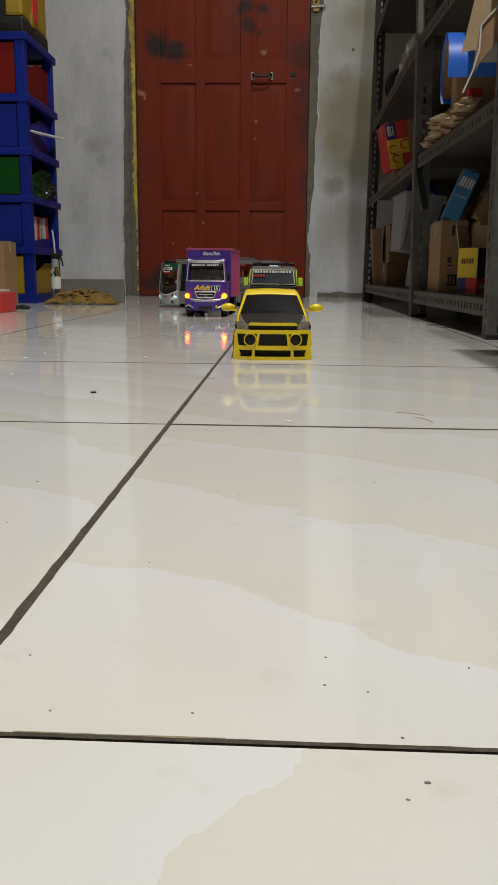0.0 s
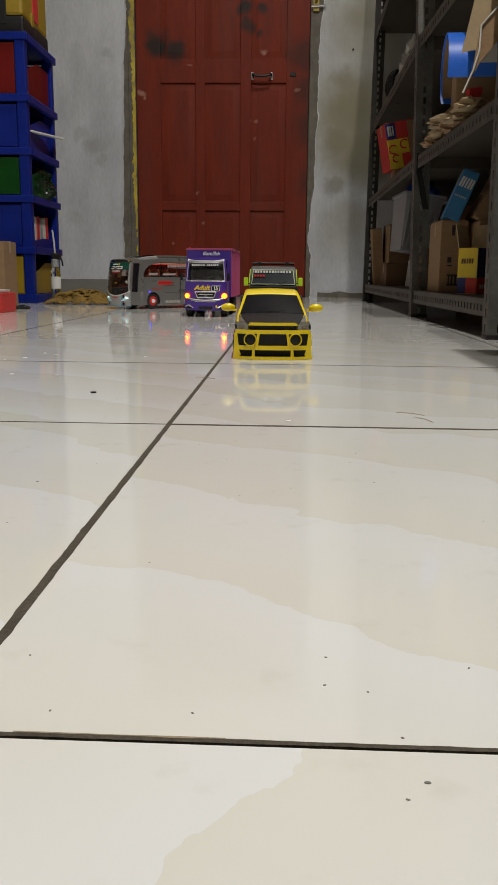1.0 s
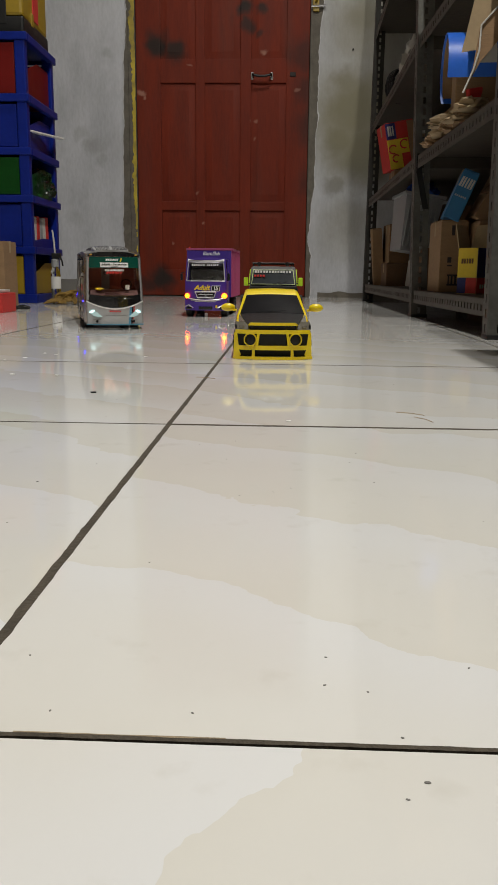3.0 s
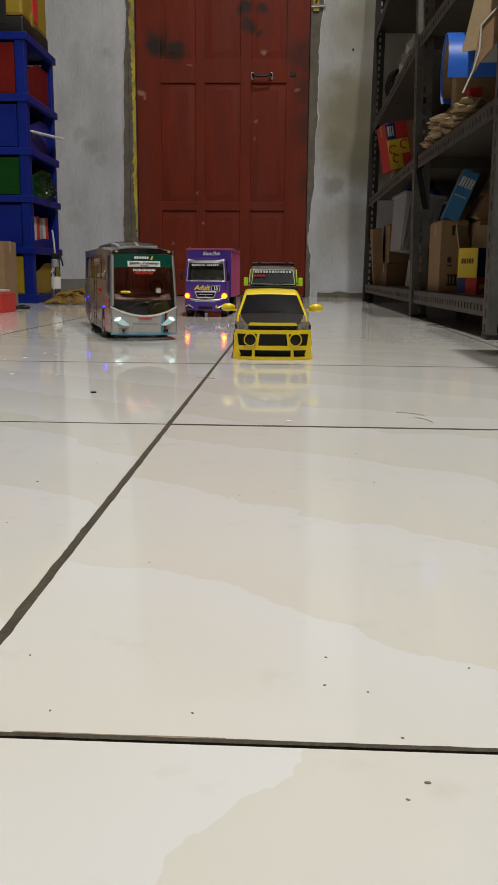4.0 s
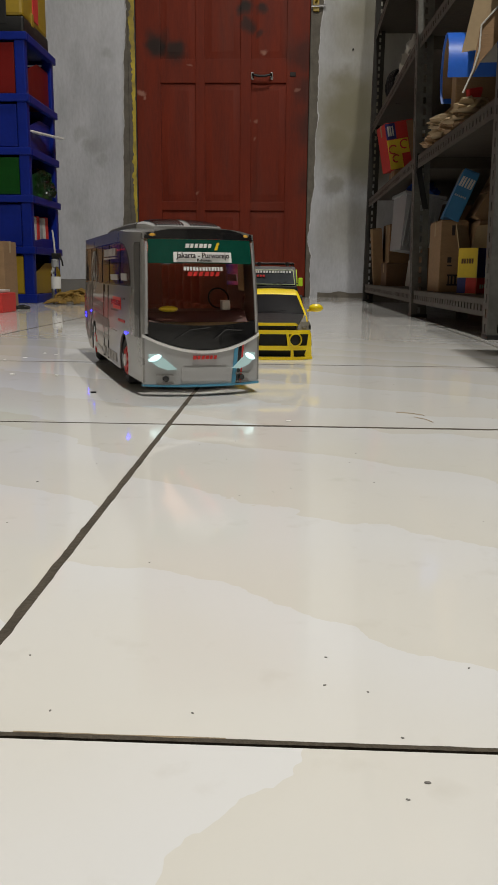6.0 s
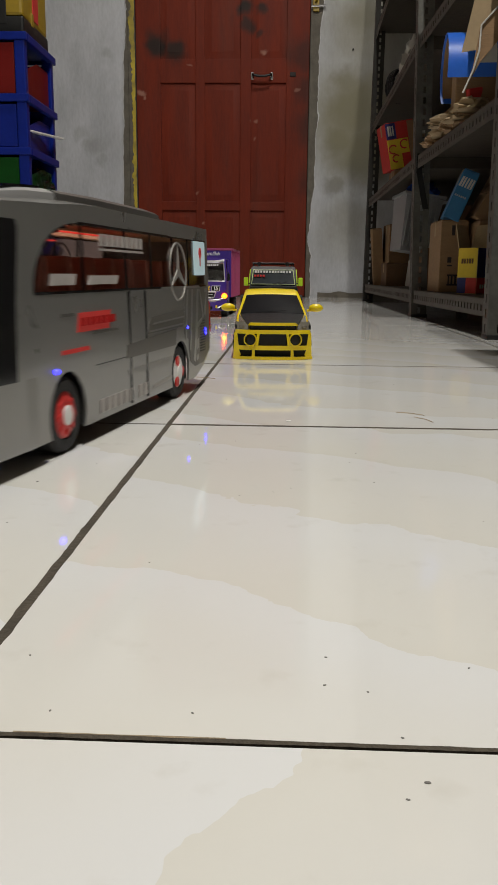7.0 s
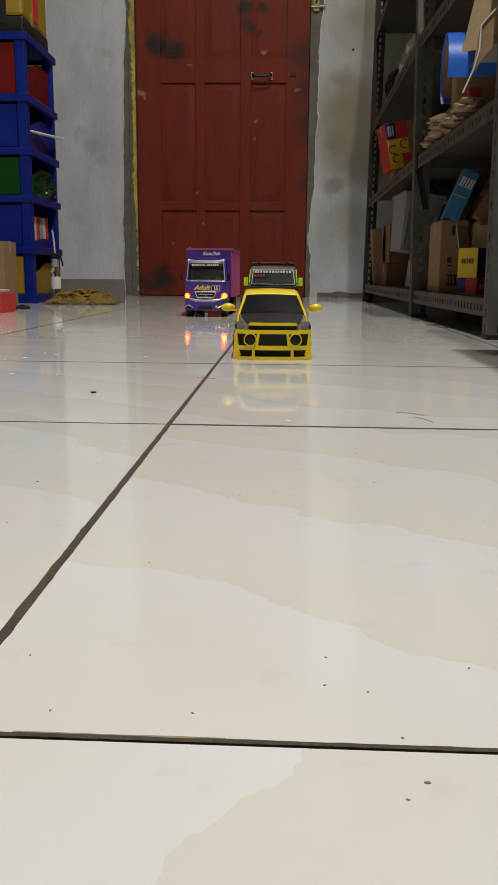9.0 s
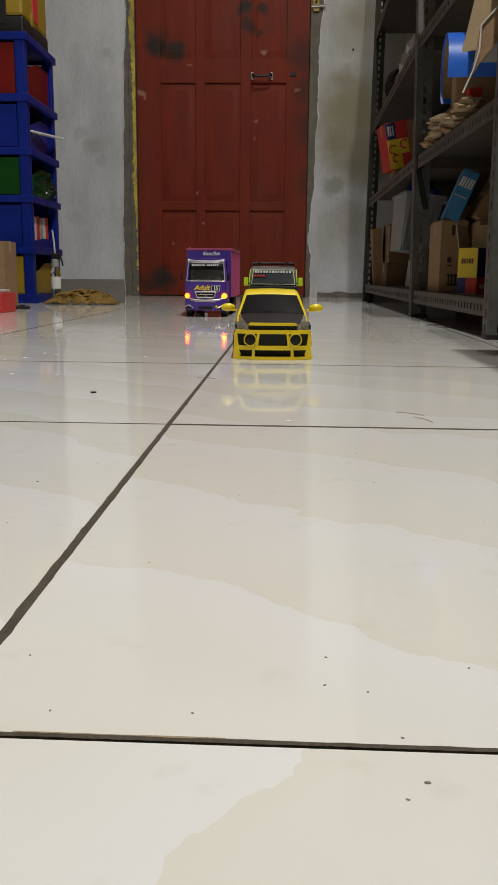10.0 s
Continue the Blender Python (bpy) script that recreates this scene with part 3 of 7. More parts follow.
def build_grout(floor):
    """Dirty joint filling with crumbly edges, along the joints nearest the lens."""
    def strip(a, b, half, along_y, at, seed, mat=GROUT, label="dark crumbly joint filling"):
        n = int((b - a) / 0.004)
        lo, hi = [], []
        for i in range(n + 1):
            t = a + (b - a) * i / n
            w1 = half * (1 + 0.35 * noise.noise((t * 60, seed, 0)) + 0.5 * max(0, noise.noise((t * 210, seed, 2))))
            w2 = half * (1 + 0.35 * noise.noise((t * 60, seed + 5, 0)) + 0.5 * max(0, noise.noise((t * 210, seed + 5, 2))))
            lo.append((at - w1, t) if along_y else (t, at - w1))
            hi.append((at + w2, t) if along_y else (t, at + w2))
        part("grout_line", prism(BM(), lo + hi[::-1], "z", -0.003, 0.0002 if mat is GROUT else 0.00012), mat, floor, label, smooth=0)
    strip(-0.55, 1.60, 0.0017, True, 0.0, 1.0)
    strip(-0.50, -0.002, 0.0010, False, 0.0, 2.0)
    strip(0.002, 0.398, 0.0019, False, -0.0004, 2.6)
    strip(-0.30, 0.398, 0.0008, False, -0.4, 3.0)
    strip(-0.80, -0.002, 0.0011, False, 0.4, 4.0)
    strip(0.002, 0.398, 0.0010, False, 0.4, 4.4)
    strip(-0.3, 2.6, 0.0016, True, -0.4, 6.0)
    strip(-0.20, -0.035, 0.0010, False, -0.3987, 8.0, DIRT, "brown dirt along the chipped tile edge")
    strip(0.02, 0.07, 0.0006, False, -0.3992, 9.0, DIRT, "brown dirt along the chipped tile edge")


FLOOR = build_room()
build_grout(FLOOR)


# ---------- slotted-angle storage rack ----------
def slotted_strip(bm, m, length, width, pitch, slot_w, slot_l, thick=0.002):
    """A metal strip along local z with a row of slots cut through its middle; width along x."""
    side = (width - slot_w) / 2
    vs0 = len(bm.verts)
    box(bm, (0, 0, 0), (side, thick, length))
    box(bm, (width - side, 0, 0), (width, thick, length))
    z, bridge = 0.0, pitch - slot_l
    while z < length:
        box(bm, (side, 0, z), (width - side, thick, min(length, z + bridge)))
        z += pitch
    bm.verts.ensure_lookup_table()
    bmesh.ops.transform(bm, matrix=m, verts=bm.verts[vs0:])
    return bm


RX1, RZS, RTOP = 0.80, (0.066, 0.39, 0.665, 1.0, 1.34, 1.70), 1.75
FAR_SHELF = 0.392
# Front posts: x and y at the floor, and how far they lean towards the aisle, in degrees.
FRONT_POSTS = [(0.420, 0.830, 0.6), (0.399, 1.552, 1.3), (0.386, 2.765, -0.6)]


def build_rack(posts, label):
    """A rack of slotted angles: front posts at the given places, back posts on the wall side, shelves with punched lips."""
    rack = thing("storage_rack", label, "rack")

    def front(k, z):
        x, y, lean = posts[k]
        return x - math.tan(radians(lean)) * z
    for x, y, lean in posts:
        m = pose(x, y, 0, 0, -lean, 0)
        bm = BM()
        slotted_strip(bm, m, RTOP, 0.036, 0.025, 0.007, 0.015)
        slotted_strip(bm, m @ pose(0, 0, 0, 0, 0, 90), RTOP, 0.036, 0.025, 0.007, 0.015)
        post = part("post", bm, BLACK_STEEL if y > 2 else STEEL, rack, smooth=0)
        part("foot", box(BM(), (x - 0.003, y - 0.004, 0), (x + 0.039, y + 0.040, 0.008), bevel=0.002), BLACK_PLASTIC, post)
        bm = BM()
        slotted_strip(bm, pose(RX1 - 0.037, y, 0), RTOP, 0.036, 0.025, 0.007, 0.015)
        slotted_strip(bm, pose(RX1 + 0.002, y, 0, 0, 0, 90), RTOP, 0.036, 0.025, 0.007, 0.015)
        post = part("post", bm, STEEL, rack, smooth=0)
        part("foot", box(BM(), (RX1 - 0.038, y - 0.004, 0), (RX1 + 0.004, y + 0.040, 0.008), bevel=0.002), BLACK_PLASTIC, post)
    for k in range(len(posts) - 1):
        for z in RZS:
            z = FAR_SHELF if k == 1 and z == RZS[1] else z
            a, b = posts[k][1] + 0.004, posts[k + 1][1] + 0.034
            xa, xb = front(k, z) + 0.003, front(k + 1, z) + 0.003
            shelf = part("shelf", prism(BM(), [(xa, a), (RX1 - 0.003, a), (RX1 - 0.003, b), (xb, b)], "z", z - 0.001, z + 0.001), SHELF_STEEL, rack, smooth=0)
            # turned-down lip with punched holes
            lip, n = BM(), int((b - a) / 0.024)

            def bar_along(t0, t1, z0, z1):
                p0, p1 = (xa + (xb - xa) * t0, a + (b - a) * t0), (xa + (xb - xa) * t1, a + (b - a) * t1)
                prism(lip, [p0, p1, (p1[0] + 0.0016, p1[1]), (p0[0] + 0.0016, p0[1])], "z", z0, z1)
            for dz0, dz1 in ((-0.030, -0.021), (-0.010, -0.001)):
                bar_along(0, 1, z + dz0, z + dz1)
            for i in range(n + 1):
                t = i / n
                bar_along(max(0, t - 0.3 / n), min(1, t + 0.3 / n), z - 0.021, z - 0.010)
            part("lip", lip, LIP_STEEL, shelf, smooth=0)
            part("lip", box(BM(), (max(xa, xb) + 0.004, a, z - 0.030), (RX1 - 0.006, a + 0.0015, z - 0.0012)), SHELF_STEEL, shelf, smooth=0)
    return rack


build_rack(FRONT_POSTS, "grey slotted steel storage rack crammed with boxes")
# Out of view; added so that its shadow falls on the aisle tiles.
build_rack([(0.44, -0.22, 0), (0.43, 0.54, 0)], "unseen grey slotted steel rack added for its floor shadow")


# ---------- wheels ----------
def wheel(parent, x, y, r, w, side, rim_mat=WHITE, hub_mat=VINYL_RED, nuts=5, name="wheel"):
    """A toy wheel whose own origin is its axle, with tyre, dished rim and hub."""
    hub = new(name)
    hub.empty_display_size = 0.01
    hub.parent = parent
    hub.location = (x, y, r)
    turn = pose(0, 0, 0, 0, 90 * side, 0)
    bm = lathe(BM(), [(r * 0.60, -w / 2), (r * 0.90, -w / 2), (r, -w * 0.36), (r, w * 0.36), (r * 0.90, w / 2), (r * 0.64, w / 2), (r * 0.60, w * 0.42)], turn, 32)
    part("tyre", bm, RUBBER, hub)
    part("rim", lathe(BM(), [(r * 0.62, -w * 0.3), (r * 0.62, w * 0.44), (r * 0.57, w * 0.49), (r * 0.42, w * 0.50), (r * 0.34, w * 0.54), (r * 0.1, w * 0.56)], turn, 28), rim_mat, hub, "painted rim")
    for i in range(nuts):
        a = 2 * math.pi * i / nuts
        bm = cyl(BM(), r * (0.48 / nuts + 0.03), w * 0.10, turn @ pose(r * 0.43 * math.cos(a), r * 0.43 * math.sin(a), w * 0.51), 10)
        part("wheel_nut", bm, hub_mat, hub)
    part("hub_cap", lathe(BM(), [(r * 0.27, w * 0.50), (r * 0.26, w * 0.60), (r * 0.12, w * 0.63)], turn, 20), WHITE if rim_mat is VINYL_RED else rim_mat, hub, "round hub cap")
    return hub


# ---------- the moving coach ----------
BL, BHW = 0.4240, 0.0552
WF, WR, WRAD = 0.0868, 0.3171, 0.0228


def coach_shape(bm):
    """Gives the boxy coach its tumblehome, rounded nose and rounded tail."""
    for v in bm.verts:
        x, y, z = v.co
        tz = min(1, max(0, (z - 0.05) / 0.09))
        k, kr = max(0, 1 - y / 0.06), max(0, (y - (BL - 0.05)) / 0.05)
        u = (x / BHW) ** 2
        y += (0.013 * (u - 1) + 0.011 * tz * tz) * k - 0.005 * kr * u
        x *= (1 - 0.06 * tz) * (1 - 0.045 * k * k) * (1 - 0.015 * kr)
        v.co = (x, y, z)
    return bm


def smile(x):
    return 0.040 + 0.014 * (x / BHW) ** 2


def roof_z(x, y):
    s = min(1, max(0, y / 0.15))
    return 0.1380 + 0.0075 * s * s * (3 - 2 * s) + 0.0045 * (1 - abs(x / BHW) ** 3.2)


def build_bus():
    bus = thing("toy_bus", "silver-grey toy coach with green sun strip, driving over the tiles", "toy bus")
    def p(name, bm, mat, parent=None, label="", smooth=40):
        return part(name, coach_shape(bm), mat, parent or bus, label, smooth)

    arc = [(0.050 + 0.066 * (1 - math.cos(t)), 0.0945 + 0.0395 * math.sin(t)) for t in [math.pi / 2 * i / 10 for i in range(11)]]

    def sliced(bm, outline, a, b, y_cuts):
        prism(bm, outline, "x", a, b)
        for c in y_cuts:
            bmesh.ops.bisect_plane(bm, geom=bm.verts[:] + bm.edges[:] + bm.faces[:], plane_co=(0, c, 0), plane_no=(0, 1, 0))
        bmesh.ops.bisect_plane(bm, geom=bm.verts[:] + bm.edges[:] + bm.faces[:], plane_co=(0, 0, 0.05), plane_no=(0, 0, 1))
        return bm
    cuts = [0.012, 0.024, 0.036, 0.048, 0.06, 0.375, 0.385, 0.395, 0.405, 0.414]
    for s in (-1, 1):
        a, b = s * (BHW - 0.002), s * BHW
        bottom = [(0.0, 0.012)]
        for yc in (WF, WR):
            for i in range(13):
                t = math.pi + math.asin(0.0108 / 0.0260) - (math.pi + 2 * math.asin(0.0108 / 0.0260)) * i / 12
                bottom.append((yc + 0.0260 * math.cos(t), 0.0228 + 0.0260 * math.sin(t)))
        bottom += [(0.362, 0.012), (0.395, 0.020), (BL, 0.033)]
        bm = BM()
        sliced(bm, bottom + [(BL, 0.0945), (0.0, 0.0945)], a, b, cuts)
        sliced(bm, [(0.0, 0.0945)] + arc + [(0.116, 0.1345), (0.0, 0.1345)], a, b, cuts)
        sliced(bm, [(BL - 0.012, 0.0945), (BL, 0.0945), (BL, 0.1345), (BL - 0.009, 0.1345)], a, b, cuts)
        sliced(bm, [(0.0, 0.1345), (BL, 0.1345), (BL, 0.1460), (0.15, 0.1460), (0.07, 0.1420), (0.0, 0.1390)], a, b, cuts)
        side = p("side_panel", bm, BUS_SILVER)
        # panes between black dividers
        ys = [0.050, 0.120, 0.195, 0.250, 0.305, 0.352, BL - 0.011]
        for i in range(6):
            bm = BM()
            if i == 0:
                out = arc + [(0.1188, 0.1340), (0.1188, 0.0945)]
            else:
                out = [(ys[i], 0.0945), (ys[i + 1] - 0.0014, 0.0945), (ys[i + 1] - 0.0014, 0.1343), (ys[i], 0.1343)]
            sliced(bm, out, s * (BHW - 0.0016), s * (BHW - 0.0007), cuts)
            pane = p("window_pane", bm, SIDE_GLASS, side, "smoked window pane")
            pane.visible_shadow = False
            if i:
                p("window_divider", box(BM(), (s * (BHW - 0.0018), ys[i] - 0.0014, 0.0945), (s * (BHW - 0.0002), ys[i] + 0.0004, 0.1343)), BUS_BLACK, side)
        rim = BM()
        for k in range(10):
            prism(rim, [arc[k], arc[k + 1], (arc[k + 1][0] + 0.002, arc[k + 1][1] - 0.0016), (arc[k][0] + 0.002, arc[k][1])], "x", s * (BHW - 0.0005), s * (BHW + 0.0004))
        prism(rim, [(0.051, 0.0932), (BL - 0.012, 0.0932), (BL - 0.012, 0.0947), (0.051, 0.0947)], "x", s * (BHW - 0.0005), s * (BHW + 0.0004))
        prism(rim, [(0.114, 0.1333), (BL - 0.01, 0.1333), (BL - 0.01, 0.1349), (0.114, 0.1349)], "x", s * (BHW - 0.0005), s * (BHW + 0.0004))
        p("window_seal", rim, BUS_BLACK, side)
        # front door glass
        bm = BM()
        sliced(bm, [(0.006, 0.050), (0.026, 0.050), (0.029, 0.09), (0.034, 0.128), (0.031, 0.1315), (0.008, 0.1315)], s * (BHW - 0.0004), s * (BHW + 0.0006), cuts)
        p("door_glass", bm, BUS_BLACK, side, "glossy black front door glass")
        # hatch joints
        bm = BM()
        for y in (0.193, 0.228):
            box(bm, (s * BHW, y, 0.014), (s * (BHW + 0.0010), y + 0.0022, 0.0925))
        box(bm, (s * BHW, 0.13, 0.0475), (s * (BHW + 0.0003), 0.205, 0.0481))
        p("hatch_joint", bm, BUS_BLACK, side, "dark joint round the hatch")
        # dark graphic bands towards the tail
        def decal(name, quads, mat, label, lift=0.0004):
            for q in quads:
                p(name, sliced(BM(), q, s * BHW, s * (BHW + lift), cuts), mat, side, label)
        decal("decal", [[(0.185, 0.0465), (0.302, 0.0465), (0.306, 0.0600), (0.188, 0.0560)], [(0.231, 0.0605), (0.326, 0.0605), (0.331, 0.0755), (0.240, 0.0722)]], BUS_DARK, "dark grey horizontal stripes")
        decal("decal", [[(0.245, 0.0665), (0.329, 0.0682), (0.3294, 0.0696), (0.245, 0.0679)], [(0.236, 0.0612), (0.327, 0.0624), (0.3274, 0.0638), (0.236, 0.0626)]], BUS_SILVER, "thin silver lines", 0.0008)
        decal("decal", [[(0.188, 0.0345), (0.294, 0.0345), (0.296, 0.0385), (0.188, 0.0385)]], BUS_MID, "mid grey stripe")
        decal("decal", [[(0.2424, 0.0180), (0.2905, 0.0200), (0.2905, 0.0228), (0.2424, 0.0208)]], EMBLEM, "pale low stripe")
        # dark tail field with silver slanted strokes
        decal("decal", [[(0.3460, 0.0290), (0.3620, 0.0225), (0.3960, 0.0235), (0.4200, 0.0350), (0.4225, 0.0750), (0.4190, 0.0925), (0.3370, 0.0925), (0.3290, 0.0540), (0.3420, 0.0480)]], BUS_DARK, "dark grey tail field")
        decal("decal", [[(0.3305, 0.0500), (0.3335, 0.0480), (0.3450, 0.0915), (0.3415, 0.0915)], [(0.3440, 0.0400), (0.3470, 0.0370), (0.3600, 0.0915), (0.3565, 0.0915)],
                        [(0.3555, 0.0290), (0.3625, 0.0260), (0.3800, 0.0915), (0.3740, 0.0915)], [(0.3810, 0.0915), (0.3860, 0.0915), (0.3985, 0.0660), (0.3940, 0.0640)],
                        [(0.3720, 0.0570), (0.3900, 0.0620), (0.3880, 0.0650), (0.3730, 0.0610)], [(0.4040, 0.0915), (0.4170, 0.0915), (0.4165, 0.0880), (0.4040, 0.0880)],
                        [(0.4125, 0.0885), (0.4165, 0.0885), (0.4040, 0.0660), (0.4005, 0.0680)], [(0.3680, 0.0450), (0.3740, 0.0470), (0.3735, 0.0385), (0.3670, 0.0370)],
                        [(0.3660, 0.0320), (0.3740, 0.0330), (0.3730, 0.0280), (0.3650, 0.0270)]], BUS_SILVER, "silver slanted stroke", 0.0008)
        def letters(name, y0, y1, z0, z1, n, mat, label, lift=0.0006):
            bm, st = BM(), (y1 - y0) / n
            for i in range(n):
                yy = y0 + i * st
                prism(bm, [(yy, z0), (yy + st * 0.72, z0), (yy + st * 0.78, z1), (yy + st * 0.06, z1)], "x", s * (BHW - 0.0002), s * (BHW + lift))
            return p(name, bm, mat, side, label)
        letters("lettering", 0.1035, 0.174, 0.0700, 0.0815, 1, VINYL_RED, "red vinyl lettering block")
        letters("lettering", 0.108, 0.168, 0.0735, 0.0785, 7, TAIL_RED, "darker red bars in the block", 0.0010)
        letters("lettering", 0.128, 0.172, 0.0675, 0.0690, 8, BUS_DARK, "fine grey bars")
        letters("lettering", 0.080, 0.121, 0.0585, 0.0610, 8, VINYL_RED, "thin red vinyl bars")
        letters("lettering", 0.070, 0.117, 0.0980, 0.1045, 1, FADED_WHITE, "white label strips on the window")
        letters("lettering", 0.124, 0.192, 0.0980, 0.1035, 1, FADED_WHITE, "white label strips on the window")
        letters("lettering", 0.146, 0.231, 0.1220, 0.1295, 9, FADED_WHITE, "white bars of window lettering")
        letters("lettering", 0.146, 0.231, 0.1190, 0.1205, 14, FADED_WHITE, "white bars of window lettering")
        letters("lettering", 0.134, 0.200, 0.0160, 0.0250, 6, FADED_WHITE, "pale outlined bars low on the side")
        letters("lettering", 0.208, 0.232, 0.0160, 0.0250, 2, FADED_WHITE, "pale outlined bars low on the side")
        letters("lettering", 0.082, 0.100, 0.0800, 0.0818, 9, BUS_DARK, "fine grey bars")
        # ring emblem with three spokes
        bm = BM()
        ring = [(0.318 + 0.0240 * math.cos(2 * math.pi * i / 40), 0.1065 + 0.0240 * math.sin(2 * math.pi * i / 40)) for i in range(40)]
        inner = [(0.318 + 0.0225 * math.cos(2 * math.pi * i / 40), 0.1065 + 0.0225 * math.sin(2 * math.pi * i / 40)) for i in range(40)]
        for i in range(40):
            j = (i + 1) % 40
            prism(bm, [ring[i], ring[j], inner[j], inner[i]], "x", s * (BHW - 0.0004), s * (BHW + 0.0008))
        for t in (90, 210, 330):
            c, sn = math.cos(radians(t)), math.sin(radians(t))
            prism(bm, [(0.318 + 0.0226 * c, 0.1065 + 0.0226 * sn), (0.318 - 0.0032 * sn, 0.1065 + 0.0032 * c), (0.318 - 0.0027 * c, 0.1065 - 0.0027 * sn), (0.318 + 0.0032 * sn, 0.1065 - 0.0032 * c)], "x", s * (BHW - 0.0004), s * (BHW + 0.0008))
        p("emblem", bm, EMBLEM, side, "silver ring emblem with three spokes")
        if s > 0:
            p("display_panel", prism(BM(), [(0.3690, 0.1035), (0.4075, 0.1035), (0.4105, 0.1060), (0.4118, 0.1320), (0.4100, 0.1336), (0.3690, 0.1336)], "x", BHW - 0.0006, BHW + 0.0005), SCREEN, side, "pale glowing panel in the rear window")
            bm = BM()
            lathe(bm, [(0.0048, 0.0), (0.0048, 0.0006), (0.0030, 0.0006), (0.0028, 0.0)], pose(BHW + 0.0005, 0.3905, 0.1235, 0, 90, 0), 20)
            cyl(bm, 0.0017, 0.0006, pose(BHW + 0.0006, 0.3905, 0.1222, 0, 90, 0), 12)
            prism(bm, [(0.3897, 0.1115), (0.3913, 0.1115), (0.3922, 0.1190), (0.3888, 0.1190)], "x", BHW + 0.0003, BHW + 0.0009)
            p("display_mark", bm, VINYL_RED, side, "red round mark on the pale panel")
        for y, z in ((0.0716, 0.0500), (0.3385, 0.0590), (0.4030, 0.0500), (0.4035, 0.0535)):
            p("side_lamp", ball(BM(), 0.0015, pose(s * BHW, y, z), 10), BLUE_LED, side, "small blue marker lamp")
        p("vent_grille", bars_side(s, 0.381, 0.402, 0.034, 0.064, 12), BLACK_PLASTIC, side, "dark slatted vent")

    # nose
    xs = [-BHW + 2 * BHW * i / 22 for i in range(23)]
    mask = p("front_mask", skin(BM(), [[(x, 0, 0.0105 + (smile(x) - 0.0105) * k / 8) for x in xs] for k in range(9)], (0, 0.002, 0)), BUS_FRONT, None, "pearl grey front mask")
    screen = p("windscreen", skin(BM(), [[(x, 0.0004, smile(x) + 0.0012 + (0.1325 - smile(x)) * k / 12) for x in xs[1:-1]] for k in range(13)], (0, 0.001, 0)), WINDSCREEN, None, "large smoked windscreen")
    screen.visible_shadow = False
    p("sun_strip", skin(BM(), [[(x, -0.0004, 0.1135 + 0.0200 * k / 4) for x in xs[1:-1]] for k in range(5)], (0, 0.0006, 0)), BUS_GREEN, screen, "dark green sun strip")
    p("lower_band", skin(BM(), [[(x, -0.0004, smile(x) + 0.0009 + (0.0605 + 0.004 * (x / BHW) ** 2 - smile(x)) * k / 4) for x in xs[1:-1]] for k in range(5)], (0, 0.0006, 0)), BUS_BLACK, screen, "glossy black lower band")
    p("forehead", skin(BM(), [[(x, 0.0, 0.1338 + (roof_z(x, 0) - 0.1338) * k / 3) for x in xs] for k in range(4)], (0, 0.002, 0)), BUS_BLACK, None, "black forehead over the windscreen")
    for s in (-1, 1):
        bm = skin(BM(), [[(s * (BHW - 0.0042 + 0.0042 * j / 2), -0.0012, 0.054 + 0.078 * k / 8) for j in range(2)] for k in range(9)], (0, 0.0016, 0))
        p("screen_pillar", bm, BUS_FRONT, mask, "silver screen surround")
        lens = p("headlight", prism(BM(), [(s * a, b) for a, b in [(0.0505, 0.0365), (0.044, 0.0372), (0.036, 0.0325), (0.026, 0.0240), (0.034, 0.0232), (0.043, 0.0262), (0.0495, 0.0315)]], "y", -0.0018, 0.001),
                 HEADLIGHT_CYAN, mask, "long swept headlight, lit")
        p("bulb", ball(BM(), 0.0030, pose(s * 0.0450, -0.0012, 0.0335, 0, s * 22, 0) @ Matrix.Diagonal((2.0, 0.35, 0.95, 1)), 14), HEADLIGHT, lens, "bright white bulb")
        fog = p("fog_lamp", cyl(BM(), 0.0026, 0.003, pose(s * 0.036, -0.0004, 0.0155, 90), 16), BUS_BLACK, mask, "black round fog lamp")
        bm = BM()
        for dz in (-0.0036, 0.0036):
            box(bm, (s * 0.029, -0.0014, 0.0155 + dz - 0.0005), (s * 0.044, 0.0006, 0.0155 + dz + 0.0005))
        p("fog_surround", bm, BUS_MID, fog)
        p("marker_lamp", ball(BM(), 0.0013, pose(s * 0.046, -0.0002, 0.1372) @ Matrix.Diagonal((2.2, 0.6, 1, 1)), 12), AMBER_DIM, None, "small amber roof marker")
    p("chin_lip", skin(BM(), [[(x, -0.0015, 0.0086 + 0.0017 * k) for x in xs] for k in range(2)], (0, 0.006, 0)), SKY_BLUE, mask, "sky blue lip under the bumper")
    for x0, x1, mat in ((0.0285, 0.0325, SKY_BLUE), (0.0330, 0.0362, BUS_BLACK), (0.0367, 0.0385, VINYL_RED)):
        bm = BM()
        n = 8
        skin(bm, [[(x0 + (1 - k / n) * -0.003, -0.0006, 0.0108 + (smile(x0) - 0.0118) * k / n), (x1 + (1 - k / n) * -0.003, -0.0006, 0.0108 + (smile(x1) - 0.0118) * k / n)] for k in range(n + 1)], (0, 0.0006, 0))
        p("front_stripe", bm, mat, mask, "coloured stripe down the mask")
    p("mask_edge", skin(BM(), [[(x, -0.0010, smile(x) - 0.0026 + 0.0024 * k) for x in xs] for k in range(2)], (0, 0.0010, 0)), WHITE, mask, "bright edge under the windscreen")
    p("mask_crease", skin(BM(), [[(x, -0.0006, 0.0262 + 0.0006 * k + 0.002 * (x / BHW) ** 2) for x in xs[7:-7]] for k in range(2)], (0, 0.0006, 0)), BUS_MID, mask)
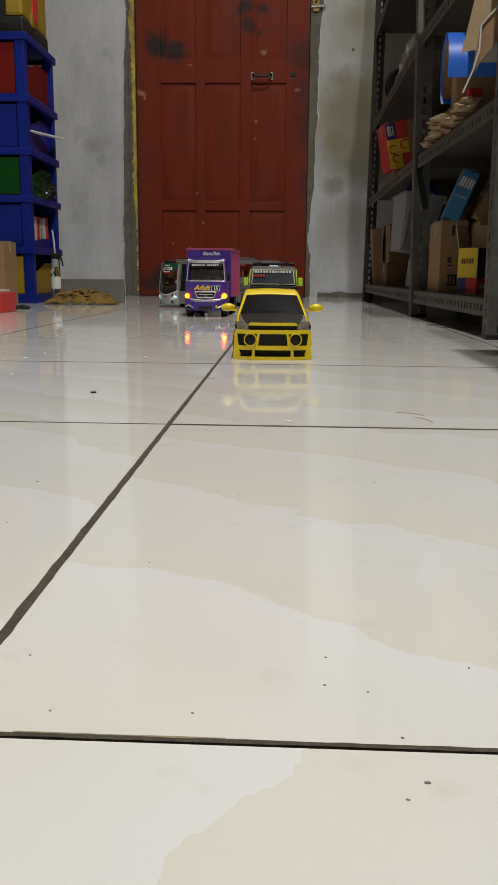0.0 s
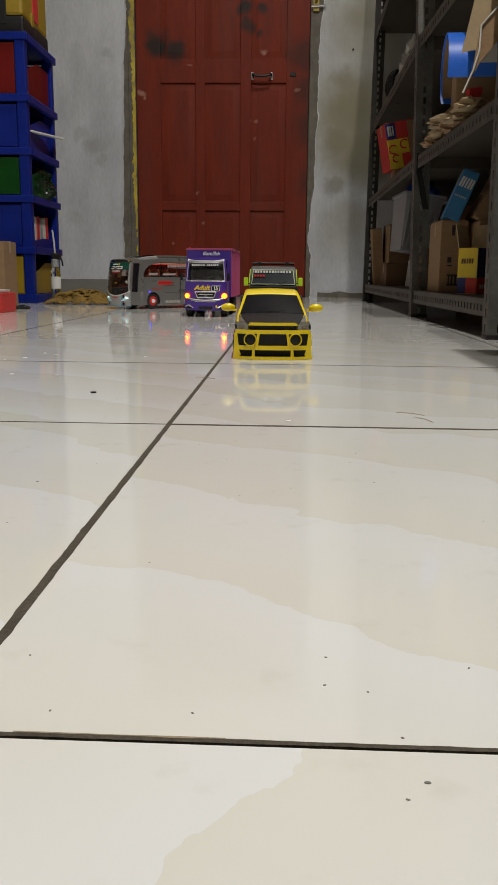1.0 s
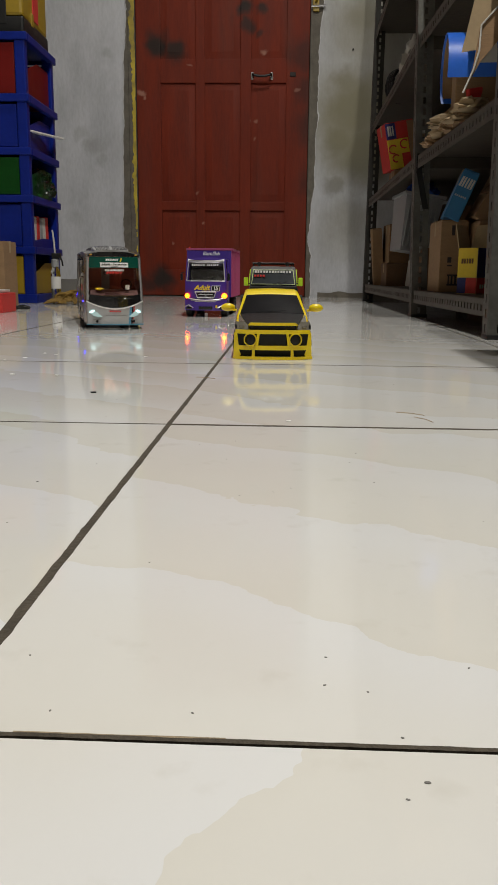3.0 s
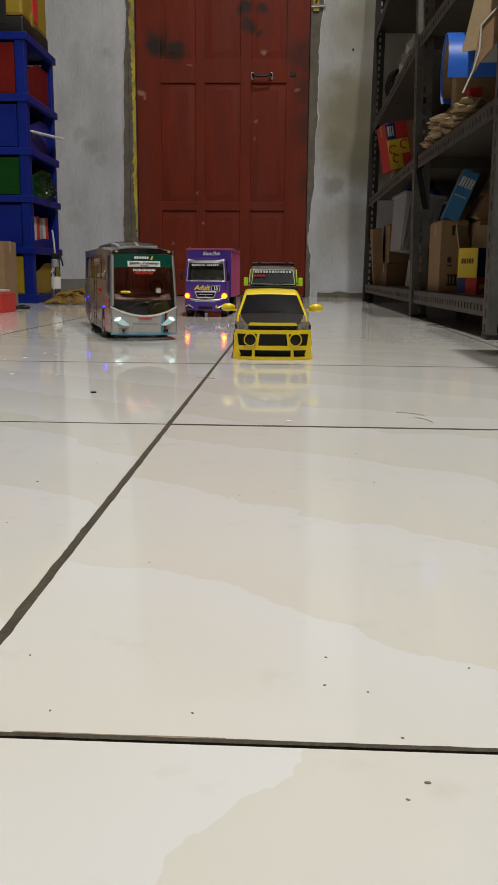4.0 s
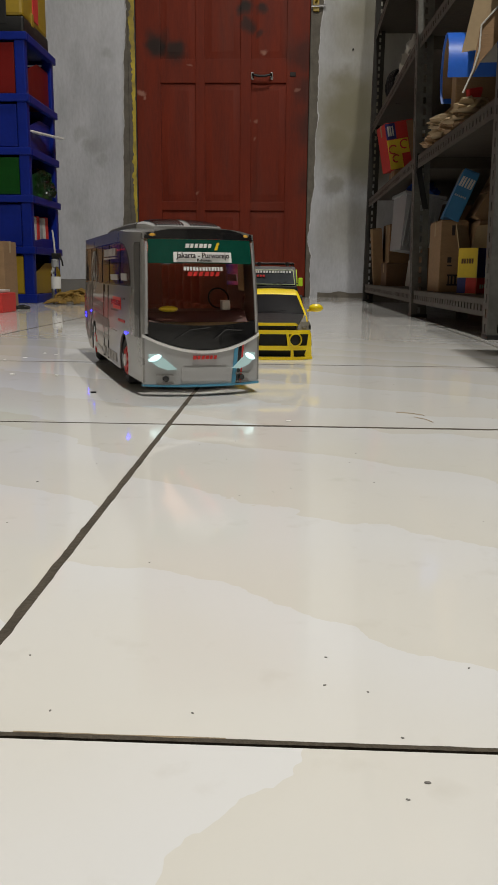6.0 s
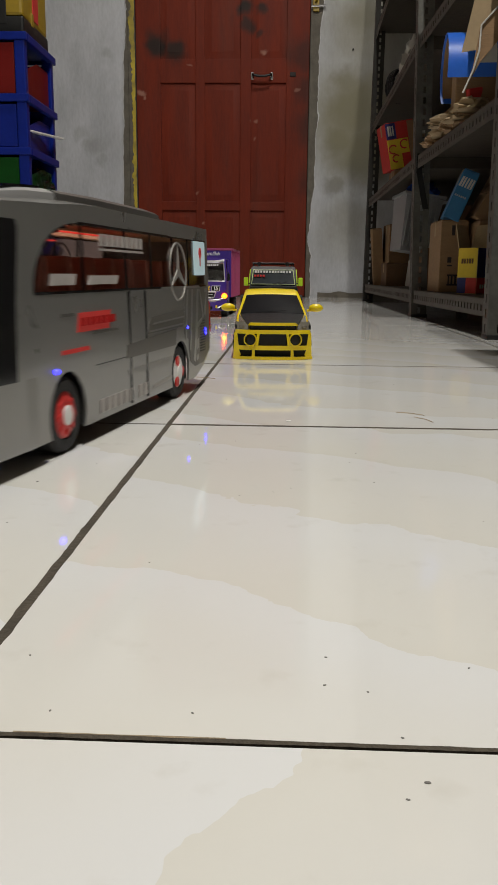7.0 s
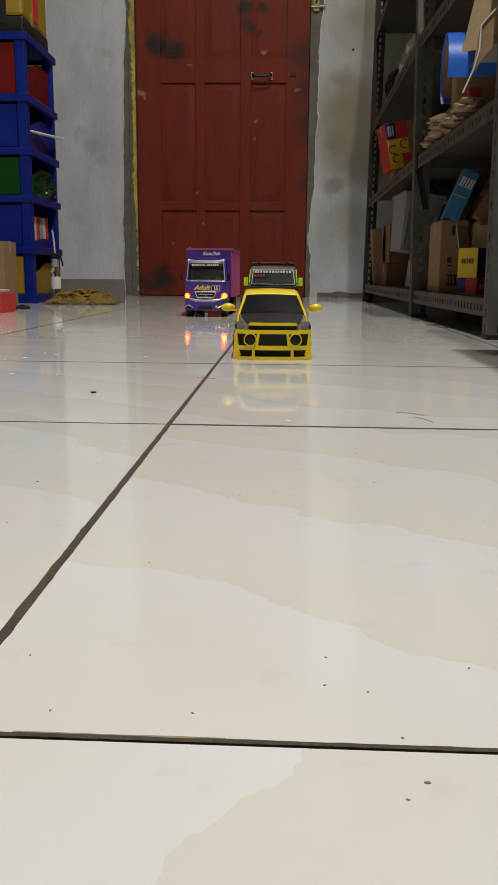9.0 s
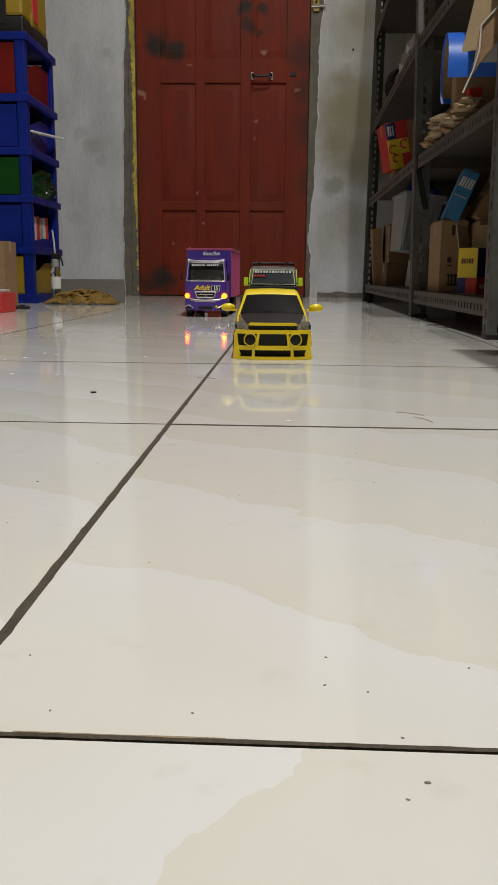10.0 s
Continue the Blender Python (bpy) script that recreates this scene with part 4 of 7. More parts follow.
    p("lettering", bars(BM(), -0.0115, 0.0325, 0.023, 0.0030, 6, -0.0012, 0.0, 0.0006), VINYL_RED, mask, "red bars of lettering")
    p("plate_panel", skin(BM(), [[(x, -0.0007, 0.0135 + 0.012 * k) for x in (-0.022, -0.011, 0, 0.011, 0.022)] for k in range(2)], (0, 0.0007, 0)), BUS_FRONT, mask, "plain blank plate panel")
    sign = p("destination_sign", skin(BM(), [[(x, -0.0014, 0.1145 + 0.0085 * k) for x in [-0.028 + 0.0035 * i for i in range(17)]] for k in range(2)], (0, 0.0007, 0)), SIGN_WHITE, screen, "white destination sign")
    p("sign_words", moved(lettering("Jakarta - Purworejo", 0.0064, bold=0.012), pose(0, -0.0024, 0.1200)), INK, sign, "black words")
    p("sign_words", moved(lettering("Kebumen", 0.0036, bold=0.010), pose(0, -0.0024, 0.1160)), INK, sign, "black words")
    p("lettering", bars(BM(), -0.019, 0.1075, 0.038, 0.0032, 13, -0.0010, -0.0003), WHITE, screen, "white bars of lettering")
    p("lettering", bars(BM(), -0.016, 0.1030, 0.032, 0.0036, 6, -0.0010, -0.0003, 0.0012), VINYL_RED, screen, "red bars of lettering")
    p("lettering", bars(BM(), -0.017, 0.1265, 0.026, 0.0034, 6, -0.0014, -0.0005, 0.001), WHITE, screen, "white bars of lettering")
    p("lettering", prism(BM(), [(0.011, 0.1247), (0.0135, 0.1247), (0.0165, 0.1310), (0.014, 0.1310)], "y", -0.0014, -0.0005), VINYL_YELLOW, screen, "yellow slanted mark")
    for x0, x1, z1 in ((-0.028, 0.004, 0.066), (0.008, 0.036, 0.063)):
        p("wiper", tube(BM(), [(x0, -0.0016, 0.050), (x0 + (x1 - x0) * 0.4, -0.0022, 0.058), (x1, -0.0018, z1 - 0.006)], 0.0006, 6), BUS_BLACK, screen, "thin black wiper")

    # roof, pod, tail, underside
    ys = [0.0, 0.008, 0.02, 0.035, 0.06, 0.09, 0.12, 0.16, 0.25, 0.33, 0.375, 0.39, 0.405, BL]
    p("roof", skin(BM(), [[(x, y, roof_z(x, y) + 0.0004) for x in xs] for y in ys], (0, 0, -0.0022)), BUS_SILVER)
    def pod(bm, rows, z0):
        rings = []
        for y, w, h in rows:
            rings.append([(w * math.cos(t) * (1 if i in (0, 16) else 1), y, z0 + h * max(0.0, math.sin(t)) ** 0.35) for i, t in enumerate([math.pi * i / 16 for i in range(17)])] + [(-w, y, z0 - 0.006), (w, y, z0 - 0.006)])
        return loft(bm, rings)
    unit = p("roof_unit", pod(BM(), [(0.050, 0.0335, 0.0008), (0.064, 0.0358, 0.0042), (0.085, 0.0365, 0.0078), (0.117, 0.0385, 0.0102), (0.121, 0.0380, 0.0098)], 0.1460), BUS_FRONT, None, "white roof air conditioner with dark slots")
    p("roof_pod", pod(BM(), [(0.1215, 0.0390, 0.0094), (0.19, 0.0405, 0.0108), (0.29, 0.0400, 0.0108), (0.322, 0.0380, 0.0098), (0.334, 0.0350, 0.0060), (0.3405, 0.0310, 0.0006)], 0.1468), BUS_DARK, None, "dark grey roof pod")
    for s in (-1, 1):
        for i in range(10):
            x = s * (0.004 + i * 0.0029)
            h = (1 - (x / 0.0375) ** 2)
            rise = [(0.0545, 0.0022), (0.064, 0.0046), (0.085, 0.0082), (0.113, 0.0103)]
            top = [(y, 0.1468 + q * max(0.02, h) ** 0.175) for y, q in rise]
            bm = prism(BM(), top + [(y, z - 0.0016) for y, z in reversed(top)], "x", x - 0.0008, x + 0.0008)
            p("slot", bm, BUS_BLACK, unit)
    zs_ = [0.034 + (0.1455 - 0.034) * k / 6 for k in range(7)]
    tail = p("tail_panel", skin(BM(), [[(x, BL, z) for x in xs] for z in zs_], (0, -0.002, 0)), BUS_SILVER)
    for s in (-1, 1):
        p("tail_lamp", prism(BM(), [(s * 0.0465, 0.045), (s * 0.053, 0.045), (s * 0.053, 0.075), (s * 0.0485, 0.079)], "y", BL - 0.001, BL + 0.0015), TAIL_RED, tail, "red tail lamp")
        p("corner_lens", prism(BM(), [(BL - 0.0035, 0.052), (BL + 0.0012, 0.050), (BL + 0.0012, 0.077), (BL - 0.0015, 0.079)], "x", s * (BHW - 0.006), s * (BHW + 0.0009)), TAIL_RED, tail, "red lens wrapped round the corner")
    p("rear_window", skin(BM(), [[(x, BL + 0.0003, z) for x in xs[3:-3]] for z in (0.095, 0.11, 0.126)], (0, 0.0006, 0)), BUS_BLACK, tail, "black rear window")
    p("chassis", box(BM(), (-0.032, 0.03, 0.013), (0.032, 0.385, 0.028), bevel=0.002), BLACK_PLASTIC)
    p("cabin_floor", box(BM(), (-0.05, 0.012, 0.060), (0.05, 0.40, 0.063)), TAN_TRIM, None, "tan cabin floor")
    p("dashboard", prism(BM(), [(0.012, 0.063), (0.034, 0.063), (0.034, 0.074), (0.020, 0.072)], "x", -0.046, 0.046), DASH_RED, None, "dark red dashboard")
    p("cabin_ceiling", box(BM(), (-0.047, 0.03, 0.1335), (0.047, 0.40, 0.1350)), TAN_TRIM)
    for s in (-1, 1):
        p("light_strip", box(BM(), (s * 0.036, 0.06, 0.1295), (s * 0.0385, 0.27, 0.1304)), RED_LED, None, "thin red interior light strip")
    # Glowing panel added under the ceiling to brighten the dark cabin.
    p("cabin_fill", box(BM(), (-0.012, 0.05, 0.1318), (0.012, 0.30, 0.1334)), CABIN_FILL, None, "added warm glowing panel that brightens the cabin")
    for row in range(9):
        for x in (-0.033, 0.033):
            y = 0.062 + row * 0.036
            bm = BM()
            box(bm, (x - 0.014, y, 0.063), (x + 0.014, y + 0.020, 0.076), bevel=0.003)
            box(bm, (x - 0.014, y + 0.016, 0.070), (x + 0.014, y + 0.024, 0.115), bevel=0.003)
            p("seat", bm, SEAT_RED, None, "red bus seat")
    p("dash_box", box(BM(), (0.022, 0.016, 0.0735), (0.030, 0.024, 0.082), bevel=0.001), PAPER, None, "small white box on the dashboard")
    p("dash_ornament", ball(BM(), 0.004, pose(-0.028, 0.018, 0.0745) @ Matrix.Diagonal((2.2, 0.8, 0.7, 1)), 12), VINYL_YELLOW, None, "golden ornament on the dashboard")
    rim = BM()
    tube(rim, [(0.026 + 0.010 * math.cos(2 * math.pi * i / 20), 0.040 + 0.003 * math.sin(2 * math.pi * i / 20), 0.083 + 0.009 * math.sin(2 * math.pi * i / 20)) for i in range(21)], 0.0009, 6)
    p("steering_wheel", rim, BLACK_PLASTIC)
    for s in (-1, 1):
        p("curtain", skin(BM(), [[(s * (0.049 + 0.0012 * math.sin(j * 2.1)), 0.030 + 0.003 * j, 0.090 + 0.040 * k) for j in range(8)] for k in range(2)], (s * 0.0006, 0, 0)), TAN_TRIM, None, "tan curtain")
    for yc in (WF, WR):
        for s in (-1, 1):
            bm = BM()
            box(bm, (s * 0.0265, yc - 0.0285, 0.013), (s * 0.0285, yc + 0.0285, 0.0525))
            box(bm, (s * 0.0286, yc - 0.0285, 0.0505), (s * 0.0515, yc + 0.0285, 0.0525))
            for e in (-1, 1):
                box(bm, (s * 0.0286, yc + e * 0.0268, 0.013), (s * 0.0515, yc + e * 0.0285, 0.0504))
            p("wheel_well", bm, BLACK_PLASTIC, None, "black wheel well", 0)
    wheels = []
    for y, rim, nut in ((WF, VINYL_RED, VINYL_RED), (WR, WHITE, VINYL_RED)):
        for s in (-1, 1):
            wheels.append(wheel(bus, s * 0.0435, y, WRAD, 0.019, s, rim, nut, 8 if y == WF else 3))
    return bus, wheels


def bars_side(s, y0, y1, z0, z1, n):
    bm = BM()
    for i in range(n):
        z = z0 + (z1 - z0) * i / n
        box(bm, (s * BHW, y0, z), (s * (BHW + 0.0006), y1, z + (z1 - z0) / n * 0.5))
    return bm


BUS, BUS_WHEELS = build_bus()


# ---------- yellow hatchback ----------
def build_car():
    car = thing("toy_car", "yellow toy hatchback with black bonnet, parked on the tiles", "toy car", pose(0.0655, 0.456, 0, 0, 0, 2.5))
    HW, L = 0.0495, 0.215
    def nose(bm):
        """Rounds the bumper in plan."""
        for v in bm.verts:
            x, y, z = v.co
            k = max(0, 1 - y / 0.05)
            u = (x / HW) ** 2
            v.co.y = y + 0.012 * (u ** 1.5) * k
            v.co.x = x * (1 - 0.02 * k * u)
        return bm
    def p(name, bm, mat, parent=None, label="", smooth=40):
        return part(name, nose(bm), mat, parent or car, label, smooth)
    # lower body
    prof = [(0.0, 0.004), (0.0, 0.043), (0.012, 0.0475), (0.055, 0.0555), (0.075, 0.057), (0.20, 0.056), (L, 0.050), (L, 0.010)]
    bm = BM()
    rings = []
    for y, zlo, zhi, hw in ((0.006, 0.006, 0.038, HW - 0.004), (0.010, 0.005, 0.0425, HW - 0.0025), (0.03, 0.005, 0.0472, HW - 0.001), (0.055, 0.006, 0.0520, HW - 0.0015), (0.10, 0.006, 0.057, HW - 0.002), (0.19, 0.006, 0.057, HW - 0.002), (L, 0.010, 0.052, HW - 0.005)):
        r = 0.007
        rings.append([(-hw, y, zlo), (hw, y, zlo), (hw, y, zhi - r * 1.3), (hw - r * 0.3, y, zhi - r * 0.4), (hw - r, y, zhi), (0, y, zhi + 0.001), (-hw + r, y, zhi), (-hw + r * 0.3, y, zhi - r * 0.4), (-hw, y, zhi - r * 1.3)])
    loft(bm, rings)
    body = p("body", bm, CAR_YELLOW)
    # cabin
    bm = BM()
    rings = []
    for y, z, hw in ((0.046, 0.0505, 0.0458), (0.060, 0.0563, 0.0445), (0.100, 0.0785, 0.0377), (0.108, 0.0825, 0.0362), (0.14, 0.0845, 0.0360), (0.19, 0.0825, 0.0365), (0.208, 0.055, 0.043)):
        rings.append([(-hw - (z - 0.050) * 0.2, y, 0.048), (hw + (z - 0.050) * 0.2, y, 0.048), (hw, y, z - 0.002), (hw - 0.004, y, z), (0, y, z + 0.0012), (-hw + 0.004, y, z), (-hw, y, z - 0.002)])
    loft(bm, rings)
    cabin = p("cabin", bm, CAR_YELLOW)
    def on_screen(t):
        return 0.0546 + (0.0772 - 0.0546) * t, 0.0553 + (0.0967 - 0.0553) * t - 0.0012
    grid = []
    for k in range(7):
        z, y = on_screen(k / 6)
        hw = 0.0418 + (0.0335 - 0.0418) * k / 6
        grid.append([(x * hw, y - 0.0006 + 0.0005 * abs(x), z + 0.0012 * (1 - x * x)) for x in [-1 + 2 * i / 8 for i in range(9)]])
    p("windscreen", skin(BM(), grid, (0, 0.0008, -0.0004)), DARK_GLASS, cabin, "dark tinted windscreen")
    for s in (-1, 1):
        p("side_window", prism(BM(), [(0.085, 0.060), (0.185, 0.060), (0.18, 0.077), (0.108, 0.077)], "x", s * 0.0375, s * 0.0420), DARK_GLASS, cabin, "dark side window")
    p("wiper", tube(BM(), [(-0.02, 0.0515, 0.0565), (0.018, 0.0545, 0.0585)], 0.0005, 6), BUS_BLACK, cabin)
    # bonnet
    grid = [[(x * hw, y, z + 0.0014 * (1 - x * x)) for x in [-1 + 2 * i / 10 for i in range(11)]] for y, z, hw in ((0.0075, 0.0442, 0.0320), (0.022, 0.0478, 0.0355), (0.04, 0.0514, 0.0395), (0.0555, 0.0546, 0.0415))]
    p("bonnet", skin(BM(), grid, (0, 0, -0.001)), CARBON, None, "black carbon-look bonnet")
    # bumper built from bars round dark openings
    core = p("bumper_core", box(BM(), (-0.046, 0.0016, 0.0030), (0.046, 0.012, 0.036)), BLACK_PLASTIC, None, "black mesh behind the openings")
    def bar(name, pts, y0=-0.001, y1=0.0035, mat=CAR_YELLOW, parent=None):
        bm = prism(BM(), pts, "y", y0, y1)
        for c in (-0.04, -0.03, -0.02, -0.01, 0, 0.01, 0.02, 0.03, 0.04):
            bmesh.ops.bisect_plane(bm, geom=bm.verts[:] + bm.edges[:] + bm.faces[:], plane_co=(c, 0, 0), plane_no=(1, 0, 0))
        return p(name, bm, mat, parent or body)
    bar("bumper_bar", [(-0.0485, 0.0318), (0.0485, 0.0318), (0.0475, 0.0368), (-0.0475, 0.0368)])
    bar("bumper_bar", [(-0.0485, 0.0118), (0.0485, 0.0118), (0.0488, 0.0172), (0.019, 0.0172), (-0.019, 0.0172), (-0.0488, 0.0172)])
    bar("bumper_lip", [(-0.0515, 0.0002), (0.0515, 0.0002), (0.0515, 0.0035), (-0.0515, 0.0035)], -0.0035, 0.0025)
    for s in (-1, 1):
        bar("bumper_corner", [(s * 0.0505, 0.0035), (s * 0.0425, 0.0035), (s * 0.0405, 0.0055), (s * 0.0430, 0.0118), (s * 0.0435, 0.0172), (s * 0.0455, 0.0325), (s * 0.0495, 0.0325)], -0.0008, 0.03)
        bar("bumper_upright", [(s * 0.0225, 0.0035), (s * 0.0265, 0.0035), (s * 0.0260, 0.0118), (s * 0.0228, 0.0118)], -0.0009)
        bar("bumper_upright", [(s * 0.0185, 0.0172), (s * 0.0225, 0.0172), (s * 0.0195, 0.0325), (s * 0.0165, 0.0325)], -0.0009)
        ring = lathe(BM(), [(0.0082, -0.004), (0.0086, 0.0), (0.0082, 0.0016), (0.0070, 0.0016), (0.0068, -0.004)], pose(s * 0.0285, -0.0014, 0.0246, 90), 28)
        fog = p("fog_ring", ring, CAR_YELLOW, body, "yellow ring round the fog lamp")
        p("fog_lamp", lathe(BM(), [(0.0068, -0.005), (0.0066, -0.0005), (0.003, 0.0005)], pose(s * 0.0285, -0.001, 0.0246, 90), 24), BLACK_PLASTIC, fog)
        lens = prism(BM(), [(s * 0.0305, 0.0373), (s * 0.0485, 0.0365), (s * 0.0490, 0.0410), (s * 0.0472, 0.0462), (s * 0.0350, 0.0458), (s * 0.0315, 0.0425)], "y", 0.0008, 0.02)
        bmesh.ops.bisect_plane(lens, geom=lens.verts[:] + lens.edges[:] + lens.faces[:], plane_co=(s * 0.04, 0, 0), plane_no=(1, 0, 0))
        for v in lens.verts:
            v.co.y += max(0, (v.co.z - 0.040)) * 1.3
        lamp = p("headlight", lens, LENS, None, "unlit smoked headlight")
        p("reflector", ball(BM(), 0.0030, pose(s * 0.0395, 0.0022, 0.0408) @ Matrix.Diagonal((1.2, 0.5, 0.9, 1)), 12), LENS, lamp)
        p("turn_lens", box(BM(), (s * 0.0458, 0.0015, 0.0378), (s * 0.0485, 0.006, 0.0430), bevel=0.0006), BLACK_PLASTIC, lamp)
        fender = [[(s * (x0 + (x1 - x0) * i / 3), y, z) for i in range(4)] for y, x0, x1, z in ((0.016, 0.0352, 0.0432, 0.0462), (0.028, 0.0375, 0.0432, 0.0486), (0.040, 0.0400, 0.0432, 0.0508), (0.052, 0.0420, 0.0430, 0.0534))]
        p("fender_lens", skin(BM(), fender, (0, 0, -0.003)), LENS, lamp, "smoked lens running up beside the bonnet")
        mirror = p("mirror", ball(BM(), 0.0075, pose(s * 0.0578, 0.066, 0.0618) @ Matrix.Diagonal((1.25, 0.75, 0.72, 1)), 18), CAR_YELLOW, None, "rounded yellow wing mirror")
        p("mirror_arm", tube(BM(), [(s * 0.046, 0.066, 0.0580), (s * 0.054, 0.066, 0.0590)], 0.0016), CAR_YELLOW, mirror)
    # grille under the bonnet edge
    bar("grille_frame", [(-0.0312, 0.0422), (0.0312, 0.0422), (0.0305, 0.0440), (0.0285, 0.0455), (-0.0285, 0.0455), (-0.0305, 0.0440)], -0.001, 0.009)
    p("grille", box(BM(), (-0.0290, 0.0018, 0.0366), (0.0290, 0.010, 0.0424)), BLACK_PLASTIC, body, "black slit grille")
    p("mesh_panel", box(BM(), (-0.0165, 0.0030, 0.0175), (0.0165, 0.0062, 0.0320)), CARBON, body, "dark mesh panel in the bumper")
    for y in (0.040, 0.168):
        for s in (-1, 1):
            wheel(car, s * 0.0425, y, 0.0175, 0.014, s, STEEL, BLACK_PLASTIC)
    return car


# ---------- black off-roader ----------
def build_jeep():
    jeep = thing("toy_off_roader", "black boxy toy off-roader with lime mirrors and roof rack", "toy car", pose(0.0575, 0.905, 0, 0, 0, 1.5))
    body = part("body", box(BM(), (-0.044, 0.004, 0.022), (0.044, 0.21, 0.086), bevel=0.004), BLACK_PLASTIC, jeep, "dark grey body")
    bm = BM()
    loft(bm, [[(-0.043, y0, 0.086), (0.043, y0, 0.086), (0.043, y1, 0.086), (-0.043, y1, 0.086)] if z is None else [(-w, y0, z), (w, y0, z), (w, y1, z), (-w, y1, z)] for w, y0, y1, z in ((0.043, 0.054, 0.205, 0.0855), (0.0425, 0.060, 0.204, 0.100), (0.0405, 0.068, 0.203, 0.1195), (0.038, 0.072, 0.200, 0.1225))])
    cab = part("cabin", bm, BLACK_PLASTIC, jeep)
    def scr(x, t):
        return (x * (0.0395 - 0.003 * t), 0.0535 + 0.0135 * t, 0.0905 + 0.0255 * t)
    part("windscreen", skin(BM(), [[scr(-1 + 2 * i / 6, k / 4) for i in range(7)] for k in range(5)], (0, 0.001, 0)), TINTED, cab, "grey tinted windscreen")
    rim = BM()
    loop = [(-1, 0), (1, 0), (1, 1), (-1, 1), (-1, 0)]
    for (a, b), (c, d) in zip(loop, loop[1:]):
        tube(rim, [Vector(scr(a, b)) + Vector((0, -0.0006, 0)), Vector(scr(c, d)) + Vector((0, -0.0006, 0))], 0.0007, 6)
    part("screen_frame", rim, PALE_LIME, cab, "pale lime screen frame")
    part("lettering", moved(bars(BM(), -0.034, 0.1108, 0.068, 0.0042, 13, 0.0595, 0.0615), pose(0, 0.0022, 0)), WHITE, cab, "white bars of lettering")
    part("lettering", bars(BM(), -0.035, 0.1035, 0.021, 0.0040, 4, 0.0574, 0.0600), VINYL_RED, cab, "red bars of lettering")
    for s in (-1, 1):
        part("pillar_trim", tube(BM(), [(s * 0.0440, 0.0535, 0.088), (s * 0.0428, 0.063, 0.110), (s * 0.042, 0.0665, 0.117)], 0.0009, 6), LIME, cab, "thin lime pillar trim")
        m = part("mirror", box(BM(), (s * 0.0455, 0.042, 0.0835), (s * 0.0535, 0.050, 0.0985), bevel=0.0016), LIME, jeep, "lime green wing mirror")
        part("mirror_arm", tube(BM(), [(s * 0.042, 0.048, 0.088), (s * 0.046, 0.047, 0.088)], 0.001, 6), BLACK_PLASTIC, m)
        part("wiper", tube(BM(), [(s * 0.006 + 0.006, 0.0515, 0.0915), (s * 0.006 + 0.020, 0.0525, 0.0950)], 0.0005, 6), BUS_BLACK, cab)
    bonnet = part("bonnet", box(BM(), (-0.042, 0.002, 0.083), (0.042, 0.052, 0.0875), bevel=0.002), BLACK_PLASTIC, jeep)
    part("bonnet_vent", box(BM(), (-0.014, 0.020, 0.0870), (0.014, 0.040, 0.0890), bevel=0.0006), CARBON, bonnet)
    rack = part("roof_rack", tube(BM(), [(-0.038, 0.078, 0.1285), (0.038, 0.078, 0.1285)], 0.0012, 6), BLACK_PLASTIC, jeep, "black roof rack")
    for k in range(5):
        part("rack_bar", tube(BM(), [(-0.038, 0.09 + 0.024 * k, 0.1275), (0.038, 0.09 + 0.024 * k, 0.1275)], 0.0009, 6), BLACK_PLASTIC, rack)
    for s in (-1, 1):
        part("rack_rail", tube(BM(), [(s * 0.038, 0.078, 0.1285), (s * 0.038, 0.195, 0.1285)], 0.0011, 6), BLACK_PLASTIC, rack)
        for y in (0.082, 0.19):
            part("rack_leg", tube(BM(), [(s * 0.0365, y, 0.121), (s * 0.038, y, 0.1285)], 0.0009, 6), BLACK_PLASTIC, rack)
        part("roof_spotlight", cyl(BM(), 0.0038, 0.005, pose(s * 0.026, 0.079, 0.1268, 90), 14), BUS_BLACK, rack, "small black spotlight")
    part("grille", box(BM(), (-0.03, 0.0015, 0.045), (0.03, 0.005, 0.078), bevel=0.001), LIME, body, "lime grille")
    part("bumper", box(BM(), (-0.046, -0.006, 0.020), (0.046, 0.006, 0.034), bevel=0.002), BLACK_PLASTIC, jeep)
    for y in (0.042, 0.168):
        for s in (-1, 1):
            wheel(jeep, s * 0.042, y, 0.0225, 0.018, s, BLACK_PLASTIC, LIME)
    for piece in (body, cab, bonnet, rack):
        piece.location.z -= 0.004
    return jeep


